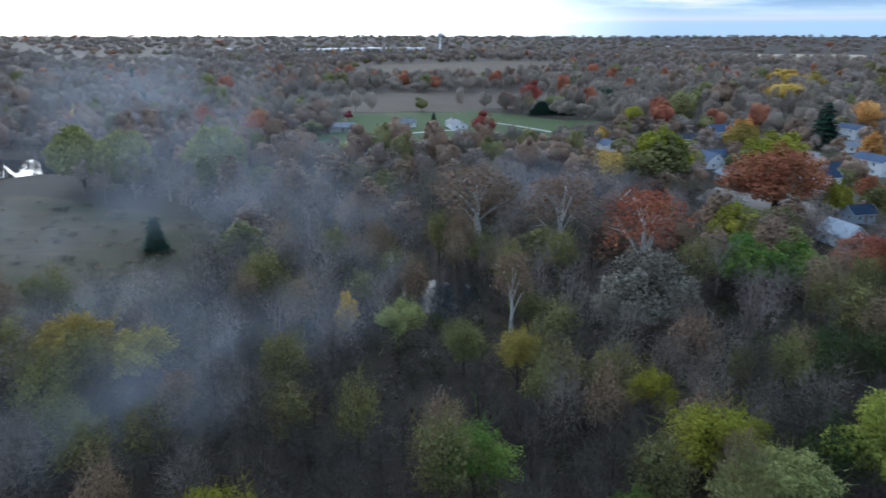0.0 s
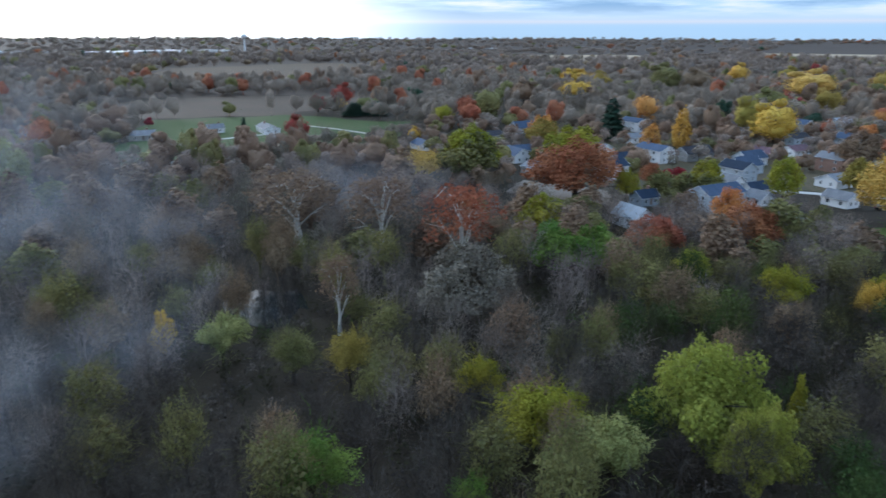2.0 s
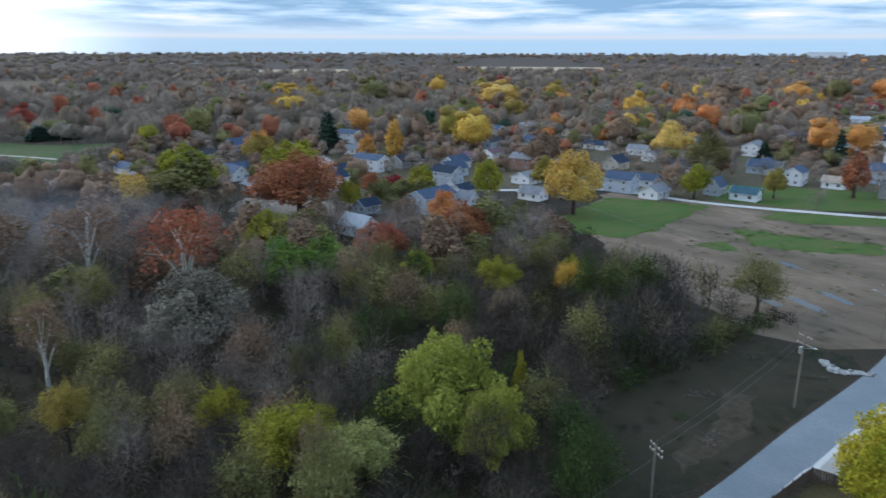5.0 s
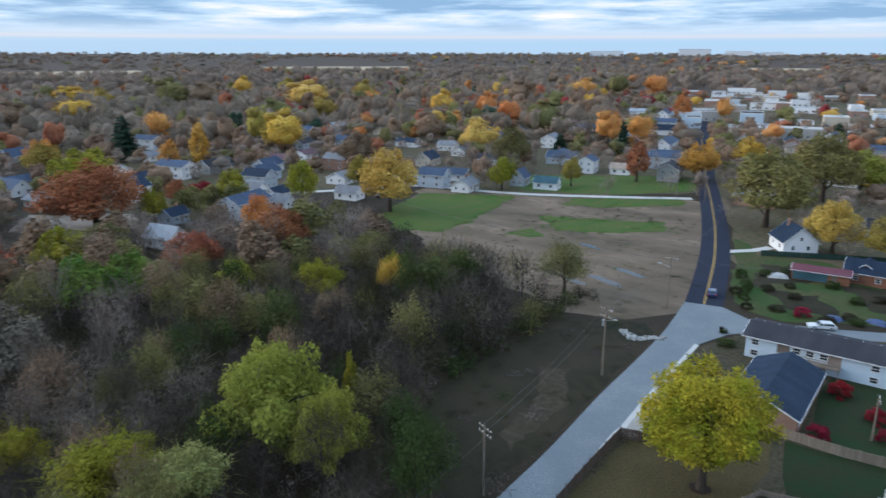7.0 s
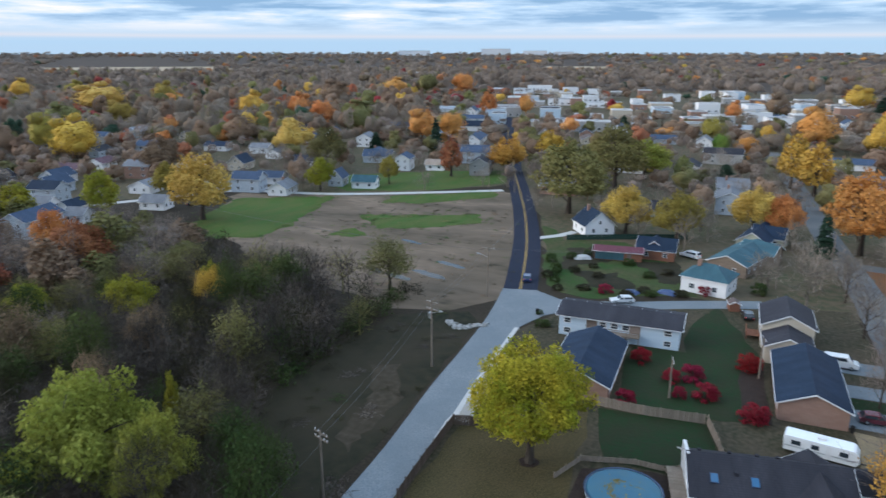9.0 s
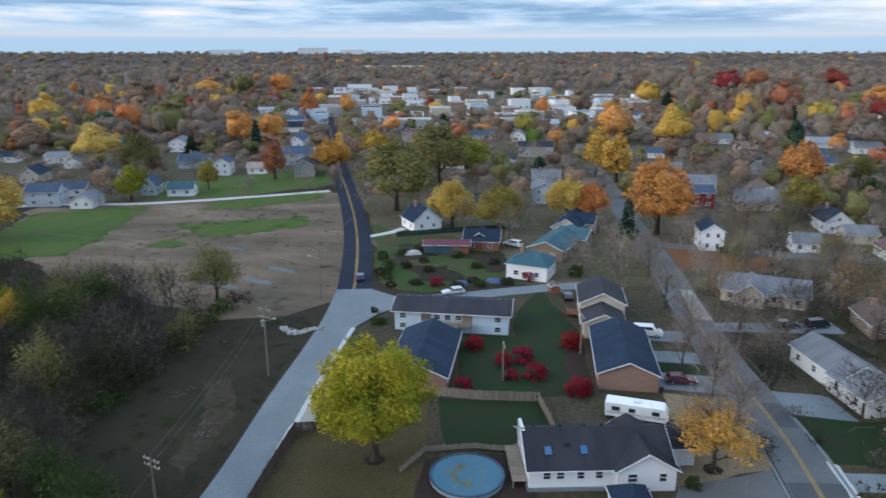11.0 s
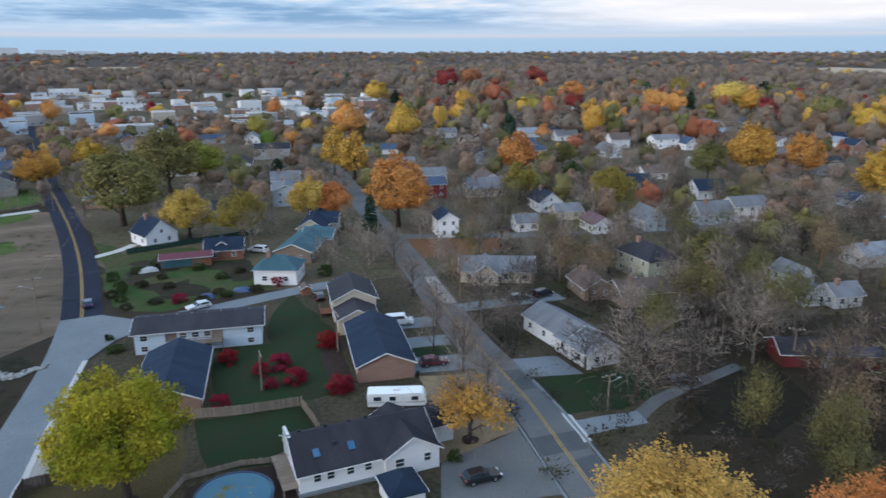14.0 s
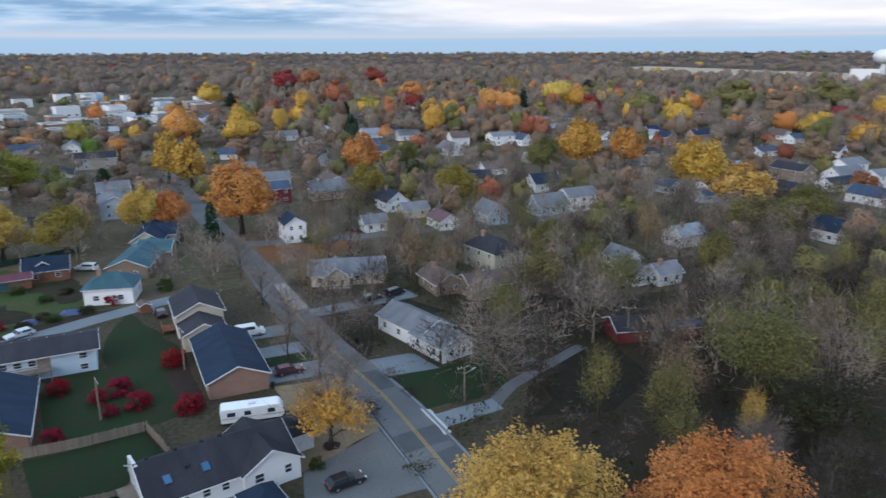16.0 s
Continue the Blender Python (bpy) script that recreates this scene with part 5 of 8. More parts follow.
shell(barn, 17, 6.5, 2.4, 1.5, WALL["red"], ROOF["dark"])
bm = bmesh.new()
v = [bm.verts.new(c) for c in ((-1.5, -3.75, 2.46), (7.8, -3.75, 2.46), (7.4, -1.6, 3.42), (-1.0, -2.3, 3.10))]
u = [bm.verts.new((p.co.x, p.co.y, p.co.z + 0.05)) for p in v]
bm.faces.new(v[::-1])
bm.faces.new(u)
for i in range(4):
    bm.faces.new((v[i], v[(i + 1) % 4], u[(i + 1) % 4], u[i]))
part("tarp", bm, surface("tarp_blue", (0.04, 0.07, 0.2), (0.05, 0.09, 0.26), 0.8, 5, rough=0.4, bump=0.5), barn, "dark blue tarpaulin")
plank_part(barn, "door", -2.2, -0.2, -3.34, -3.22, 0, 2.0, TRIM, "pale boarded barn door")
PLACED.append((90.5, -87.2, 9))
shed2 = empty("garden_shed", 69.5, -11.5, 0, 10, "small shed with a dark blue hipped roof", "shed")
shell(shed2, 4.6, 4.0, 2.2, 1.3, WALL["white"], ROOF["navy"], hip=0.8, over=0.3)
plank_part(shed2, "door", -0.5, 0.5, -2.09, -2.0, 0, 1.9, DOOR)


# ---- vehicles ----
def paint(name, col):
    m, t, p = material(name, 0.25)
    p.inputs["Base Color"].default_value = (*col, 1)
    p.inputs["Coat Weight"].default_value = 0.6
    return m


RUBBER = surface("tyre_rubber", (0.02, 0.02, 0.02), (0.03, 0.03, 0.03), 2, 20, rough=0.9)
LAMP_RED, _, lr = material("tail_lamp_red", 0.3)
lr.inputs["Base Color"].default_value = (0.45, 0.02, 0.02, 1)
LAMP_CLEAR, _, lc = material("head_lamp_clear", 0.15)
lc.inputs["Base Color"].default_value = (0.7, 0.7, 0.72, 1)


def car(x, y, yaw, colour, label, length=4.7, height=1.5, boxy=0.0, width=1.85, z=0.06, category="car", name="car"):
    """A car along local x, nose at +x: shaped body, glasshouse, wheels with rims, lamps."""
    root = empty(name, x, y, z, yaw, label, category)
    a, h, w = length / 2, height, width / 2
    body = [(-a, 0.35), (-a, 0.85 * h * 0.68), (-a + 0.25, h * 0.66), (a * 0.30, h * 0.64), (a * 0.86, h * 0.54), (a, h * 0.42), (a, 0.32)]
    roof = [(-a + 0.12 - 0.1 * boxy, h * 0.62), (-a * (0.72 + 0.22 * boxy), h * 0.98), (a * (0.08 + 0.3 * boxy), h), (a * (0.42 + 0.3 * boxy), h * 0.60)]
    for nm, prof, inset, mat in (("body", body, 0.0, colour), ("cabin", roof, 0.14, colour)):
        bm = bmesh.new()
        rows = []
        for s, ins in ((-1, 0.10), (-1, 0.0), (1, 0.0), (1, 0.10)):
            side = []
            mid = (sum(p[0] for p in prof) / len(prof), sum(p[1] for p in prof) / len(prof))
            for px, pz in prof:
                k = 1 - ins * 0.35
                yy = s * (w - inset * max(0.0, (pz - h * 0.6) / (h * 0.4)) * 1.2 - (0.0 if ins == 0 else -0.0) - (0.07 if ins == 0 else 0.0) + 0.0)
                side.append(bm.verts.new((mid[0] + (px - mid[0]) * (k if ins else 1), yy, mid[1] + (pz - mid[1]) * (k if ins else 1))))
            rows.append(side)
        order = [rows[0], rows[1], rows[2], rows[3]]
        for p, q in zip(order, order[1:]):
            for i in range(len(prof)):
                j = (i + 1) % len(prof)
                bm.faces.new((p[i], p[j], q[j], q[i]))
        bm.faces.new(order[0])
        bm.faces.new(order[-1][::-1])
        part(nm, bm, mat, root)
    # glass all round, a hair proud of the cabin
    lo, hi = h * 0.67, h * 0.92
    for s in (-1, 1):
        for x0, x1, k0, k1 in ((-a * 0.78, -a * 0.06, 0.0, 0.06), (-a * 0.02, a * 0.34, 0.0, a * 0.2)):
            bm = bmesh.new()
            yb, yt = s * (w - 0.03), s * (w - 0.145)
            v = [bm.verts.new(c) for c in ((x0, yb, lo), (x1 + 0.1 * boxy, yb, lo), (x1 - k1 + 0.3 * boxy, yt, hi), (x0 + 0.12, yt, hi))]
            u = [bm.verts.new((p.co.x, p.co.y + s * 0.035, p.co.z)) for p in v]
            bm.faces.new(v)
            bm.faces.new(u[::-1])
            for i in range(4):
                bm.faces.new((v[i], v[(i + 1) % 4], u[(i + 1) % 4], u[i]))
            part("side_window", bm, GLASS, root)
    for nm, p0, p1 in (("windscreen", roof[3], roof[2]), ("rear_window", roof[0], roof[1])):
        bm = bmesh.new()
        s = 0.04 if nm == "windscreen" else -0.04
        a0 = (p0[0] * 0.85 + p1[0] * 0.15 + s, p0[1] * 0.85 + p1[1] * 0.15 + 0.02)
        a1 = (p0[0] * 0.12 + p1[0] * 0.88 + s, p0[1] * 0.12 + p1[1] * 0.88 + 0.02)
        v = [bm.verts.new(c) for c in ((a0[0], -w + 0.2, a0[1]), (a0[0], w - 0.2, a0[1]), (a1[0], w - 0.27, a1[1]), (a1[0], -w + 0.27, a1[1]))]
        u = [bm.verts.new((p.co.x - s, p.co.y, p.co.z - 0.03)) for p in v]
        bm.faces.new(v)
        bm.faces.new(u[::-1])
        for i in range(4):
            bm.faces.new((v[i], v[(i + 1) % 4], u[(i + 1) % 4], u[i]))
        part(nm, bm, GLASS, root)
    for sx in (-0.6, 0.6):
        for sy in (-1, 1):
            bm = bmesh.new()
            rod(bm, (sx * a, sy * (w - 0.2), 0.33), (sx * a, sy * (w + 0.02), 0.33), 0.33, sides=16)
            wheel = part("wheel", bm, RUBBER, root)
            bm = bmesh.new()
            rod(bm, (sx * a, sy * (w - 0.02), 0.33), (sx * a, sy * (w + 0.035), 0.33), 0.2, sides=12)
            part("rim", bm, METAL, wheel)
    for sy in (-1, 1):
        plank_part(root, "headlight", a - 0.12, a + 0.02, sy * (w - 0.25) - 0.2, sy * (w - 0.25) + 0.2, h * 0.42, h * 0.5, LAMP_CLEAR)
        plank_part(root, "tail_light", -a - 0.02, -a + 0.08, sy * (w - 0.2) - 0.15, sy * (w - 0.2) + 0.15, h * 0.48, h * 0.6, LAMP_RED)
    return root


BLACK, WINE, SILVER, WHITE_P, NAVY_P = paint("car_paint_black", (0.012, 0.014, 0.018)), paint("car_paint_wine", (0.10, 0.02, 0.03)), paint("car_paint_silver", (0.5, 0.52, 0.54)), paint("car_paint_white", (0.72, 0.72, 0.72)), paint("car_paint_navy", (0.03, 0.04, 0.10))
car(70.9, -21.5, -82, BLACK, "black saloon car parked on a concrete driveway", 4.8, 1.5)
car(104, -23.0, -88, WINE, "dark wine-red car parked beside a brick house", 4.7, 1.5)
car(122.8, -20.5, -92, WHITE_P, "white van parked on a driveway", 5.2, 2.1, 1.0, 2.0, category="van", name="van")
car(130.2, -46.8, -80, BLACK, "black car parked on a driveway", 4.7, 1.55)
car(131.3, -52.6, -70, BLACK, "black boxy car parked on a driveway", 4.5, 1.75, 1.0)
car(140.6, 17.4, 114, SILVER, "silver saloon car on a side street", 4.9, 1.45)
car(147.5, 39.6, 15, NAVY_P, "dark blue car on the fresh asphalt", 4.5, 1.5)
car(180.6, 6.4, 60, WHITE_P, "white pickup parked beside a low house", 5.2, 1.8, 0.6, 1.95)
car(88.2, -59.5, -100, BLACK, "dark car parked on a back drive", 4.5, 1.5, z=0.05)
car(249.9, 149.8, -70, SILVER, "silver car beside a far lawn", 4.7, 1.5, z=0.03)
car(141.0, -6.6, 8, BLACK, "dark car behind a beige house", 4.5, 1.5, z=0.0)
for cx, cy, cc in ((270, -24.5, BLACK), (303, -26.5, NAVY_P), (187, -62, WINE), (196, -70, WINE), (183, 166, BLACK), (96, 283, WINE)):
    car(cx, cy, (cx * 3) % 90, cc, "parked car seen between trees", z=0.05)


def camper(x, y, yaw):
    root = empty("camper_trailer", x, y, 0.0, yaw, "white travel trailer with dark windows beside a house", "trailer")
    bm = bmesh.new()
    prof = [(-4.2, 0.55), (4.0, 0.55), (4.4, 1.1), (4.3, 1.8), (3.9, 2.45), (3.5, 2.62), (-4.1, 2.62), (-4.3, 2.45)]
    low = [bm.verts.new((px, -1.2, pz)) for px, pz in prof]
    high = [bm.verts.new((px, 1.2, pz)) for px, pz in prof]
    bm.faces.new(low)
    bm.faces.new(high[::-1])
    for i in range(len(prof)):
        j = (i + 1) % len(prof)
        bm.faces.new((low[i], low[j], high[j], high[i]))
    bmesh.ops.bevel(bm, geom=bm.edges, offset=0.05, segments=1, affect="EDGES")
    part("body", bm, PAINT_RV, root)
    for px, w, h in ((-2.8, 1.1, 0.6), (-0.6, 0.9, 0.6), (2.6, 1.0, 0.6)):
        for s in (-1, 1):
            plank_part(root, "window", px - w / 2, px + w / 2, s * 1.21 - 0.02, s * 1.21 + 0.02, 1.5, 1.5 + h, GLASS)
    plank_part(root, "door", 0.6, 1.25, -1.24, -1.19, 0.7, 2.4, TRIM)
    plank_part(root, "stripe", -4.1, 3.9, -1.23, -1.2, 1.15, 1.3, METAL)
    plank_part(root, "roof_unit", -0.5, 0.5, -0.4, 0.4, 2.6, 2.9, TRIM)
    plank_part(root, "hitch", 4.2, 5.2, -0.08, 0.08, 0.5, 0.6, RUBBER)
    for px in (-0.8, 0.1):
        for s in (-1, 1):
            bm = bmesh.new()
            rod(bm, (px, s * 0.95, 0.34), (px, s * 1.18, 0.34), 0.34, sides=14)
            part("wheel", bm, RUBBER, root)
    PLACED.append((x, y, 5))


PAINT_RV = paint("camper_white", (0.72, 0.73, 0.74))
camper(91.6, -14.7, -100)


# ---- poles and wires ----
POLE_WOOD = surface("pole_wood", (0.20, 0.16, 0.13), (0.26, 0.22, 0.18), 0.6, 5, bump=0.4, squash=(1, 1, 0.1))
CABLE = surface("cable_grey", (0.10, 0.10, 0.11), (0.13, 0.13, 0.14), 1, 3, rough=0.6, bump=0)


def utility_pole(x, y, h, yaw, arms=(0.93,), transformer=False, lamp=0.0, label="weathered wooden utility pole with a crossarm"):
    root = empty("utility_pole", x, y, 0, yaw, label, "utility pole")
    bm = bmesh.new()
    rod(bm, (0, 0, -0.2), (0, 0, h), 0.15, 0.1, 10)
    part("pole", bm, POLE_WOOD, root)
    for k in arms:
        z = h * k
        arm = plank_part(root, "crossarm", -1.2, 1.2, -0.16, -0.06, z, z + 0.13, POLE_WOOD)
        for ix in (-1.1, -0.5, 0.5, 1.1):
            bm = bmesh.new()
            rod(bm, (ix, -0.11, z + 0.13), (ix, -0.11, z + 0.33), 0.05, 0.035, 8)
            part("insulator", bm, TRIM, arm, "pale insulator")
    if transformer:
        bm = bmesh.new()
        rod(bm, (0.36, 0, h * 0.72), (0.36, 0, h * 0.72 + 0.95), 0.25, sides=14)
        rod(bm, (0.36, 0, h * 0.72 + 0.95), (0.36, 0, h * 0.72 + 1.05), 0.25, 0.12, 14)
        part("transformer", bm, METAL, root, "grey metal transformer can")
    if lamp:
        bm = bmesh.new()
        rod(bm, (0, 0, h * 0.8), (lamp, 0, h * 0.86), 0.04, sides=6)
        part("lamp_arm", bm, METAL, root)
        bm = bmesh.new()
        block(bm, lamp - 0.1, lamp + 0.55, -0.13, 0.13, h * 0.855, h * 0.855 + 0.16)
        bmesh.ops.bevel(bm, geom=bm.edges, offset=0.05, segments=1, affect="EDGES")
        part("lamp_head", bm, METAL, root, "pale street lamp head")
    return root


def wire_between(a, b, sag=0.6):
    cu = bpy.data.curves.new("overhead_wire", "CURVE")
    cu.dimensions, cu.bevel_depth, cu.bevel_resolution = "3D", 0.013, 1
    s = cu.splines.new("POLY")
    s.points.add(16)
    for i in range(17):
        t = i / 16
        p = Vector(a).lerp(Vector(b), t)
        s.points[i].co = (p.x, p.y, p.z - sag * 4 * t * (1 - t), 1)
    cu.materials.append(CABLE)
    ob = new("overhead_wire", cu)
    tagged(ob, "thin dark overhead wire slung between poles", "wire", "overhead wires")


utility_pole(59.6, 39.2, 9.2, 68, (0.95, 0.87), lamp=0)
utility_pole(97.5, 41.8, 11.8, 72, (0.94, 0.84), True, lamp=-2.2)
utility_pole(133.5, 44.3, 11, 100, (0.95,), lamp=1.9)
utility_pole(162, -12.4, 10.6, 95)
utility_pole(188, -26.0, 8.0, 90, lamp=1.5)
utility_pole(83.2, -44, 5.6, 100, (0.95,), lamp=-2.0, label="pale slim pole with a street lamp arm")
utility_pole(89.8, -80.2, 6.6, 60, (0.96,))
utility_pole(226, 53, 10, 20, (0.95, 0.82))
utility_pole(252, 84, 10.5, 20, (0.95, 0.82), lamp=2)
utility_pole(246, 72, 9, 20, (0.95,))
utility_pole(113, -8.0, 7.0, 10, (0.96,))
utility_pole(101, 4.6, 6.2, 10, (0.96,))
utility_pole(330, 30, 9, 20, (0.95, 0.85))
utility_pole(172, -62, 9, 90)
for dz in (-0.5, 0.5):
    wire_between((59.6, 39.2 + dz, 8.9), (97.5, 41.8 + dz, 11.2), 0.7)
    wire_between((97.5, 41.8 + dz, 11.2), (133.5, 44.3 + dz, 10.6), 0.7)
    wire_between((133.5 + dz, 44.3, 10.6), (162 + dz, -12.4, 10.2), 1.2)
    wire_between((133.5 + dz, 44.3, 10.5), (226, 53 + dz, 9.6), 1.5)
    wire_between((226, 53 + dz, 9.6), (252, 84 + dz, 10.2), 0.6)
    wire_between((162, -12.4 + dz, 10.2), (188, -26 + dz, 7.8), 0.6)
    wire_between((133.5, 44.3 + dz, 10.2), (152, 150 + dz, 10), 1.6)
wire_between((59.6, 39.2, 7.5), (20, 37, 9), 0.6)
wire_between((83.2, -44, 5.4), (89.8, -80.2, 6.3), 0.8)


# ---- fences, pool and yard things ----
FENCE_DARK = surface("fence_dark_brown", (0.10, 0.075, 0.06), (0.14, 0.105, 0.085), 0.7, 6, bump=0.4, squash=(1, 1, 0.3), spread=0.2)
BOARD_ME = {}


def fence(points, h, mat, label, board=0.3, gap=0.03):
    """A board fence along a line: posts, two rails and single boards."""
    root = empty("fence", points[0][0], points[0][1], 0, 0, label, "fence")
    key = (round(h, 2), mat.name)
    if key not in BOARD_ME:
        bm = bmesh.new()
        prism(bm, [(-board / 2 + gap / 2, -0.012), (board / 2 - gap / 2, -0.012), (board / 2 - gap / 2, 0.012), (-board / 2 + gap / 2, 0.012)], 0.04, h)
        me = bpy.data.meshes.new("board")
        bm.to_mesh(me)
        bm.free()
        me.materials.append(mat)
        BOARD_ME[key] = me
    x0, y0 = points[0]
    r = random.Random(int(x0 * 9))
    for (ax, ay), (bx, by) in zip(points, points[1:]):
        ln, yaw = math.hypot(bx - ax, by - ay), math.degrees(math.atan2(by - ay, bx - ax))
        ux, uy = (bx - ax) / ln, (by - ay) / ln
        for k in range(int(ln / board)):
            d = (k + 0.5) * board
            child("board", BOARD_ME[key], root, pose(ax - x0 + ux * d, ay - y0 + uy * d, r.uniform(-0.03, 0.03), 0, r.uniform(-0.6, 0.6), yaw))
        for z in (0.35, h - 0.35):
            bm = bmesh.new()
            block(bm, 0, ln, 0.014, 0.06, z - 0.05, z + 0.05)
            ob = part("rail", bm, mat, root)
            ob.matrix_local = pose(ax - x0, ay - y0, 0, 0, 0, yaw)
        for k in range(int(ln / 2.4) + 1):
            d = min(k * 2.4, ln - 0.1)
            bm = bmesh.new()
            block(bm, -0.06, 0.06, 0.06, 0.17, -0.2, h + 0.05)
            ob = part("post", bm, mat, root)
            ob.matrix_local = pose(ax - x0 + ux * d, ay - y0 + uy * d, 0, 0, 0, yaw)


fence([(94.6, 14.2), (94.2, 7.6), (94.9, -1.0), (89, -2.6), (84.3, -3.6)], 1.5, WOOD, "weathered board fence round a back lawn")
fence([(63, 31.3), (72, 31.6), (81.4, 31.7), (82.2, 28.4), (86.5, 27.6)], 1.6, FENCE_DARK, "dark brown board fence along the lane")
fence([(74.2, 15.6), (79.2, 13.4), (80.9, 7.0), (80.7, 3.2), (82.2, 0.6), (85.6, -1.0)], 0.8, WOOD, "low weathered fence round a pool deck")
fence([(186, 39), (190, 30), (194.5, 20), (199, 8)], 1.5, surface("fence_green", (0.02, 0.05, 0.04), (0.03, 0.06, 0.05), 1, 5, bump=0.3), "dark green fence below a white cottage")


def build_pool():
    root = empty("swimming_pool", 74.1, 7.4, -0.6, 0, "round above-ground pool under a pale blue winter cover", "swimming pool")
    bm = bmesh.new()
    rod(bm, (0, 0, 0), (0, 0, 1.15), 4.5, sides=48)
    part("wall", bm, surface("pool_wall", (0.30, 0.36, 0.40), (0.36, 0.42, 0.46), 0.6, 4, rough=0.5, bump=0.1), root)
    bm = bmesh.new()
    rod(bm, (0, 0, 1.15), (0, 0, 1.21), 4.35, 4.2, sides=48)
    m = surface("pool_cover", (0.014, 0.095, 0.165), (0.022, 0.125, 0.205), 0.35, 0.6, c=(0.035, 0.115, 0.165), rough=0.5, bump=0.3)
    part("cover", bm, m, root, "pale blue sagging pool cover with leaves")
    bm = bmesh.new()
    r = random.Random(61)
    for k in range(150):
        a, d = (r.uniform(0.4, 3.6), r.gauss(2.1, 0.25)) if k < 100 else (r.uniform(0, 6.28), 3.9 * r.random() ** 0.5)
        s, b, x, y = r.uniform(0.06, 0.16), r.uniform(0, 6.28), d * math.cos(a), 0.75 * d * math.sin(a)
        bm.faces.new([bm.verts.new((x + s * math.cos(b + c) * e, y + s * math.sin(b + c) * e, 1.215 + 0.02 * (c > 3))) for c, e in ((0, 1.4), (1.6, 0.8), (3.14, 1.4), (4.7, 0.8))])
    part("fallen_leaves", bm, LEAF["ochre"], root, "wet yellow leaves lying on the cover")
    bm = bmesh.new()
    n = 48
    ring = [[bm.verts.new((rr * math.cos(k * PI2 / n), rr * math.sin(k * PI2 / n), z)) for k in range(n)] for rr, z in ((4.38, 1.16), (4.38, 1.26), (4.62, 1.26), (4.62, 1.16))]
    for i in range(4):
        for k in range(n):
            bm.faces.new((ring[i][k], ring[i][(k + 1) % n], ring[(i + 1) % 4][(k + 1) % n], ring[(i + 1) % 4][k]))
    part("rim", bm, ROOF["blue"], root, "dull blue pool rim")
    deck = empty("deck", 77.2, 1.0, 0, -80, "weathered wooden pool deck beside a house", "deck")
    for k in range(24):
        plank_part(deck, "plank", -1.6, 2.0, -4.2 + k * 0.33, -3.9 + k * 0.33, 0.95, 1.0, WOOD)
    for px in (-1.5, 1.9):
        for py in (-4.1, 0, 3.6):
            plank_part(deck, "post", px - 0.07, px + 0.07, py - 0.07, py + 0.07, -0.1, 0.95, WOOD)
    tub = empty("patio_table", 83.6, 0.4, 0, 20, "round pale patio table on a lawn edge", "table")
    bm = bmesh.new()
    rod(bm, (0, 0, 0.68), (0, 0, 0.75), 0.85, 0.8, 20)
    part("tabletop", bm, CONCRETE_PALE, tub)
    for k in range(4):
        bm = bmesh.new()
        rod(bm, (0.5 * math.cos(k * 1.571), 0.5 * math.sin(k * 1.571), 0), (0.4 * math.cos(k * 1.571), 0.4 * math.sin(k * 1.571), 0.68), 0.04, sides=6)
        part("leg", bm, WOOD, tub)
    cover = sheet("patio", [(68, 13), (77.5, 13), (80, 5), (79, -1), (71, -1), (67.5, 3)], 0.05, MULCH, "dark mulch ground round a pool", "patio", 0.3, keep=False)


build_pool()
SHRUBS = [(112.6, 10.2, 2.3, 3.6, "red"), (108.5, 1.8, 2.6, 3.9, "red"), (102.8, -0.4, 2.4, 4.0, "red"), (101.4, 3.2, 1.9, 2.2, "red"), (106.6, 4.8, 2.2, 3.0, "red"), (96.6, 10.5, 2.3, 3.2, "red"),
          (115.8, -6.6, 2.8, 4.2, "red"), (98.2, -7.0, 2.6, 4.2, "red"), (151.8, 1.8, 2.2, 3.2, "red"), (145.5, 21.6, 1.9, 3.6, "red"), (184.5, -92, 2.0, 3.5, "maroon"), (75.6, -19.4, 1.6, 2.0, "ivy"),
          (149, 33.5, 1.4, 2.5, "ivy"), (152, 36, 1.6, 3.0, "brush"), (158, 31, 1.4, 3.0, "brush"), (164, 38, 2.2, 3.2, "ivy"), (169, 34, 1.6, 3.0, "ivy"), (156, 25, 1.2, 3.0, "brush"), (149, 14, 1.3, 3.0, "brush"), (160, 14, 1.5, 3.2, "ivy"),
          (157, 35.2, 2.0, 3.0, "ivy"), (153.5, 34.4, 1.8, 2.6, "ivy"), (143.6, 31.6, 1.4, 2.4, "brush"), (146.2, 26.5, 1.0, 3.4, "brush"), (145.4, 17.2, 1.1, 3.2, "brush"), (147.2, 12.2, 1.2, 3.0, "ivy"), (149.4, 6.4, 1.3, 3.4, "brush"), (163, 27.5, 1.2, 2.6, "brush"), (168.5, 20, 1.6, 3.4, "ivy"), (164, 10.5, 1.3, 3.2, "brush"), (172, 30.6, 1.8, 2.4, "ivy"), (127.5, 31.4, 1.0, 1.6, "ivy"), (122, 29.5, 1.2, 3.2, "ivy"), (156.5, -9, 2.8, 3.4, "ivy"), (186, -47, 1.8, 4, "ivy"), (182, -47.5, 1.6, 3.4, "ivy"), (118, -30.5, 1.0, 1.4, "brush"), (89.6, -26.3, 0.7, 1.8, "brush")]
for sx, sy, sh, sw, sc in SHRUBS:
    tree("shrub", sc, sx, sy, sh, sw, name="shrub", label={"red": "scarlet rounded burning bush on a lawn", "maroon": "dark maroon shrub beside a house", "ivy": "dark green rounded garden shrub", "brush": "dull brown garden shrub"}[sc])


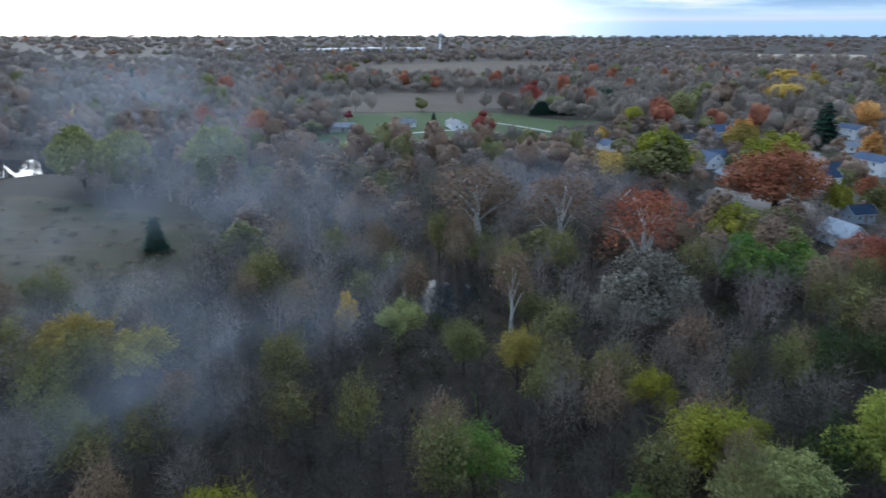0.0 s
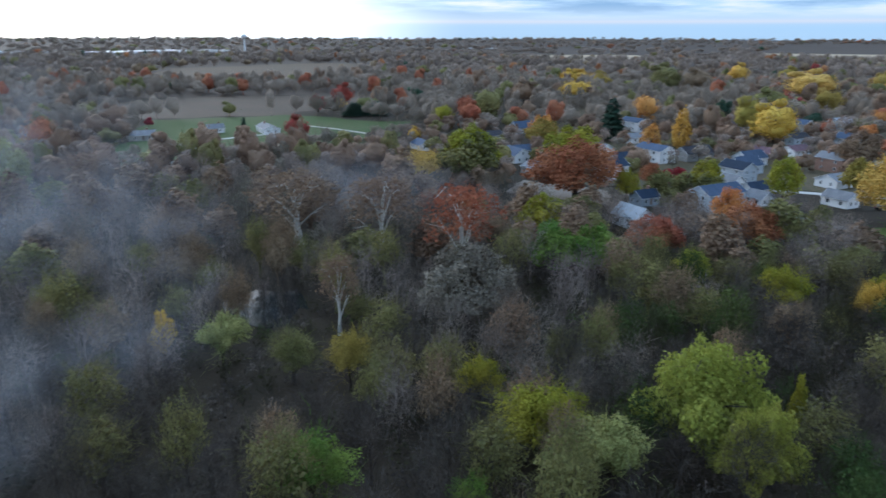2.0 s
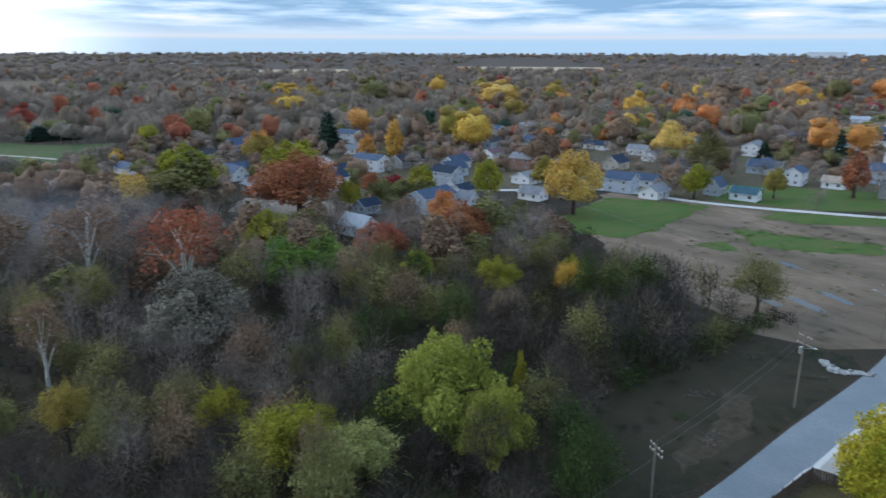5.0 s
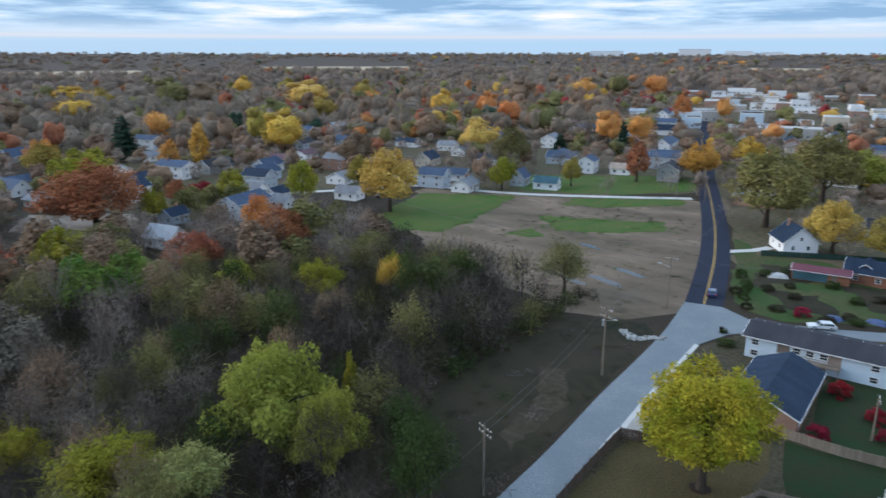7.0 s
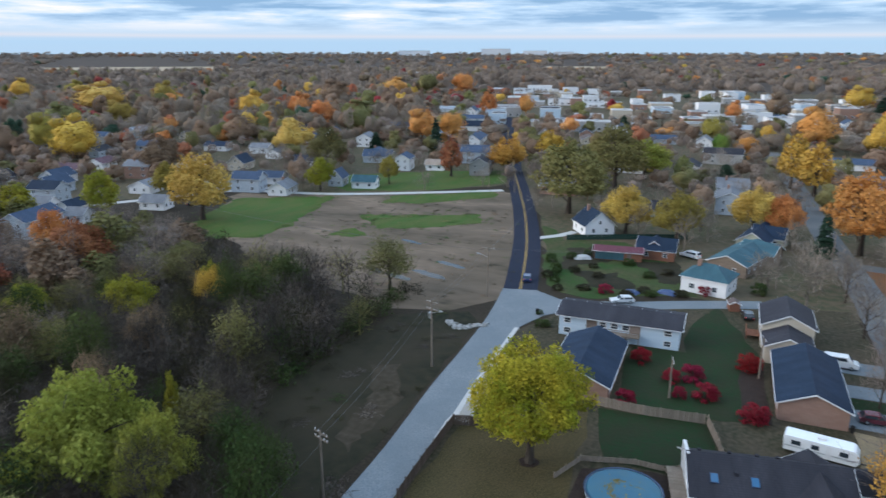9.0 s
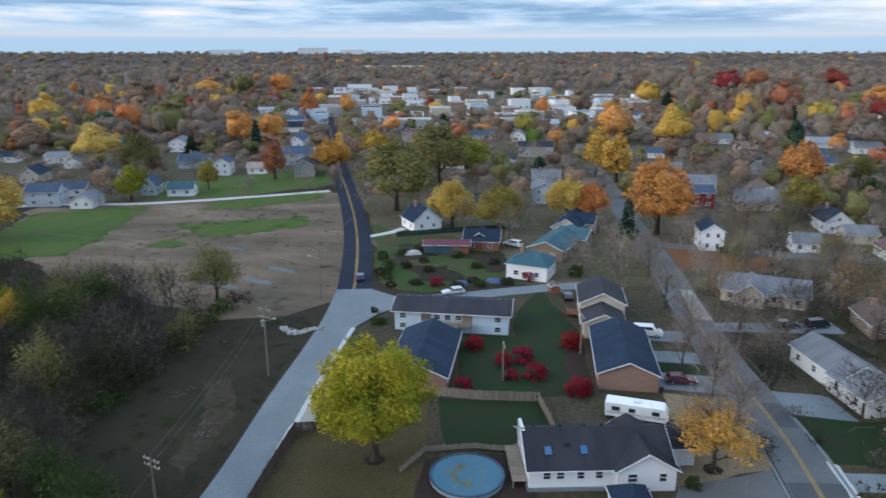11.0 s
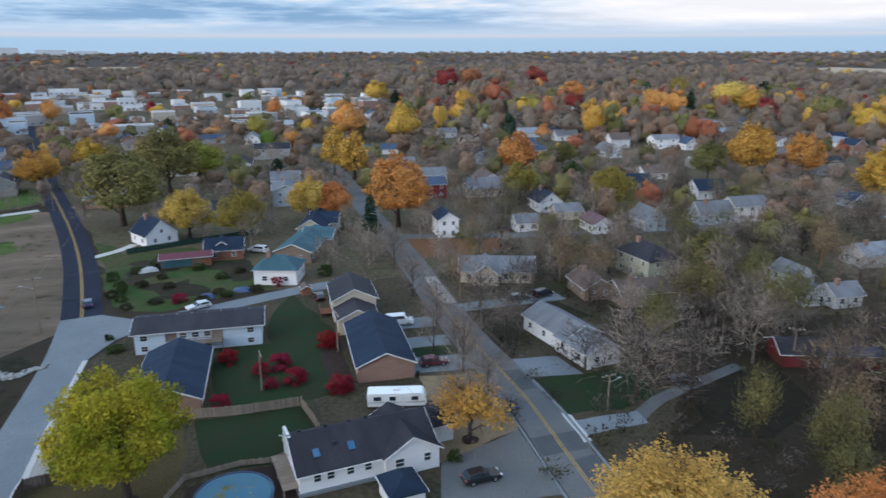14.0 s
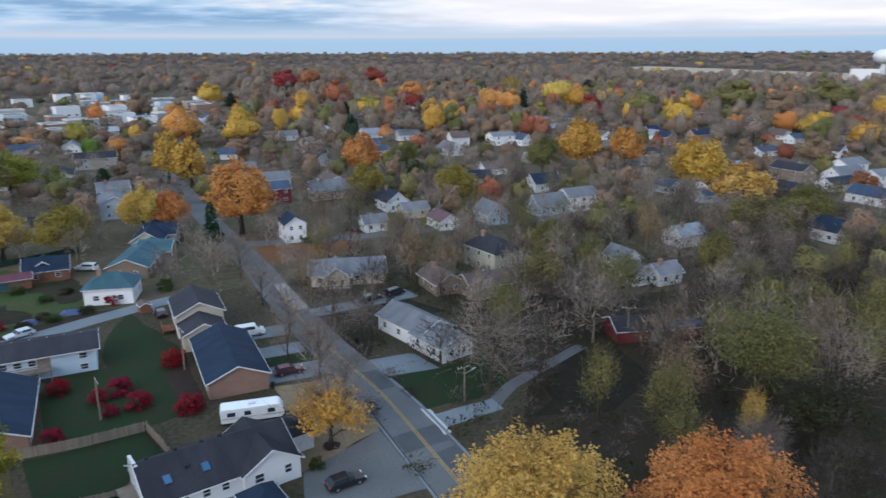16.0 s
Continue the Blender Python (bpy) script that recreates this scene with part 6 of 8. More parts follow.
def rocks():
    root = empty("rock_pile", 117.3, 43.2, 0, 0, "pale broken limestone riprap beside the lane", "rocks")
    stone = surface("limestone", (0.33, 0.33, 0.32), (0.2, 0.2, 0.195), 1.0, 6, bump=0.5, spread=0.25)
    r = random.Random(5)
    kinds = []
    for k in range(3):
        bm = bmesh.new()
        bmesh.ops.create_icosphere(bm, subdivisions=1, radius=0.5)
        for v in bm.verts:
            v.co *= r.uniform(0.65, 1.15)
            v.co.z *= 0.6
        me = bpy.data.meshes.new("stone")
        bm.to_mesh(me)
        bm.free()
        me.materials.append(stone)
        kinds.append(me)
    for k in range(105):
        t = r.random()
        x, y = -2.6 + 5.2 * abs(t - 0.4) * 1.2 + r.gauss(0, 0.5), 3.6 - 7.6 * t + r.gauss(0, 0.3)
        s = r.uniform(0.4, 1.0)
        child("stone", kinds[k % 3], root, pose(x, y, 0.15 * s, r.uniform(-15, 15), r.uniform(-15, 15), r.uniform(0, 360)) @ Matrix.Diagonal((s * 1.3, s, s, 1)))


rocks()


def bin_can(x, y, mat, label):
    root = empty("wheeled_bin", x, y, 0.05, 20, label, "bin")
    bm = bmesh.new()
    rod(bm, (0, 0, 0.1), (0, 0, 1.0), 0.26, 0.34, 4)
    part("body", bm, mat, root)
    plank_part(root, "lid", -0.3, 0.3, -0.3, 0.3, 1.0, 1.07, mat)


bin_can(99.7, -19.4, RUBBER, "black wheeled bin beside a brick wall")
bin_can(110.6, -36.8, RUBBER, "dark wheeled bin at the kerb")
bin_can(127.4, 31.9, RUBBER, "black bin on a grassy corner")
bin_can(85.3, -31.0, ROOF["blue"], "blue recycling bin at the kerb")
crate = empty("storage_box", 145.0, -4.0, 0, 10, "wooden storage hutch behind a beige house", "shed")
shell(crate, 2.6, 2.0, 1.5, 0.5, WALL["cedar"], ROOF["brown"], over=0.15)
canopy = empty("carport", 128.6, -74.5, 0, -10, "white curved carport frame beside a brown house", "carport")
bm = bmesh.new()
for k in range(7):
    a0, a1 = math.pi * k / 7, math.pi * (k + 1) / 7
    v = [bm.verts.new((x, 1.6 * math.cos(a), 0.4 + 2.2 * math.sin(a))) for x in (-4, 4) for a in (a0, a1)]
    bm.faces.new((v[0], v[1], v[3], v[2]))
bmesh.ops.solidify(bm, geom=bm.faces[:], thickness=0.06)
part("cover", bm, TRIM, canopy, "torn white fabric cover")


def covered_heap(x, y, yaw, L, W, h, mat, label):
    """A low heap under a wrinkled cover, pulled tight at its rim."""
    r = random.Random(int(x * 11 + y))
    n, m = 10, 7
    bm = bmesh.new()
    grid = [[bm.verts.new((L * (i / n - 0.5) * (1 + 0.06 * r.uniform(-1, 1)), W * (j / m - 0.5) * (1 + 0.08 * r.uniform(-1, 1)), h * max(0.0, math.sin(math.pi * i / n) * math.sin(math.pi * j / m)) ** 0.5 * r.uniform(0.75, 1.1))) for j in range(m + 1)] for i in range(n + 1)]
    for i in range(n):
        for j in range(m):
            bm.faces.new((grid[i][j], grid[i + 1][j], grid[i + 1][j + 1], grid[i][j + 1]))
    rim = [grid[i][0] for i in range(n + 1)] + [grid[n][j] for j in range(1, m + 1)] + [grid[i][m] for i in range(n - 1, -1, -1)] + [grid[0][j] for j in range(m - 1, 0, -1)]
    foot = [bm.verts.new((v.co.x, v.co.y, -0.05)) for v in rim]
    for k in range(len(rim)):
        bm.faces.new((rim[k], foot[k], foot[(k + 1) % len(rim)], rim[(k + 1) % len(rim)]))
    bm.faces.new(foot)
    ob = part("covered_heap", bm, mat)
    ob.matrix_world = pose(x, y, 0.05, 0, 0, yaw)
    tagged(ob, label, "heap")


TARP = surface("garden_tarp_blue", (0.03, 0.06, 0.16), (0.045, 0.085, 0.22), 0.9, 5, rough=0.45, bump=0.5)
covered_heap(147.6, 16.4, 70, 3.2, 2.0, 0.8, TARP, "garden heap under a crumpled blue tarpaulin")
covered_heap(150.0, 9.3, 80, 4.0, 2.2, 0.9, TARP, "garden heap under a crumpled blue tarpaulin")
covered_heap(169.6, 31.4, -70, 4.4, 2.4, 1.1, surface("cover_white", (0.5, 0.5, 0.5), (0.38, 0.38, 0.39), 0.9, 4, bump=0.5), "stack of boards under a dirty white sheet")
back_deck = empty("deck", 131.4, -7.6, 0, 0, "brown timber back deck beside a beige house", "deck")
for k in range(10):
    plank_part(back_deck, "plank", -1.6 + k * 0.33, -1.3 + k * 0.33, -1.0, 1.5, 0.75, 0.8, WALL["cedar"])
for px in (-1.5, 1.6):
    for py in (-0.9, 1.4):
        plank_part(back_deck, "post", px - 0.07, px + 0.07, py - 0.07, py + 0.07, -0.1, 1.75, WALL["cedar"])
for z in (1.2, 1.68):
    plank_part(back_deck, "rail", -1.5, 1.6, 1.36, 1.44, z, z + 0.1, WALL["cedar"])


# ---- the town centre, works and towers far off ----
def flat_block(x, y, yaw, L, W, h, wall, label, name="commercial_building"):
    root = empty(name, x, y, 0, yaw, label, "building")
    bm = bmesh.new()
    block(bm, -L / 2, L / 2, -W / 2, W / 2, -0.3, h)
    part("wall", bm, wall, root)
    bm = bmesh.new()
    block(bm, -L / 2 + 0.3, L / 2 - 0.3, -W / 2 + 0.3, W / 2 - 0.3, h, h + 0.1)
    part("roof", bm, (ROOF["silver"], ROOF["grey"], CONCRETE_PALE, ROOF["dark"])[int(x) % 4], root)
    for a in ((-L / 2, L / 2, -W / 2, -W / 2 + 0.3), (-L / 2, L / 2, W / 2 - 0.3, W / 2), (-L / 2, -L / 2 + 0.3, -W / 2 + 0.3, W / 2 - 0.3), (L / 2 - 0.3, L / 2, -W / 2 + 0.3, W / 2 - 0.3)):
        bm = bmesh.new()
        block(bm, *a, h, h + 0.6)
        part("parapet", bm, TRIM, root)
    n = max(2, int(L / 4.5))
    for lvl in range(max(1, int(h / 4))):
        for i in range(n):
            window(root, (i + 0.5 - n / 2) * L / n, -W / 2, 1.8 + 3.6 * lvl, 0, 2.2, 1.6)
        for i in range(max(1, int(W / 6))):
            window(root, -L / 2, (i + 0.5 - max(1, int(W / 6)) / 2) * 5, 1.8 + 3.6 * lvl, -90, 2.0, 1.6)
    bm = bmesh.new()
    block(bm, L * 0.1, L * 0.1 + 2.2, -1, 1.2, h + 0.1, h + 1.3)
    part("roof_unit", bm, METAL, root)
    PLACED.append((x, y, 0.5 * max(L, W)))


def town_centre():
    r = random.Random(21)
    walls = [WALL["white"], WALL["brick"], WALL["beige"], WALL["white"], WALL["grey"], WALL["paleblue"]]
    flat_block(878, 228, -75, 30, 22, 9, WALL["white"], "large white flat-roofed hall")
    for k in range(110):
        d, a = r.uniform(470, 900), math.radians(r.uniform(-98, -71))
        x, y = -d * math.sin(a), d * math.cos(a)
        if all((x - px) ** 2 + (y - py) ** 2 > (pr + 13) ** 2 for px, py, pr in PLACED):
            flat_block(round(x), round(y), -75 + 90 * (k % 2), r.uniform(11, 26), r.uniform(9, 16), r.uniform(4, 8), walls[k % 6], "flat-roofed town building among trees")
    for x, y, yaw, L, W, h in ((-300, 2210, 52, 330, 80, 13), (-640, 2330, 20, 150, 60, 10), (-90, 2500, 20, 120, 50, 10), (900, 2800, -20, 160, 60, 11)):
        factory(x, y, yaw, L, W, h, 0)
    for x, y, yaw, L, W, h in ((3950, 1800, -66, 190, 80, 26), (4350, 1420, -72, 180, 80, 38), (4400, 1180, -74, 150, 60, 26), (4480, 1020, -76, 120, 60, 20), (1500, 700, -65, 70, 40, 9)):
        factory(x, y, yaw, L, W, h, 34 if x > 2600 else 0)


def factory(x, y, yaw, L, W, h, z):
    root = empty("factory", x, y, z - 4, yaw, "long low white industrial hall on the plain", "factory")
    bm = bmesh.new()
    block(bm, -L / 2, L / 2, -W / 2, W / 2, -2, h)
    part("wall", bm, WALL["white"], root)
    bm = bmesh.new()
    prism(bm, [(-L / 2 - 1, -W / 2 - 1), (L / 2 + 1, -W / 2 - 1), (L / 2 + 1, W / 2 + 1), (-L / 2 - 1, W / 2 + 1)], h, h + 0.8)
    part("roof", bm, TRIM, root)
    for k in range(6):
        bm = bmesh.new()
        u = (k + 0.5) / 6 * L - L / 2
        block(bm, u - 4, u + 4, -W / 2 - 0.4, -W / 2 + 0.1, 0, min(6, h * 0.6))
        part("loading_door", bm, ROOF["silver"], root)
    PLACED.append((x, y, 0.55 * L))


town_centre()


def water_tower(x, y, ground, top, r):
    root = empty("water_tower", x, y, ground, 0, "white bulb-shaped water tower above far trees", "water tower")
    h = top - ground
    bm = bmesh.new()
    bmesh.ops.create_uvsphere(bm, u_segments=24, v_segments=12, radius=r, matrix=pose(0, 0, h - r * 0.7) @ Matrix.Diagonal((1, 1, 0.7, 1)))
    part("tank", bm, TRIM, root)
    bm = bmesh.new()
    rod(bm, (0, 0, -2), (0, 0, h - r * 1.2), r * 0.3, r * 0.22, 16)
    part("stem", bm, TRIM, root)


water_tower(-8, 2100, 0, 56, 9)
water_tower(700, -1092, 0, 52, 16)
flat_block(705, -1060, 30, 40, 24, 22, WALL["white"], "tall white block below a water tower")
mast = empty("radio_mast", 62, 2300, 0, 0, "slender lattice radio mast on the plain", "mast")
for k in range(3):
    bm = bmesh.new()
    rod(bm, (math.cos(k * 2.094), math.sin(k * 2.094), 0), (math.cos(k * 2.094), math.sin(k * 2.094), 96), 0.2, sides=4)
    part("leg", bm, METAL, mast)
bm = bmesh.new()
for k in range(24):
    for j in range(3):
        rod(bm, (math.cos(j * 2.094), math.sin(j * 2.094), k * 4), (math.cos((j + 1) * 2.094), math.sin((j + 1) * 2.094), k * 4 + 4), 0.12, sides=4)
part("lattice", bm, METAL, mast)


def half_bare_tree(x, y):
    """A street tree that has dropped its upper leaves and keeps a yellow skirt below."""
    root = tree("bare_near", "bare", x, y, 15, 12.5, label="half-bare street tree with yellow lower leaves")
    r = np.random.default_rng(400)
    k = root.scale
    v, f = lobed(r, 9.4, 6.2, 5200, 0.3, 0.24, 46, 0.6, 0.8)
    child("leaves", mesh_from("leaves", v / (k[0], k[1], k[2]), f, LEAF["gold"]), root, label="golden yellow leaves on the lower boughs")


def more_houses():
    """Further houses along the streets of the town, half hidden by trees."""
    r = random.Random(33)
    walls, roofs = ("white", "white", "bluegrey", "beige", "grey", "brick"), ("grey", "navy", "dark", "blue", "brown", "silver")
    made = 0
    for _ in range(1600):
        d, a = r.uniform(175, 470), math.radians(r.uniform(-146, -34))
        x, y = -d * math.sin(a), d * math.cos(a)
        if any((x - px) ** 2 + (y - py) ** 2 < (pr + 11) ** 2 for px, py, pr in PLACED) or any(inside(x + 9 * math.cos(k * PI2 / 8), y + 9 * math.sin(k * PI2 / 8), o) for o in OPEN for k in range(8)) or any(inside(x, y, o) for o in OPEN):
            continue
        if x < 250 and y > 55:
            continue
        base = 15 if y > 60 else 2
        house(round(x, 1), round(y, 1), base + 90 * r.randrange(2), r.uniform(9, 14), r.uniform(6.5, 8.5), r.choice((2.7, 2.7, 3.2, 5.0)), r.uniform(1.8, 3.0), r.choice(walls), r.choice(roofs), rows=[1.6])
        made += 1
        if made >= 50:
            break


for tx, ty, th in ((104, -28.3, 12), (112, -38.2, 13), (121, -27.4, 12.5), (128, -38, 13), (138, -26, 13), (150, -37, 12), (158, -25.4, 13), (92, -28.6, 9), (150, -58, 13), (160, -66, 14), (124, -60, 13), (118, -66, 12)):
    tree("bare_near", "bare", tx, ty, th, 9.5, label="bare street tree with grey-brown twigs")

for tx, ty, th, tc in ((84.5, -79, 11, "umber"), (82.5, -84.5, 10, "bare"), (86.5, -93, 12, "umber"), (79, -90, 12, "olive"), (96, -75, 11, "umber"), (101, -84, 12, "bare"), (93.5, -98, 12, "umber")):
    tree("bare_near" if tc != "olive" else "sparse", tc, tx, ty, th, 7.5)
house(143.6, 332.2, 12, 17.0, 8.2, 2.7, 2.0, "brown", "maroon")
house(105.5, 275.9, 102, 11.9, 8.1, 3.2, 2.6, "white", "blue")
house(126.3, 231.2, 12, 10.6, 7.2, 5.0, 2.2, "white", "navy")
house(149.0, 285.1, 102, 11.4, 7.8, 2.7, 2.0, "white", "grey")
house(180.9, 260.6, 12, 15.3, 8.2, 3.2, 2.6, "grey", "dark")
house(169.1, 216.2, 102, 11.1, 7.5, 5.0, 2.2, "bluegrey", "navy")
house(157.8, 192.5, 12, 8.0, 5.5, 2.7, 2.0, "white", "navy")
house(99.3, 167.7, 102, 9.4, 6.4, 3.2, 2.6, "white", "silver")
house(135.7, 181.6, 12, 15.4, 8.2, 5.0, 2.2, "bluegrey", "blue")
house(174.4, 173.6, 102, 8.7, 5.9, 2.7, 2.0, "white", "grey")
house(195.8, 243.8, 12, 11.6, 7.9, 3.2, 2.6, "white", "blue")
house(471.7, 170.8, 102, 17.0, 8.2, 5.0, 2.2, "white", "blue")
house(388.0, 136.4, 12, 17.0, 8.2, 2.7, 2.0, "white", "blue")
house(325.6, 117.0, 102, 16.7, 8.2, 3.2, 2.6, "bluegrey", "blue")
house(280.9, 97.3, 12, 12.0, 8.2, 5.0, 2.2, "grey", "dark")
house(575.7, 228.2, 102, 17.0, 8.2, 2.7, 2.0, "white", "silver")
house(211.9, 179.0, 12, 9.8, 6.7, 3.2, 2.6, "white", "navy")
house(211.7, 164.5, 102, 10.8, 7.4, 5.0, 2.2, "bluegrey", "blue")
house(212.2, 150.1, 12, 10.5, 7.1, 2.7, 2.0, "white", "grey")
house(293.9, 152.7, 102, 13.4, 8.2, 3.2, 2.6, "bluegrey", "blue")
house(343.8, 186.0, 12, 12.6, 8.2, 5.0, 2.2, "white", "grey")
house(428.3, 204.0, 102, 16.8, 8.2, 2.7, 2.0, "white", "blue")
house(241.0, 217.4, 12, 11.5, 7.8, 3.2, 2.6, "white", "blue")
house(270.3, 268.5, 102, 12.3, 8.2, 5.0, 2.2, "bluegrey", "blue")
house(113.4, 336.6, 12, 14.3, 8.2, 2.7, 2.0, "white", "dark")
house(92.1, 299.7, 102, 12.6, 8.2, 3.2, 2.6, "grey", "blue")
house(445.9, 64.5, 0, 17.0, 8.2, 5.0, 2.2, "white", "blue")
house(417.8, 36.8, 90, 17.0, 8.2, 2.7, 2.0, "bluegrey", "blue")
house(411.2, 13.0, 0, 14.6, 8.2, 3.2, 2.6, "white", "grey")
house(349.6, 2.5, 90, 16.9, 8.2, 5.0, 2.2, "grey", "dark")
house(321.3, 15.2, 0, 15.6, 8.2, 2.7, 2.0, "white", "dark")
house(573.9, -22.4, 90, 17.0, 8.2, 3.2, 2.6, "bluegrey", "blue")
house(530.2, -70.6, 0, 17.0, 8.2, 5.0, 2.2, "white", "blue")
house(353.5, -50.8, 90, 17.0, 8.2, 2.7, 2.0, "white", "blue")
house(255.4, -77.8, 0, 13.8, 8.2, 3.2, 2.6, "white", "brown")
house(259.2, -56.5, 90, 10.7, 7.3, 5.0, 2.2, "white", "grey")
house(525.5, -182.4, 0, 17.0, 8.2, 2.7, 2.0, "white", "blue")
house(382.5, -163.2, 90, 13.4, 8.2, 3.2, 2.6, "white", "grey")
house(541.7, -232.4, 0, 17.0, 8.2, 5.0, 2.2, "white", "grey")
house(331.4, -122.2, 90, 14.2, 8.2, 2.7, 2.0, "white", "blue")
house(312.9, -89.3, 0, 10.5, 7.1, 3.2, 2.6, "bluegrey", "blue")
house(183.6, -138.4, 90, 11.1, 7.6, 5.0, 2.2, "white", "grey")
house(192.2, -185.4, 0, 8.6, 5.9, 2.7, 2.0, "bluegrey", "blue")
house(180.8, -196.1, 90, 10.8, 7.3, 3.2, 2.6, "white", "blue")
house(187.7, -246.1, 0, 15.0, 8.2, 5.0, 2.2, "brown", "dark")
house(167.8, -245.7, 90, 14.4, 8.2, 2.7, 2.0, "white", "navy")
house(146.0, -232.6, 0, 13.3, 8.2, 3.2, 2.6, "white", "blue")
house(186.2, -278.4, 90, 13.5, 8.2, 5.0, 2.2, "white", "grey")
house(127.0, -110.0, 0, 7.5, 5.1, 2.7, 2.0, "white", "grey")
house(430.3, -315.2, 90, 17.0, 8.2, 3.2, 2.6, "white", "blue")
house(406.2, -274.1, 0, 17.0, 8.2, 5.0, 2.2, "white", "grey")
house(242.6, -295.1, 90, 12.3, 8.2, 2.7, 2.0, "white", "blue")
house(427.0, -423.0, 0, 17.0, 8.2, 3.2, 2.6, "bluegrey", "blue")
house(182.5, 313.1, 12, 10.5, 7.4, 2.7, 1.9, "white", "grey")
house(162.9, 261.7, 102, 15.1, 8.5, 5.2, 1.9, "white", "blue")
house(145.4, 259.4, 12, 10.8, 7.6, 2.7, 1.9, "white", "navy")
house(158.9, 205.6, 102, 6.5, 5.5, 2.7, 1.9, "white", "grey")
house(181.6, 228.8, 12, 11.8, 8.2, 3.4, 3.0, "bluegrey", "blue")
house(213.9, 256.6, 102, 15.5, 8.5, 2.7, 1.9, "brown", "maroon")
house(231.2, 258.9, 12, 10.9, 7.6, 2.7, 1.9, "white", "maroon")
house(218.7, 223.4, 102, 11.2, 7.8, 5.2, 1.9, "brick", "grey")
house(197.0, 198.8, 12, 12.3, 8.5, 2.7, 1.9, "white", "grey")
house(206.0, 354.6, 102, 14.8, 8.5, 5.2, 1.9, "white", "blue")
house(116.4, 190.7, 12, 7.4, 5.5, 2.7, 1.9, "bluegrey", "navy")
house(150.6, 181.1, 102, 6.5, 5.5, 2.7, 1.9, "white", "grey")
house(251.8, 199.4, 12, 10.9, 7.6, 3.4, 3.0, "beige", "navy")
house(229.0, 166.8, 102, 10.6, 7.4, 2.7, 1.9, "white", "blue")
house(234.6, 139.8, 12, 8.0, 5.6, 3.4, 3.0, "bluegrey", "blue")
house(234.1, 127.6, 102, 9.1, 6.4, 2.7, 1.9, "white", "teal")
house(278.9, 132.5, 12, 9.9, 7.0, 5.2, 1.9, "white", "blue")
house(282.5, 118.9, 102, 7.8, 5.5, 2.7, 1.9, "white", "tan")
house(558.9, 201.9, 12, 19, 8.5, 3.4, 3.0, "white", "blue")
house(439.2, 157.9, 102, 16.0, 8.5, 3.4, 3.0, "white", "navy")
house(369.8, 132.4, 12, 15.4, 8.5, 3.4, 3.0, "white", "blue")
house(309.5, 109.5, 102, 12.9, 8.5, 5.2, 1.9, "bluegrey", "blue")
house(305.4, 160.6, 12, 13.3, 8.5, 2.7, 1.9, "white", "blue")
house(271.9, 178.4, 102, 11.1, 7.7, 2.7, 1.9, "white", "navy")
house(287.3, 205.6, 12, 10.3, 7.2, 2.7, 1.9, "white", "grey")
house(297.8, 249.3, 102, 12.4, 8.5, 2.7, 1.9, "white", "navy")
house(242.5, -1.8, 0, 13.9, 8.5, 5.2, 1.9, "bluegrey", "grey")
house(239.8, -51.5, 90, 11.1, 7.8, 5.2, 1.9, "red", "blue")
house(187.1, -44.9, 0, 8.2, 5.7, 5.2, 1.9, "white", "navy")
house(238.7, -71.3, 90, 14.3, 8.5, 3.4, 3.0, "beige", "grey")
house(211.5, -84.3, 0, 11.0, 7.7, 3.4, 3.0, "white", "navy")
house(198.1, -86.0, 90, 8.4, 5.9, 2.7, 1.9, "beige", "grey")
house(181.7, -88.8, 0, 9.6, 6.7, 2.7, 1.9, "white", "maroon")
house(187.1, -68.6, 90, 6.7, 5.5, 2.7, 1.9, "white", "grey")
house(316.8, -158.7, 0, 13.6, 8.5, 3.4, 3.0, "white", "grey")
house(338.2, -200.5, 90, 14.0, 8.5, 5.2, 1.9, "white", "grey")
house(331.8, -211.0, 0, 11.0, 7.7, 3.4, 3.0, "white", "blue")
house(216.2, -146.9, 90, 11.4, 8.0, 3.4, 3.0, "white", "navy")
house(180.9, -104.3, 0, 9.3, 6.5, 3.4, 3.0, "bluegrey", "grey")
house(182.7, -126.2, 90, 11.0, 7.7, 3.4, 3.0, "bluegrey", "grey")
house(131.1, -63.3, 0, 9.2, 6.4, 2.7, 1.9, "brown", "brown")
house(125.0, -71.3, 90, 11.1, 7.7, 2.7, 1.9, "brown", "brown")
house(120.2, -176.0, 0, 8.0, 5.6, 3.4, 3.0, "white", "navy")
house(176.5, -261.6, 90, 15.6, 8.5, 3.4, 3.0, "white", "grey")
house(167.7, -221.3, 0, 12.2, 8.5, 2.7, 1.9, "brown", "navy")
house(162.9, -261.9, 90, 9.6, 6.7, 5.2, 1.9, "white", "grey")
house(116.1, -104.3, 0, 6.5, 5.5, 2.7, 1.9, "white", "grey")
house(113.2, -110.0, 90, 6.5, 5.5, 2.7, 1.9, "white", "grey")
house(207.3, -267.8, 0, 11.1, 7.8, 2.7, 1.9, "white", "brown")
house(174.1, -186.7, 90, 9.8, 6.9, 2.7, 1.9, "bluegrey", "blue")
house(-54.8, 380.3, 12, 12.8, 8.5, 2.7, 1.9, "grey", "grey")
house(7.5, 395.8, 102, 19, 8.5, 2.7, 1.9, "white", "grey")
house(-20.0, 400.3, 12, 8.3, 5.8, 2.7, 1.9, "white", "grey")
house(75.1, 316.5, 102, 10.7, 7.5, 2.7, 1.9, "white", "blue")
house(141.8, 359.5, 12, 13.3, 8.5, 3.4, 3.0, "bluegrey", "blue")
house(103.8, 245.6, 102, 12.1, 8.5, 2.7, 1.9, "grey", "grey")
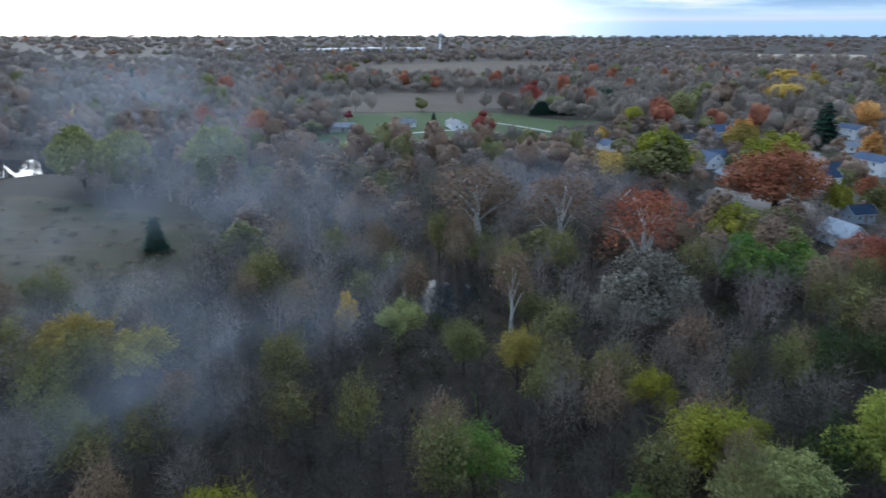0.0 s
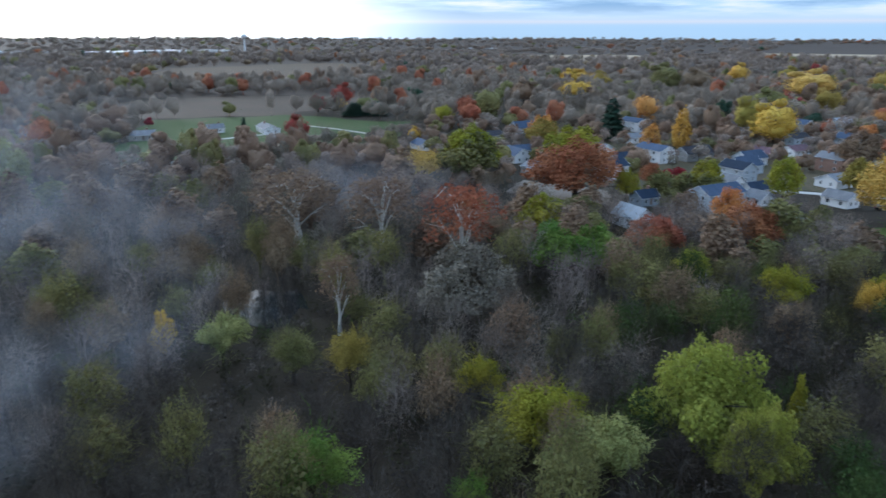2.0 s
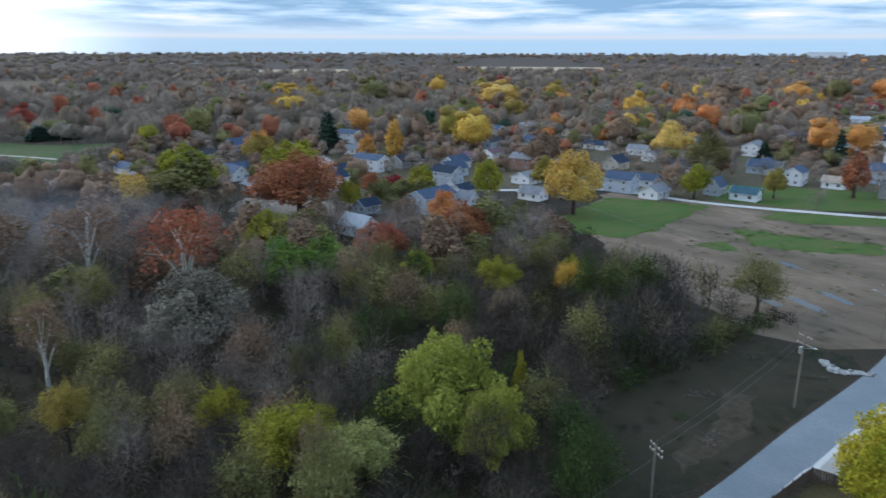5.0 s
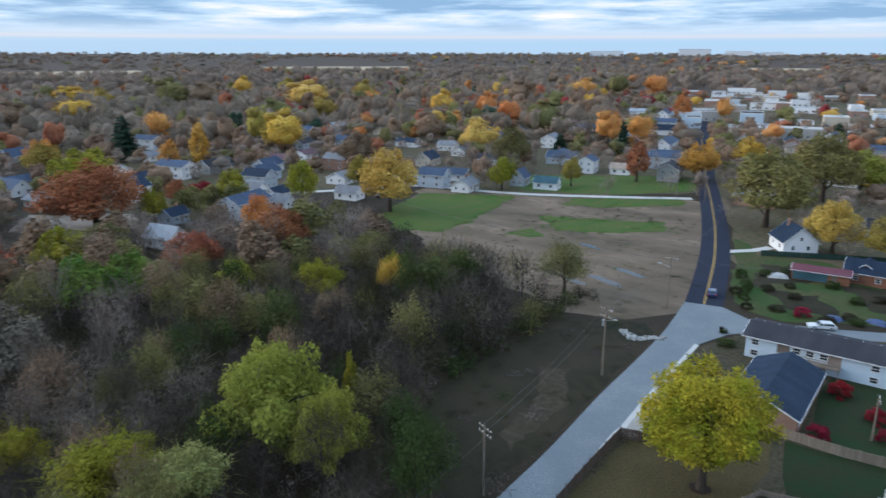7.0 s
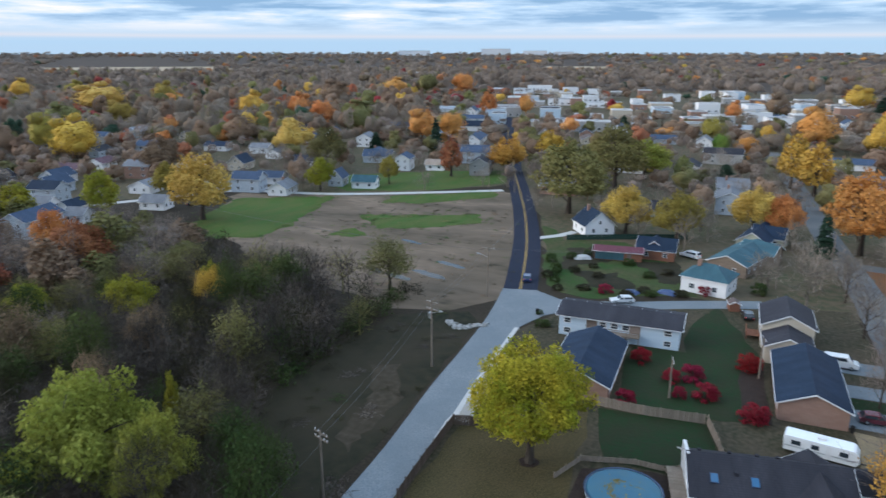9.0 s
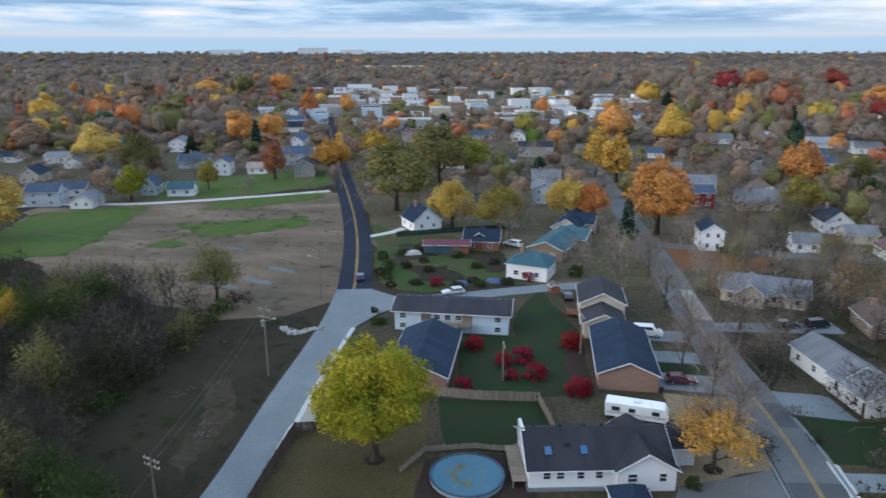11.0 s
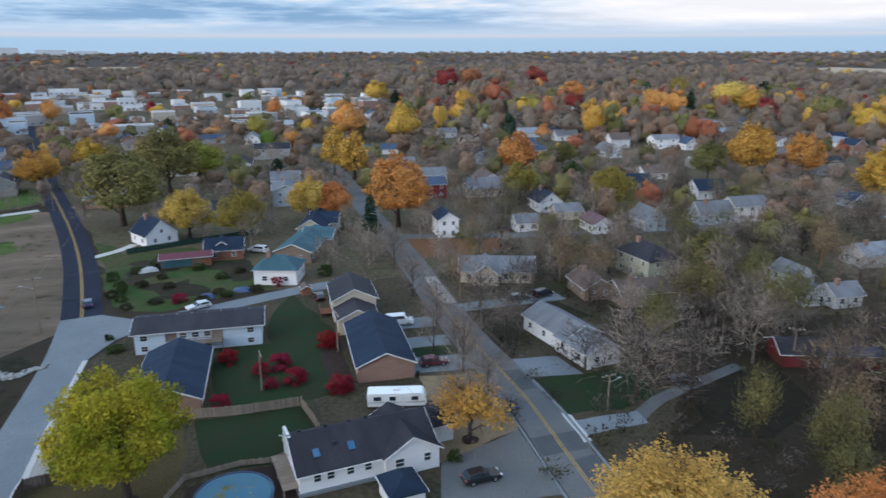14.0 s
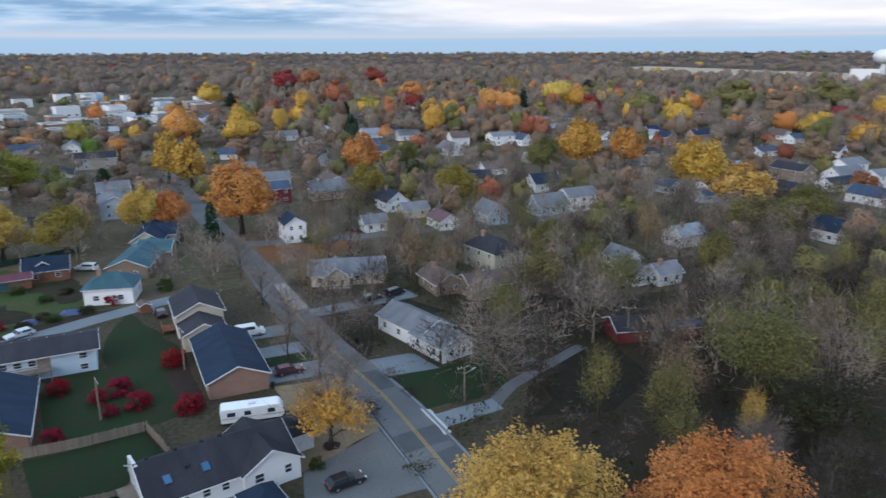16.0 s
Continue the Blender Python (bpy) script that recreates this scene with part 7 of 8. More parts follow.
house(112.7, 288.9, 12, 9.4, 6.6, 2.7, 1.9, "bluegrey", "blue")
house(165.8, 535.4, 102, 12.7, 8.5, 2.7, 1.9, "white", "grey")
tree("sparse_near", "olive", 116.9, 109.2, 11.4, 9.9)
tree("bare_near", "bare", 109.4, 111.1, 11.8, 8.3)
tree("sparse_near", "tan", 103.0, 112.0, 10.2, 8.1)
tree("sparse_near", "olive", 97.5, 113.5, 9.8, 9.3)
tree("broad_mid", "lime", 107.7, 94.8, 9.8, 6.4)
tree("sparse_near", "olive", 88.5, 112.3, 10.6, 8.9)
tree("broad_mid", "lime", 83.8, 117.7, 9.3, 9.0)
tree("sparse_near", "olive", 78.6, 118.4, 8.5, 7.6)
tree("bare_near", "umber", 109.9, 87.9, 9.4, 5.5)
tree("bare_near", "umber", 109.9, 77.6, 10.8, 6.0)
tree("sparse_near", "tan", 57.0, 159.7, 9.6, 10.5)
tree("sparse_near", "olive", 57.0, 148.3, 8.0, 8.5)
tree("crack_willow", "silver", -122.2, 235.1, 19, 21.9, label="broad pale olive willow at a meadow edge")
tree("crack_willow", "silver", -107.3, 233.9, 20, 20.8, label="broad pale olive willow at a meadow edge")
tree("crack_willow", "silver", -77.3, 237.1, 20, 22.1, label="rounded pale olive willow at a meadow edge")
tree("fir", "fir", -68.7, 160.6, 9, 6.7)
tree("sparse", "tan", -21.1, 169.0, 15, 13.3)
tree("sycamore", "tan", 27.3, 157.0, 22, 19.4, bark=BARK_PALE)
tree("sycamore", "tan", 8.9, 172.9, 21, 24.1, bark=BARK_PALE)
tree("sycamore", "tan", 12.0, 113.7, 17, 7.8, bark=BARK_PALE)
tree("sycamore", "rust", 41.3, 138.1, 23, 18.9, bark=BARK_PALE)
tree("broad_near", "pale", 33.2, 107.4, 16.6, 18.5)
tree("broad_mid", "lime", 89.8, -114.6, 6.6, 7.5)
tree("bare_near", "umber", 87.9, -123.6, 8.7, 10.3)
tree("bare_near", "umber", 114.3, -102.6, 10.0, 12.0)
tree("broad_mid", "green", 73.5, 136.1, 7.1, 15.1)
tree("bare_near", "bare", 101.5, -119.7, 9.7, 13.8)
tree("broad_mid", "olive", 106.0, -117.8, 14.0, 7.7)
tree("broad_mid", "green", 67.1, 146.2, 7.8, 14.0)
tree("broad_mid", "olive", 133.3, -93.0, 10.7, 12.6)
tree("broad_mid", "rust", 90.3, 142.1, 8.4, 16.3)
tree("bare_near", "bare", 119.4, -120.8, 10.7, 14.7)
tree("broad_mid", "rust", 109.7, 133.8, 12.1, 16.7)
tree("broad_mid", "lime", 72.0, 166.0, 9.7, 14.4)
tree("broad_mid", "orange", 114.8, 148.2, 14.6, 10.8)
tree("fir", "fir", 191.9, -24.3, 11.9, 6.1)
tree("broad_mid", "olive", 86.5, 174.1, 6.8, 13.0)
tree("broad_mid", "ochre", 195.5, 10.8, 13.6, 14.6)
tree("broad_mid", "olive", 125.6, -153.7, 11.8, 20.9)
tree("broad_mid", "amber", 199.1, 25.1, 14.5, 14.4)
tree("broad_mid", "orange", 209.7, -15.7, 13.0, 12.1)
tree("broad_mid", "amber", 211.5, -8.4, 12.6, 14.5)
tree("broad_mid", "rust", 96.3, 197.8, 17.6, 31.4)
tree("broad_mid", "olive", 130.4, -178.7, 11.8, 16.8)
tree("broad_mid", "amber", 167.3, 148.5, 20.0, 21.3)
tree("broad_mid", "lime", 111.6, 193.8, 11.6, 8.5)
tree("broad_mid", "khaki", 219.1, 46.0, 20.8, 25.6)
tree("broad_mid", "ochre", 201.8, -103.3, 14.7, 15.5)
tree("broad", "lime", 156.2, 177.3, 16.4, 11.6)
tree("broad", "amber", 153.9, -180.2, 13.8, 21.4)
tree("broad", "rust", 203.2, -124.3, 5.6, 7.9)
tree("broad", "ivy", 133.9, -198.3, 5.7, 5.9)
tree("broad", "ochre", 227.3, -81.3, 12.5, 13.7)
tree("broad", "lime", 142.2, 196.2, 12.5, 12.0)
tree("bare_plain", "bare", 192.7, -154.8, 10.9, 14.0)
tree("broad", "olive", 72.6, 236.3, 15.6, 28.5)
tree("broad", "rust", 131.1, 211.8, 8.6, 9.4)
tree("broad", "red", 139.5, 210.6, 6.2, 12.0)
tree("broad", "lime", 221.0, 139.6, 12.8, 12.3)
tree("broad", "ochre", 190.4, 182.8, 13.1, 12.4)
tree("broad", "gold", 184.9, -192.0, 19.8, 21.4)
tree("broad", "ivy", 245.2, -109.0, 9.7, 10.1)
tree("broad", "ochre", 244.1, 122.6, 12.0, 9.3)
tree("broad_mid", "khaki", 270.2, 39.6, 25.0, 24.8)
tree("upright", "gold", 280.5, -29.8, 21.0, 12.8)
tree("bare_plain", "bare", 209.0, -192.4, 17.1, 16.1)
tree("broad", "rust", 155.3, -241.9, 7.8, 10.8)
tree("upright", "rust", 269.1, 106.3, 17.6, 9.8)
tree("broad", "orange", 273.5, -95.6, 18.9, 17.9)
tree("broad", "lime", 126.1, 264.3, 13.2, 24.8)
tree("broad_mid", "willow", 291.9, 31.0, 14.4, 22.1)
tree("upright", "gold", 293.3, -22.8, 21.9, 11.6)
tree("broad_mid", "olive", 243.7, -165.3, 17.2, 15.2)
tree("broad", "silver", 294.2, 16.3, 10.6, 8.3)
tree("broad", "gold", 287.7, 87.5, 12.8, 17.5)
tree("bare_plain", "bare", 293.7, -65.8, 9.0, 14.1)
tree("bare_plain", "bare", 290.6, -78.8, 21.4, 31.2)
tree("bare_plain", "bare", 175.9, 249.5, 10.6, 17.2)
tree("broad_mid", "olive", 260.4, 160.6, 20.1, 17.2)
tree("broad", "gold", 247.2, -186.8, 23.1, 21.8)
tree("broad_mid", "tan", 222.7, 216.1, 17.9, 17.5)
tree("broad_mid", "olive", 286.7, -121.9, 10.6, 14.6)
tree("broad", "orange", 236.8, -203.1, 19.6, 16.1)
tree("upright", "gold", 176.7, 265.1, 23.0, 9.0)
tree("upright", "orange", 170.0, 276.9, 15.1, 9.2)
tree("broad", "ochre", 128.6, 301.6, 12.6, 18.7)
tree("broad", "gold", 320.7, 77.2, 13.0, 15.5)
tree("broad_small", "tan", 198.9, -274.4, 14.6, 19.1)
tree("broad_small", "amber", 297.0, 202.0, 16.3, 21.8)
tree("broad_small", "gold", 233.9, 277.1, 19.8, 25.4)
tree("broad_small", "green", 365.1, 4.1, 12.8, 10.2)
tree("fir", "fir", 174.0, 321.4, 21.6, 14.9)
tree("bare_plain", "bare", 358.4, -79.4, 18.5, 20.6)
tree("broad_small", "orange", 367.3, -7.6, 9.7, 12.4)
tree("fir", "fir", 342.5, 143.9, 17.0, 7.6)
tree("broad_small", "ochre", 243.6, 308.3, 23.5, 18.4)
tree("broad_small", "gold", 388.9, -69.3, 23.3, 21.4)
tree("broad_small", "orange", 369.4, 145.5, 18.6, 18.5)
tree("broad_small", "orange", 367.2, 162.7, 17.8, 20.6)
tree("broad_small", "tan", 317.9, 249.5, 15.8, 22.7)
tree("bare_plain", "bare", 261.1, -308.5, 22.6, 30.2)
tree("broad_small", "rust", 119.8, 386.6, 14.5, 16.4)
tree("broad_small", "orange", 408.4, -40.9, 25.0, 23.0)
tree("broad_small", "gold", 372.7, -175.4, 25.0, 17.7)
tree("bare_plain", "bare", 293.9, 296.5, 16.3, 19.5)
tree("bare_plain", "bare", 385.5, -161.6, 19.4, 27.4)
tree("broad_small", "gold", 228.3, -352.1, 12.9, 23.5)
tree("broad_small", "olive", 134.4, 398.9, 18.2, 23.9)
tree("broad_small", "ochre", 428.0, 10.1, 13.0, 16.8)
tree("bare_plain", "bare", 383.3, 196.5, 16.3, 24.1)
tree("bare_plain", "bare", 322.5, 286.1, 16.8, 20.1)
tree("broad_small", "orange", 223.7, 373.9, 18.0, 18.3)
tree("broad_small", "maroon", 357.7, 252.1, 9.5, 11.4)
tree("bare_plain", "bare", 312.3, -324.5, 20.2, 25.2)
tree("broad_small", "gold", 272.0, -371.3, 14.5, 21.5)
tree("broad_small", "orange", 377.5, 277.5, 11.3, 17.5)
tree("broad_small", "gold", 341.7, -334.9, 21.5, 22.3)
tree("broad_small", "orange", 415.0, 257.5, 17.9, 20.0)
tree("broad_small", "gold", 475.1, -124.0, 15.3, 20.6)
tree("fir", "fir", 486.7, -160.2, 17.6, 12.5)
tree("broad_small", "olive", 449.2, 250.8, 15.2, 33.6)
tree("bare_plain", "bare", 513.0, 45.1, 15.5, 24.0)
tree("bare_plain", "bare", 400.0, 332.7, 20.2, 29.1)
tree("broad_small", "tan", 500.2, -155.0, 13.4, 24.4)
tree("broad_small", "olive", 336.6, 406.9, 15.7, 29.6)
tree("broad_small", "gold", 477.1, -237.3, 13.8, 20.8)
tree("broad_small", "ochre", 447.0, -296.4, 12.4, 17.0)
tree("broad_small", "tan", 196.7, 500.1, 17.7, 26.1)
tree("broad_small", "ochre", 369.9, 390.9, 14.8, 22.5)
tree("broad_small", "orange", 460.4, -279.9, 20.7, 25.1)
tree("fir", "fir", 456.1, -289.8, 24.0, 11.4)
tree("broad_small", "ochre", 508.5, -190.1, 17.0, 17.1)
tree("broad_small", "gold", 433.0, 329.2, 21.0, 24.3)
tree("broad_small", "olive", 408.7, -360.7, 18.9, 30.5)
tree("broad_small", "orange", 456.2, 303.5, 21.0, 22.4)
tree("broad_small", "orange", 510.5, -202.3, 14.9, 19.4)
tree("upright", "orange", 522.1, 175.3, 23.2, 14.4)
tree("broad_small", "orange", 483.7, -278.5, 19.6, 26.0)
tree("broad_small", "orange", 561.7, 0.2, 16.8, 14.6)
tree("broad_small", "tan", 351.4, -440.7, 19.7, 31.5)
tree("broad_small", "gold", 531.0, -190.3, 13.3, 20.0)
tree("broad_small", "orange", 546.6, 151.7, 18.9, 15.9)
tree("broad_small", "gold", 554.1, -148.1, 22.3, 21.4)
tree("broad_small", "gold", 249.5, 524.5, 14.7, 37.8)
tree("bare_plain", "bare", 328.3, -482.1, 21.7, 32.5)
tree("broad_small", "tan", 588.0, -29.9, 20.0, 23.0)
tree("broad_small", "maroon", 466.2, -360.8, 15.8, 17.6)
tree("broad_small", "gold", 316.9, -502.5, 15.6, 24.4)
tree("bare_plain", "bare", 194.5, 562.9, 17.0, 28.9)
tree("broad_small", "maroon", 546.8, -238.5, 14.5, 25.0)
tree("broad_small", "gold", 497.5, -369.9, 18.7, 24.3)
tree("broad_small", "olive", 417.7, -462.7, 24.6, 46.3)
tree("broad_small", "amber", 523.6, -367.7, 22.6, 41.6)
tree("broad_small", "amber", 432.5, 477.3, 22.9, 48.0)
tree("fir", "fir", 642.6, -107.3, 16.6, 14.8)
tree("broad_small", "rust", 626.1, -197.4, 23.3, 31.7)
tree("broad_small", "tan", 574.1, 342.0, 22.4, 37.3)
tree("broad_small", "olive", 387.1, -544.9, 24.0, 49.7)
tree("broad_small", "tan", 380.5, 555.0, 22.2, 31.3)
tree("broad_small", "olive", 360.5, 574.2, 24.9, 37.8)
tree("broad_small", "ochre", 501.4, 476.3, 21.7, 25.8)
tree("broad_small", "gold", 687.6, -96.0, 20.2, 29.1)
tree("broad_small", "ochre", 322.9, 623.2, 17.8, 22.9)
tree("broad_small", "orange", 667.1, -291.9, 19.1, 28.4)
tree("bare_plain", "bare", 379.6, 665.6, 24.5, 39.2)
tree("broad_small", "orange", 702.0, 343.3, 21.1, 36.3)
tree("broad_small", "gold", 341.1, 718.7, 15.5, 51.7)
tree("broad_small", "ochre", 680.5, -416.7, 21.5, 29.7)
tree("broad_small", "ochre", 529.4, 618.4, 19.8, 25.8)
tree("broad_small", "olive", 751.6, 327.8, 23.2, 33.5)
tree("broad_small", "orange", 783.3, 293.3, 23.2, 35.0)
tree("broad_small", "gold", 507.7, 666.9, 24.2, 26.4)
tree("fir", "fir", 675.4, -517.1, 19.0, 27.5)
tree("broad_small", "maroon", 888.2, -215.4, 25.0, 42.4)
tree("broad_small", "rust", 937.5, -258.5, 25.0, 40.6)
tree("broad_small", "maroon", 1024.8, -384.7, 25.0, 40.6)
tree("broad", "lime", 67.5, 157.2, 12, 12.8)
tree("broad", "green", 60.2, 132.4, 12, 12.9)
tree("broad", "green", 68.0, 130.0, 11, 12.1)
tree("broad_mid", "lime", 74.9, 239.0, 18.6, 21.6)
tree("sparse", "amber", 54.7, 232.7, 13.3, 16.1)
tree("broad_small", "lime", 104.3, 389.1, 11.5, 14.2)
tree("broad_small", "rust", 127.5, 417.8, 14, 16.6)
tree("broad_small", "gold", 322.2, 690.1, 16.6, 21.8)
tree("broad_small", "gold", 344.2, 712.1, 15.6, 19.5)
tree("broad", "orange", 131.4, 309.8, 13, 15.4)
tree("broad_small", "maroon", 19.5, 347.1, 14, 15.5)
tree("upright", "red", 44.0, 496.8, 13, 11.8)
tree("broad_small", "maroon", 62.6, 512.6, 16.7, 19.4)
tree("broad_small", "gold", 60.4, 501.1, 8.3, 10.3)
tree("fir", "fir", -5.4, 411.3, 7, 4.3)
tree("fir", "fir", 64.9, 467.3, 9, 18.5)
tree("fir", "fir", 79.3, 464.9, 10, 14.7)
tree("broad_small", "red", -57.6, 432.3, 6, 6.2)
tree("broad_small", "red", -43.6, 362.5, 6, 6.4)
tree("broad_small", "rust", -126.4, 374.8, 14, 14.9)
tree("broad_small", "rust", -86.5, 329.6, 15.9, 18.4)
tree("sparse", "tan", -52.7, 242.7, 15, 17.7)
tree("broad_small", "amber", -205.7, 399.3, 13, 12.7)
tree("broad_small", "gold", 75.5, 336.3, 9, 8.1)
tree("broad", "gold", -16.3, 110.3, 9, 4.8)
tree("wood_crown", "silver", -7.2, 105.1, 11.0, 8.0)
tree("sparse_near", "olive", 3.1, 97.5, 11, 7.5)
tree("wood_crown", "ochre", 10.9, 92.8, 12.0, 6.5)
tree("wood_crown", "green", 3.5, 65.6, 13.0, 9.2)
tree("wood_crown", "lime", 29.8, 69.3, 13.0, 11.5)
tree("wood_crown", "lime", 27.1, 81.2, 11.0, 6.6)
tree("sparse_near", "olive", 41.4, 86.4, 12, 5.4)
tree("wood_crown", "silver", 35.3, 63.1, 11, 8.0)
tree("wood_crown", "lime", -21.2, 56.8, 10, 8.8)
tree("wood_crown", "green", 18.4, 58.4, 9, 5.1)
tree("bare_near", "pale", -36.4, 100.4, 10, 7.0)
tree("bare_near", "pale", -34.3, 112.1, 11, 8.7)
tree("willow", "willow", 50.1, 63.7, 17, 16.2)
tree("willow", "willow", 50.7, 56.2, 13, 10.0)
tree("wood_crown", "silver", 36.0, 60.5, 11, 7.7)
tree("wood_crown", "lime", 33.3, 70.5, 11, 9.2)
tree("broad", "lime", 64.2, 65.1, 10, 2.5)
tree("wood_crown", "gold", 102.3, 90.4, 12.0, 6.7)
tree("wood_crown", "lime", 90.0, 98.1, 13.0, 9.8)
tree("sparse", "olive", 109.3, 105.3, 13, 12.0)
tree("sparse", "olive", 85.6, 120.6, 12, 8.6)
tree("sparse_near", "olive", 129.8, 65.5, 14, 11.5)
tree("broad_mid", "orange", 199.5, -33.4, 22.9, 21.3, label="large bright orange maple over a street corner")
tree("bare_near", "bare", 86.2, -50.4, 17, 16.3)
tree("bare_near", "bare", 99.3, -26.7, 15, 7.9)
tree("bare_near", "bare", 109.2, -24.1, 13, 6.7)
tree("amber_near", "amber", 47.8, -32.6, 17, 16.9)
tree("amber_near", "orange", 40.7, -49.6, 16, 16.0)
tree("sparse_near", "olive", 64.5, -83.4, 19, 15.6)
tree("sparse_near", "brush", 50.8, -79.0, 13, 13.6)
tree("bare_near", "bare", 57.9, -89.0, 20, 15.0)
tree("sparse", "amber", 56.5, -72.9, 9, 4.5)
tree("sparse", "olive", 111.9, -76.5, 15, 11.3)
tree("sparse", "olive", 104.9, -90.5, 15, 12.4)
tree("round_near", "sunny", 76.4, 19.4, 16.9, 15.0, label="rounded yellow maple above leaf-strewn grass")
half_bare_tree(80.1, -22.6)
more_houses()
tree("wood_crown", "ochre", -43.5, 92.0, 13.0, 11.5, label="ochre autumn tree above dark woods")
tree("wood_crown", "ochre", -52.5, 92.0, 13.5, 12.5, label="ochre autumn tree above dark woods")

# ---- woods and scattered town trees: clear of roads, lawns, houses and single trees ----
def clear(x, y, gap, strict=True):
    for px, py, pr in PLACED:
        if (x - px) ** 2 + (y - py) ** 2 < (pr + gap) ** 2:
            return False
    return not (strict and any(inside(x, y, o) for o in OPEN))


def azimuth(x, y):
    return math.degrees(math.atan2(-x, y))


def scatter(r, n, r0, r1, a0, a1, gap, test=None):
    """Up to n spots in a sector, evenly by area, none nearer than gap to another."""
    spots, cells = [], {}
    for _ in range(n * 6):
        if len(spots) >= n:
            break
        d, a = math.sqrt(r.uniform(r0 * r0, r1 * r1)), math.radians(r.uniform(a0, a1))
        x, y = -d * math.sin(a), d * math.cos(a)
        c = (int(x // gap), int(y // gap))
        if any((x - u) ** 2 + (y - w) ** 2 < gap * gap for i in (-1, 0, 1) for j in (-1, 0, 1) for u, w in cells.get((c[0] + i, c[1] + j), ())):
            continue
        if test and not test(x, y):
            continue
        cells.setdefault(c, []).append((x, y))
        spots.append((x, y))
    return spots


def build_woods():
    r = random.Random(11)
    # the near wood, tree by tree, with low scrub between, then its depth as one mass
    heaps = {}
    thin = [(-14, 78), (13, 78), (10, 119), (-9, 119)]  # a gap through which the swamp shows
    wood = scatter(r, 260, 46, 152, -56, 40, 4.6, lambda x, y: clear(x, y, 0.6) and not inside(x, y, thin) and not (x > 75 and y < 58))
    wood += scatter(r, 56, 58, 190, -150, -112, 6.5, lambda x, y: clear(x, y, 1.5) and not (y > -56 and x < 110))
    for n, (x, y) in enumerate(sorted(wood, key=lambda p: p[0] ** 2 + p[1] ** 2)):
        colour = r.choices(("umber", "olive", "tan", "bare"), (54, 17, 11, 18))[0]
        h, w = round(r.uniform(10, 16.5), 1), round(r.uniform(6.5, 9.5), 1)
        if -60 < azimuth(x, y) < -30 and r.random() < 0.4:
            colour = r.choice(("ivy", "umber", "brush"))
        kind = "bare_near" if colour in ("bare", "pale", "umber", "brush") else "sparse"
        # past 100 m lighter twigs stand in for haze north-west, darker ones elsewhere
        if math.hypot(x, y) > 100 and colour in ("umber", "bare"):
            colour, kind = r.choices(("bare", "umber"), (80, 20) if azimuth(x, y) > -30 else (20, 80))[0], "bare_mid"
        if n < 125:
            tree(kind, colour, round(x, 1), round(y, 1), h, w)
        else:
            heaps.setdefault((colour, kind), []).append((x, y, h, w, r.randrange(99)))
    pick = lambda kinds, wts: r.choices(kinds, wts)[0]
    for x, y in scatter(r, 64, 92, 158, -62, -38, 4.8, lambda x, y: clear(x, y, 0.3)):
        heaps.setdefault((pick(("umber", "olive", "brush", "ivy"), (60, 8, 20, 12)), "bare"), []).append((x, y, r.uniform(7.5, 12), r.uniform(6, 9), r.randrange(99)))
    edge = [(100, 112), (128, 118), (150, 134), (146, 150), (156, 180), (140, 205), (118, 196), (98, 150)]
    for x, y in scatter(r, 60, 140, 250, -50, -28, 6.0, lambda x, y: inside(x, y, edge) and clear(x, y, 0.6)):
        c = pick(("bare", "tan", "olive", "umber"), (40, 15, 30, 15))
        heaps.setdefault((c, "bare_mid" if c in ("bare", "umber") else "upright"), []).append((x, y, r.uniform(7, 12), r.uniform(7, 10), r.randrange(99)))
    for k in range(60):
        x, y = 82 + 50 * k / 60 + r.gauss(0, 1.2), 62 + r.gauss(0, 1.5)
        heaps.setdefault((pick(("ivy", "brush"), (50, 50)), "scrub"), []).append((x, y, r.uniform(2, 4), r.uniform(3.5, 5.5), r.randrange(99)))
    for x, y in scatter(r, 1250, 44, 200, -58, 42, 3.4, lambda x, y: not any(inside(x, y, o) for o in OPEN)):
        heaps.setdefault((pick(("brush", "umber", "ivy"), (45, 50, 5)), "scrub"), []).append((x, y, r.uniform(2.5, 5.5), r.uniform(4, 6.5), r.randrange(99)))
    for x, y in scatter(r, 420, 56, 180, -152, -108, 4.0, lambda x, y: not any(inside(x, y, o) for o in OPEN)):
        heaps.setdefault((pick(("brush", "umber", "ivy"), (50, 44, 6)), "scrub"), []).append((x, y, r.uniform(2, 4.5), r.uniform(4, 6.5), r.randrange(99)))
    for x, y in scatter(r, 1250, 150, 430, -46, 44, 7.6, lambda x, y: clear(x, y, 0.5) and not (x > 120 and y < 230) and not (-16 < x < 13 and y < 178) and not (azimuth(x, y) > 28 and 195 < math.hypot(x, y) < 330)):
        c = pick(("bare", "tan", "pale", "olive"), (58, 24, 10, 8))
        low = azimuth(x, y) < -12 and math.hypot(x, y) > 185
        heaps.setdefault((c, ("bare_mid" if math.hypot(x, y) < 240 else "bare_plain") if c in ("bare", "pale") else "upright" if math.hypot(x, y) < 240 else "broad_far"), []).append((x, y, r.uniform(6, 10.5) if low else r.uniform(9, 18), r.uniform(7, 10) if low else r.uniform(8, 13), r.randrange(99)))
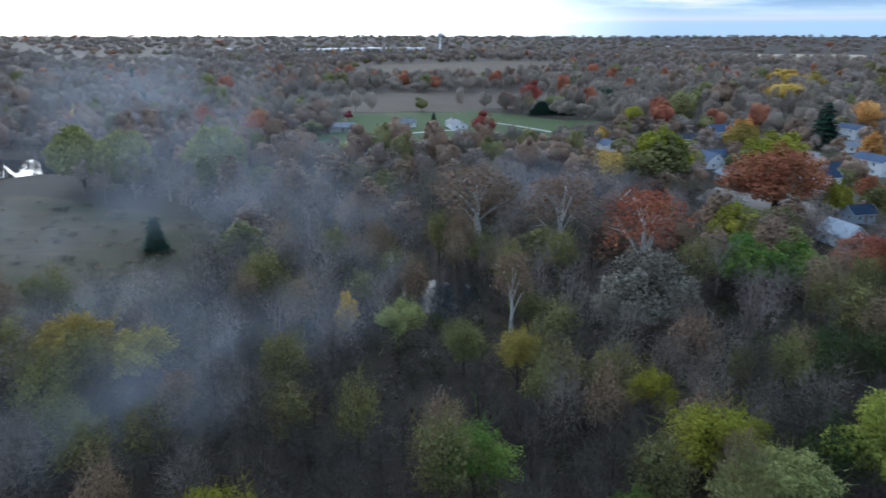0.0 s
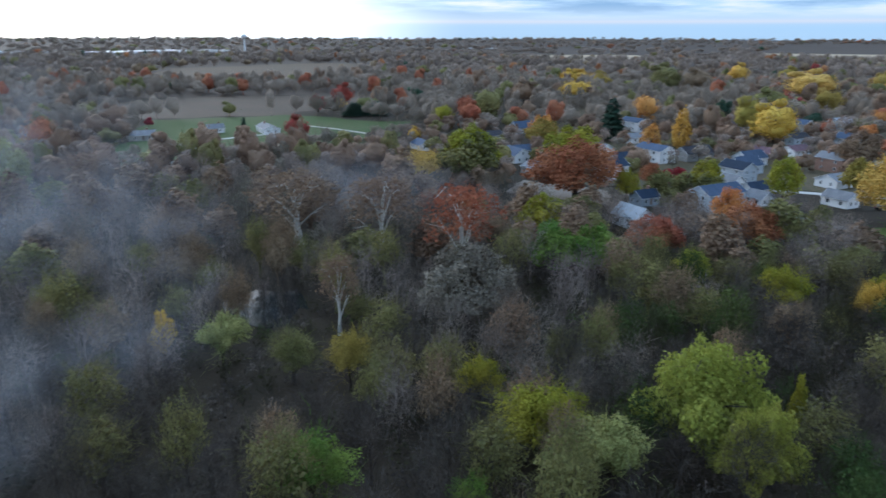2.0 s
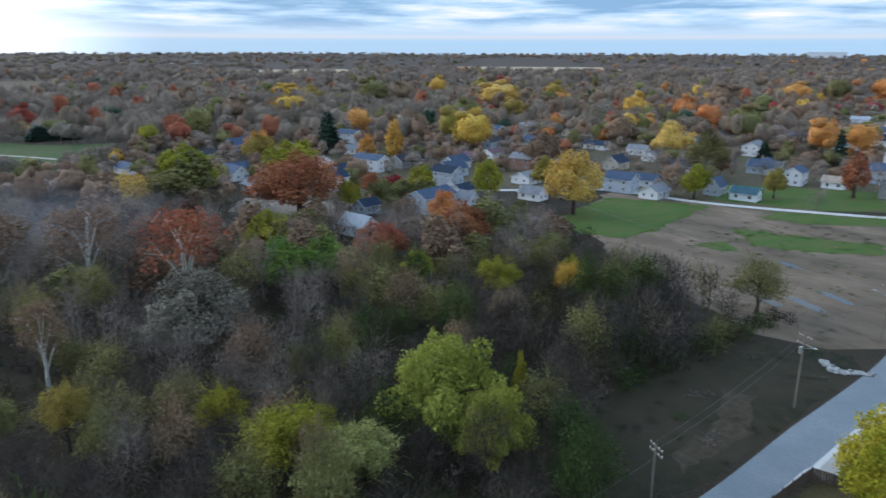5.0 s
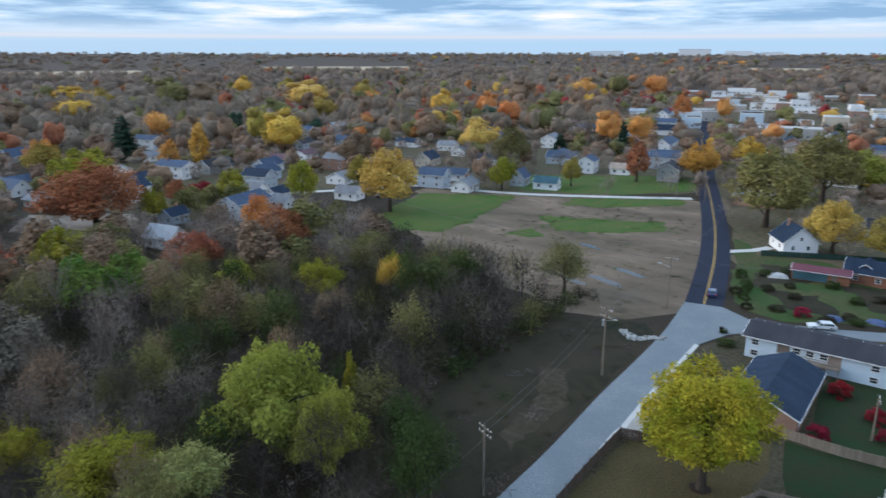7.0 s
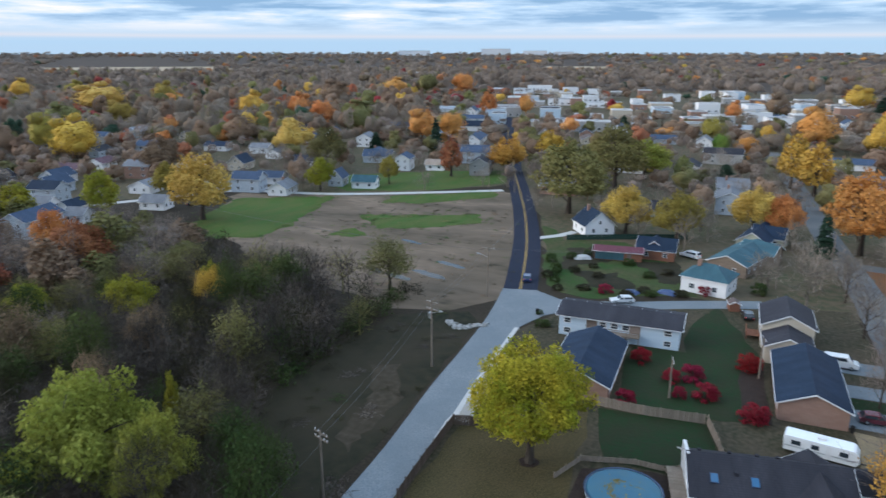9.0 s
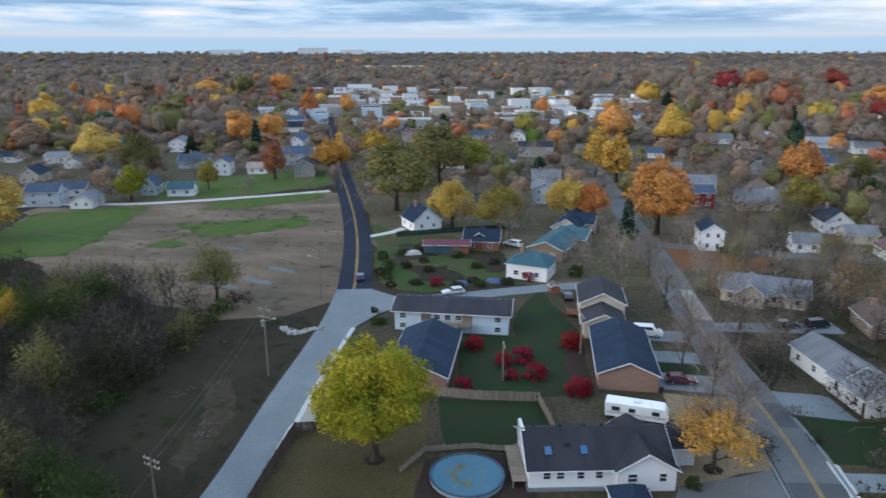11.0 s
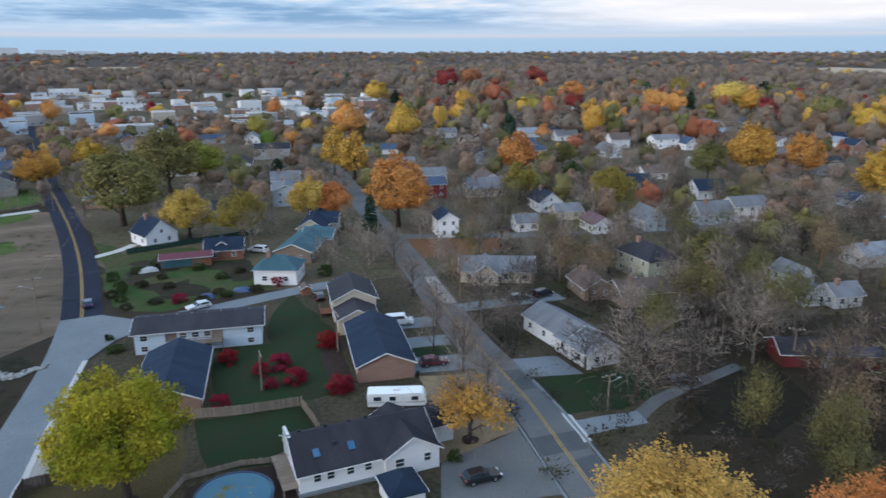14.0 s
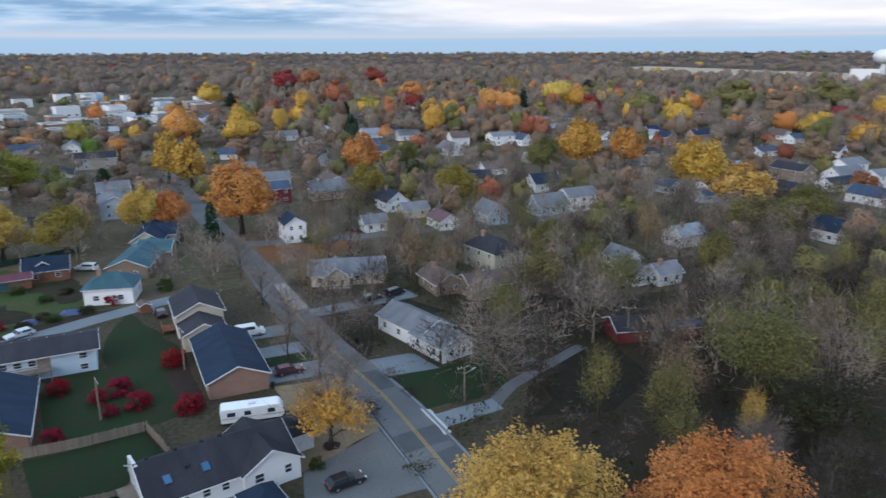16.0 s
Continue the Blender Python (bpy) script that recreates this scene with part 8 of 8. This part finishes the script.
    for x, y in scatter(r, 1000, 120, 520, -152, -36, 7.6, lambda x, y: clear(x, y, 1.5) and not (x < 130 and y > 30) and not (95 < x < 152 and -62 < y < 62) and not (x < 205 and y > 4)):
        c = pick(("bare", "tan", "olive", "gold", "orange", "rust", "fir", "lime"), (64, 18, 13, 0.8, 0.8, 1.5, 1.5, 0.4))
        c = "bare" if (x < 232 and abs(y) < 64) or (c == "fir" and math.hypot(x, y) < 300) else "olive" if y < -60 and x < 190 and c in ("gold", "orange", "rust", "lime") else c
        kind = ("bare" if math.hypot(x, y) < 240 else "bare_plain") if c == "bare" else "fir" if c == "fir" else "broad_far"
        heaps.setdefault((c, kind), []).append((x, y, r.uniform(6.5, 12), r.uniform(7.5, 11), r.randrange(99)))
    for x, y in scatter(r, 230, 105, 260, -150, -104, 7.5, lambda x, y: clear(x, y, 0.8)):
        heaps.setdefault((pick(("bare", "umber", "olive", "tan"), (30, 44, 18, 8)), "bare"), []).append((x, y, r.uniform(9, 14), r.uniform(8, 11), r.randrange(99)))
    # see-through bare trees between the nearer town houses
    homes = [p for p in PLACED if p[2] > 4.9]
    for x, y in scatter(r, 190, 120, 340, -150, -52, 8.0, lambda x, y: not any(inside(x, y, o) for o in OPEN) and all((x - a) ** 2 + (y - b) ** 2 > (0.75 * c) ** 2 for a, b, c in homes) and not (x < 152 and y > -24) and not (x < 205 and y > 30)):
        heaps.setdefault(("bare", "bare"), []).append((x, y, r.uniform(8, 13), r.uniform(7, 10), r.randrange(99)))
    for k in range(13):
        x, y = r.uniform(-10, 8), r.uniform(114, 141)
        tree("bare_near", ("bare", "umber")[k % 2], round(x, 1), round(y, 1), r.uniform(8, 15), r.uniform(2.2, 4.4), label="slender bare tree standing in swamp water")
    meadow, mown = OPEN_MEADOW, OPEN_MOWN
    for outline, n, tall in ((meadow, 420, 1.5), (mown, 40, 0.7)):
        xs, ys = [p[0] for p in outline], [p[1] for p in outline]
        for _ in range(n):
            x, y = r.uniform(min(xs), max(xs)), r.uniform(min(ys), max(ys))
            if inside(x, y, outline):
                heaps.setdefault((pick(("brush", "tan", "ivy", "umber"), (50, 20, 10, 20) if tall > 1 else (55, 0, 5, 40)), "scrub"), []).append((x, y, tall * r.uniform(0.4, 1), r.uniform(2, 5), r.randrange(99)))
    # tussocks that fray the edges of the grass in the bare field
    for outline in GRASS_EDGES:
        for (x0, y0), (x1, y1) in zip(outline, outline[1:] + outline[:1]):
            for _ in range(int(math.hypot(x1 - x0, y1 - y0) * 0.9)):
                k = r.random()
                heaps.setdefault(("turf", "scrub"), []).append((x0 + (x1 - x0) * k + r.gauss(0, 2.4), y0 + (y1 - y0) * k + r.gauss(0, 2.4), r.uniform(0.15, 0.35), r.uniform(1.2, 3.4), r.randrange(99)))
    for _ in range(260):
        x, y = 120 + 95 * r.random(), 42 + 70 * r.random()
        if inside(x, y, OPEN_EARTH):
            heaps.setdefault((pick(("brush", "tan", "turf"), (45, 35, 20)), "scrub"), []).append((x, y, r.uniform(0.2, 0.6), r.uniform(1, 3.5), r.randrange(99)))
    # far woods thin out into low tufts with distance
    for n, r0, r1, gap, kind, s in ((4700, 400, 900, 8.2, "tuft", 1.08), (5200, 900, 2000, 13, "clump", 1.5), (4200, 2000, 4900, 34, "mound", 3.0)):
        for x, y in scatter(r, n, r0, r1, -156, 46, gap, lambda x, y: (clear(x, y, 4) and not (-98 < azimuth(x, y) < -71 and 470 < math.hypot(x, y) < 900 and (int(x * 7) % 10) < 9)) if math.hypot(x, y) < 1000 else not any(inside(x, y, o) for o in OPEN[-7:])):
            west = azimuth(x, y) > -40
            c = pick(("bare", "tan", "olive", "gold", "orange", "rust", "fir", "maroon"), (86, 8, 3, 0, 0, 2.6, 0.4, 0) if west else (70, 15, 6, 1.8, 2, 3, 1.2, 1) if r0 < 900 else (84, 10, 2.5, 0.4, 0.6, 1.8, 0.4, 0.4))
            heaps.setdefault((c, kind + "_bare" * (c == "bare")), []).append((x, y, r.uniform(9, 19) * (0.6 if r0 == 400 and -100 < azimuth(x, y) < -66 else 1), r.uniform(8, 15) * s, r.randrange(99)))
    words = {"turf": "tussocks of short green grass", "green": "green leafy trees", "bare": "leafless grey-brown woodland", "tan": "dull tan autumn woodland", "olive": "olive-green autumn trees", "gold": "golden autumn trees", "orange": "orange autumn trees",
             "rust": "rust-brown autumn trees", "fir": "dark evergreen trees", "pale": "pale grey leafless trees", "lime": "yellow-green autumn trees", "maroon": "dark maroon autumn trees", "umber": "bare growth toned darker", "brush": "tangled brown-green thicket", "ivy": "dark green leafy thicket"}
    where = {"tuft_bare": "seen from afar", "clump_bare": "far across the plain", "mound_bare": "near the horizon", "bare": "spread between houses", "tuft": "seen from afar", "clump": "far across the plain", "mound": "near the horizon", "broad_small": "in the town", "broad_far": "over the roofs", "fir": "dotted about", "scrub": "under the wood", "bare_plain": "beyond the fields", "bare_mid": "round the swamp", "upright": "in the wood", "bare_near": "close by", "sparse": "close by"}
    for (c, kind), spots in sorted(heaps.items()):
        grove("undergrowth" if kind == "scrub" else "woodland", f"{words[c]} {where.get(kind, '')}", c, kind, spots, ground=ground_height)


kind_of_tree("broad_far", [clumped(200 + s, 12, 5, 2, 18, 0.4, 150, 0.6, 0.03, 0, 0.94, 4) for s in range(5)])
kind_of_tree("tuft", [clumped(210 + s, 12, 4.8, 1, 12, 0.45, 24, 0.8, 0.0, 0, 1.0, 2) for s in range(8)])
kind_of_tree("clump", [clumped(220 + s, 12, 4.8, 0, 8, 0.4, 6, 1.2, 0.0, 0, 1.05, 1) for s in range(8)])
kind_of_tree("mound", [clumped(230 + s, 12, 4.8, 0, 6, 0.35, 0, 1.0, 0.0, 0, 1.1, 0) for s in range(8)])
kind_of_tree("tuft_bare", [clumped(240 + s, 12, 4.8, 1, 12, 0.5, 0, 0.14, 0.03, 14, 1.0, 0) for s in range(8)])
kind_of_tree("clump_bare", [clumped(250 + s, 12, 4.8, 0, 8, 0.4, 0, 0.25, 0.0, 0, 1.05, 1) for s in range(8)])
kind_of_tree("mound_bare", [clumped(260 + s, 12, 4.8, 0, 6, 0.35, 0, 0.5, 0.0, 0, 1.1, 0) for s in range(8)])
build_woods()


# ---- drifting wood smoke: thin wavy wisps, one behind the other, over the wood ----
def smoke_stuff():
    """Pale blue-grey, thickest in the middle of a wisp, torn by drifting gaps."""
    m, t, p = material("smoke_blue_grey", 1.0)
    n = t.nodes
    p.inputs["Base Color"].default_value = (0.5, 0.57, 0.68, 1)
    p.inputs["Specular IOR Level"].default_value = 0.0
    thin, body = n.new("ShaderNodeBsdfTranslucent"), n.new("ShaderNodeMixShader")
    thin.inputs["Color"].default_value = (0.5, 0.57, 0.68, 1)
    body.inputs[0].default_value = 0.5
    wire(t, p.outputs[0], body.inputs[1])
    wire(t, thin.outputs[0], body.inputs[2])
    co, length, fade = n.new("ShaderNodeTexCoord"), n.new("ShaderNodeVectorMath"), n.new("ShaderNodeMapRange")
    flat = n.new("ShaderNodeMapping")
    flat.inputs["Scale"].default_value = (1, 0, 1)
    wire(t, co.outputs["Object"], flat.inputs[0])
    length.operation = "LENGTH"
    wire(t, flat.outputs[0], length.inputs[0])
    fade.interpolation_type = "SMOOTHSTEP"
    fade.inputs["From Min"].default_value, fade.inputs["From Max"].default_value = 1.0, 0.1
    wire(t, length.outputs["Value"], fade.inputs[0])
    geo, drift, torn = n.new("ShaderNodeNewGeometry"), n.new("ShaderNodeTexNoise"), n.new("ShaderNodeMapRange")
    drift.inputs["Scale"].default_value, drift.inputs["Detail"].default_value = 0.04, 6
    wire(t, geo.outputs["Position"], drift.inputs["Vector"])
    torn.inputs["From Min"].default_value, torn.inputs["From Max"].default_value = 0.32, 0.66
    torn.inputs["To Max"].default_value = 0.2
    wire(t, drift.outputs[0], torn.inputs[0])
    dense, air, cut = n.new("ShaderNodeMath"), n.new("ShaderNodeBsdfTransparent"), n.new("ShaderNodeMixShader")
    dense.operation = "MULTIPLY"
    wire(t, fade.outputs[0], dense.inputs[0])
    wire(t, torn.outputs[0], dense.inputs[1])
    wire(t, dense.outputs[0], cut.inputs[0])
    wire(t, air.outputs[0], cut.inputs[1])
    wire(t, body.outputs[0], cut.inputs[2])
    wire(t, cut.outputs[0], n["Material Output"].inputs[0])
    return m


def drifting_smoke():
    mat = smoke_stuff()
    root = empty("smoke", -40, 150, 0, 0, "thin blue-grey wood smoke drifting over bare trees", "smoke", "", "stuff")
    # distance, bearing, height, half width and half height of each wisp
    for k, (d, a, z, w, h) in enumerate(((118, 9, 9, 15, 9), (136, 13, 11, 22, 11), (152, 7, 12, 18, 11), (168, 17, 13, 30, 13), (196, 12, 14, 34, 14), (205, 24, 14, 46, 15), (240, 17, 16, 52, 16), (285, 25, 18, 74, 18), (350, 19, 20, 95, 21), (450, 25, 23, 130, 25), (112, 25, 9, 26, 10), (165, 31, 12, 38, 13), (92, 21, 8, 26, 11), (80, 29, 7, 22, 9), (100, 12, 8, 18, 9), (180, -8, 12, 34, 12))):
        b = math.radians(a)
        u, v = np.meshgrid(np.linspace(-1, 1, 29), np.linspace(-1, 1, 9))
        wave = 0.16 * np.sin(5.0 * u + k) + 0.1 * np.sin(9.0 * u - 3 * v + 2 * k) + 0.14 * v * np.cos(3 * u + k)
        q = np.stack([u, wave, v], 2).reshape(-1, 3)
        f = [(29 * j + i, 29 * j + i + 1, 29 * j + i + 30, 29 * j + i + 29) for j in range(8) for i in range(28) if math.hypot((i + 0.5) / 14 - 1, (j + 0.5) / 4 - 1) < 0.97]
        me = mesh_from("wisp", q, f, mat)
        me.polygons.foreach_set("use_smooth", [True] * len(f))
        ob = child("wisp", me, root)
        ob.matrix_parent_inverse = root.matrix_world.inverted()
        ob.matrix_basis = pose(-d * math.sin(b), d * math.cos(b), z, 0, 0, a + 9 * math.sin(2.3 * k)) @ Matrix.Diagonal((w, w * 0.5, h, 1))


drifting_smoke()
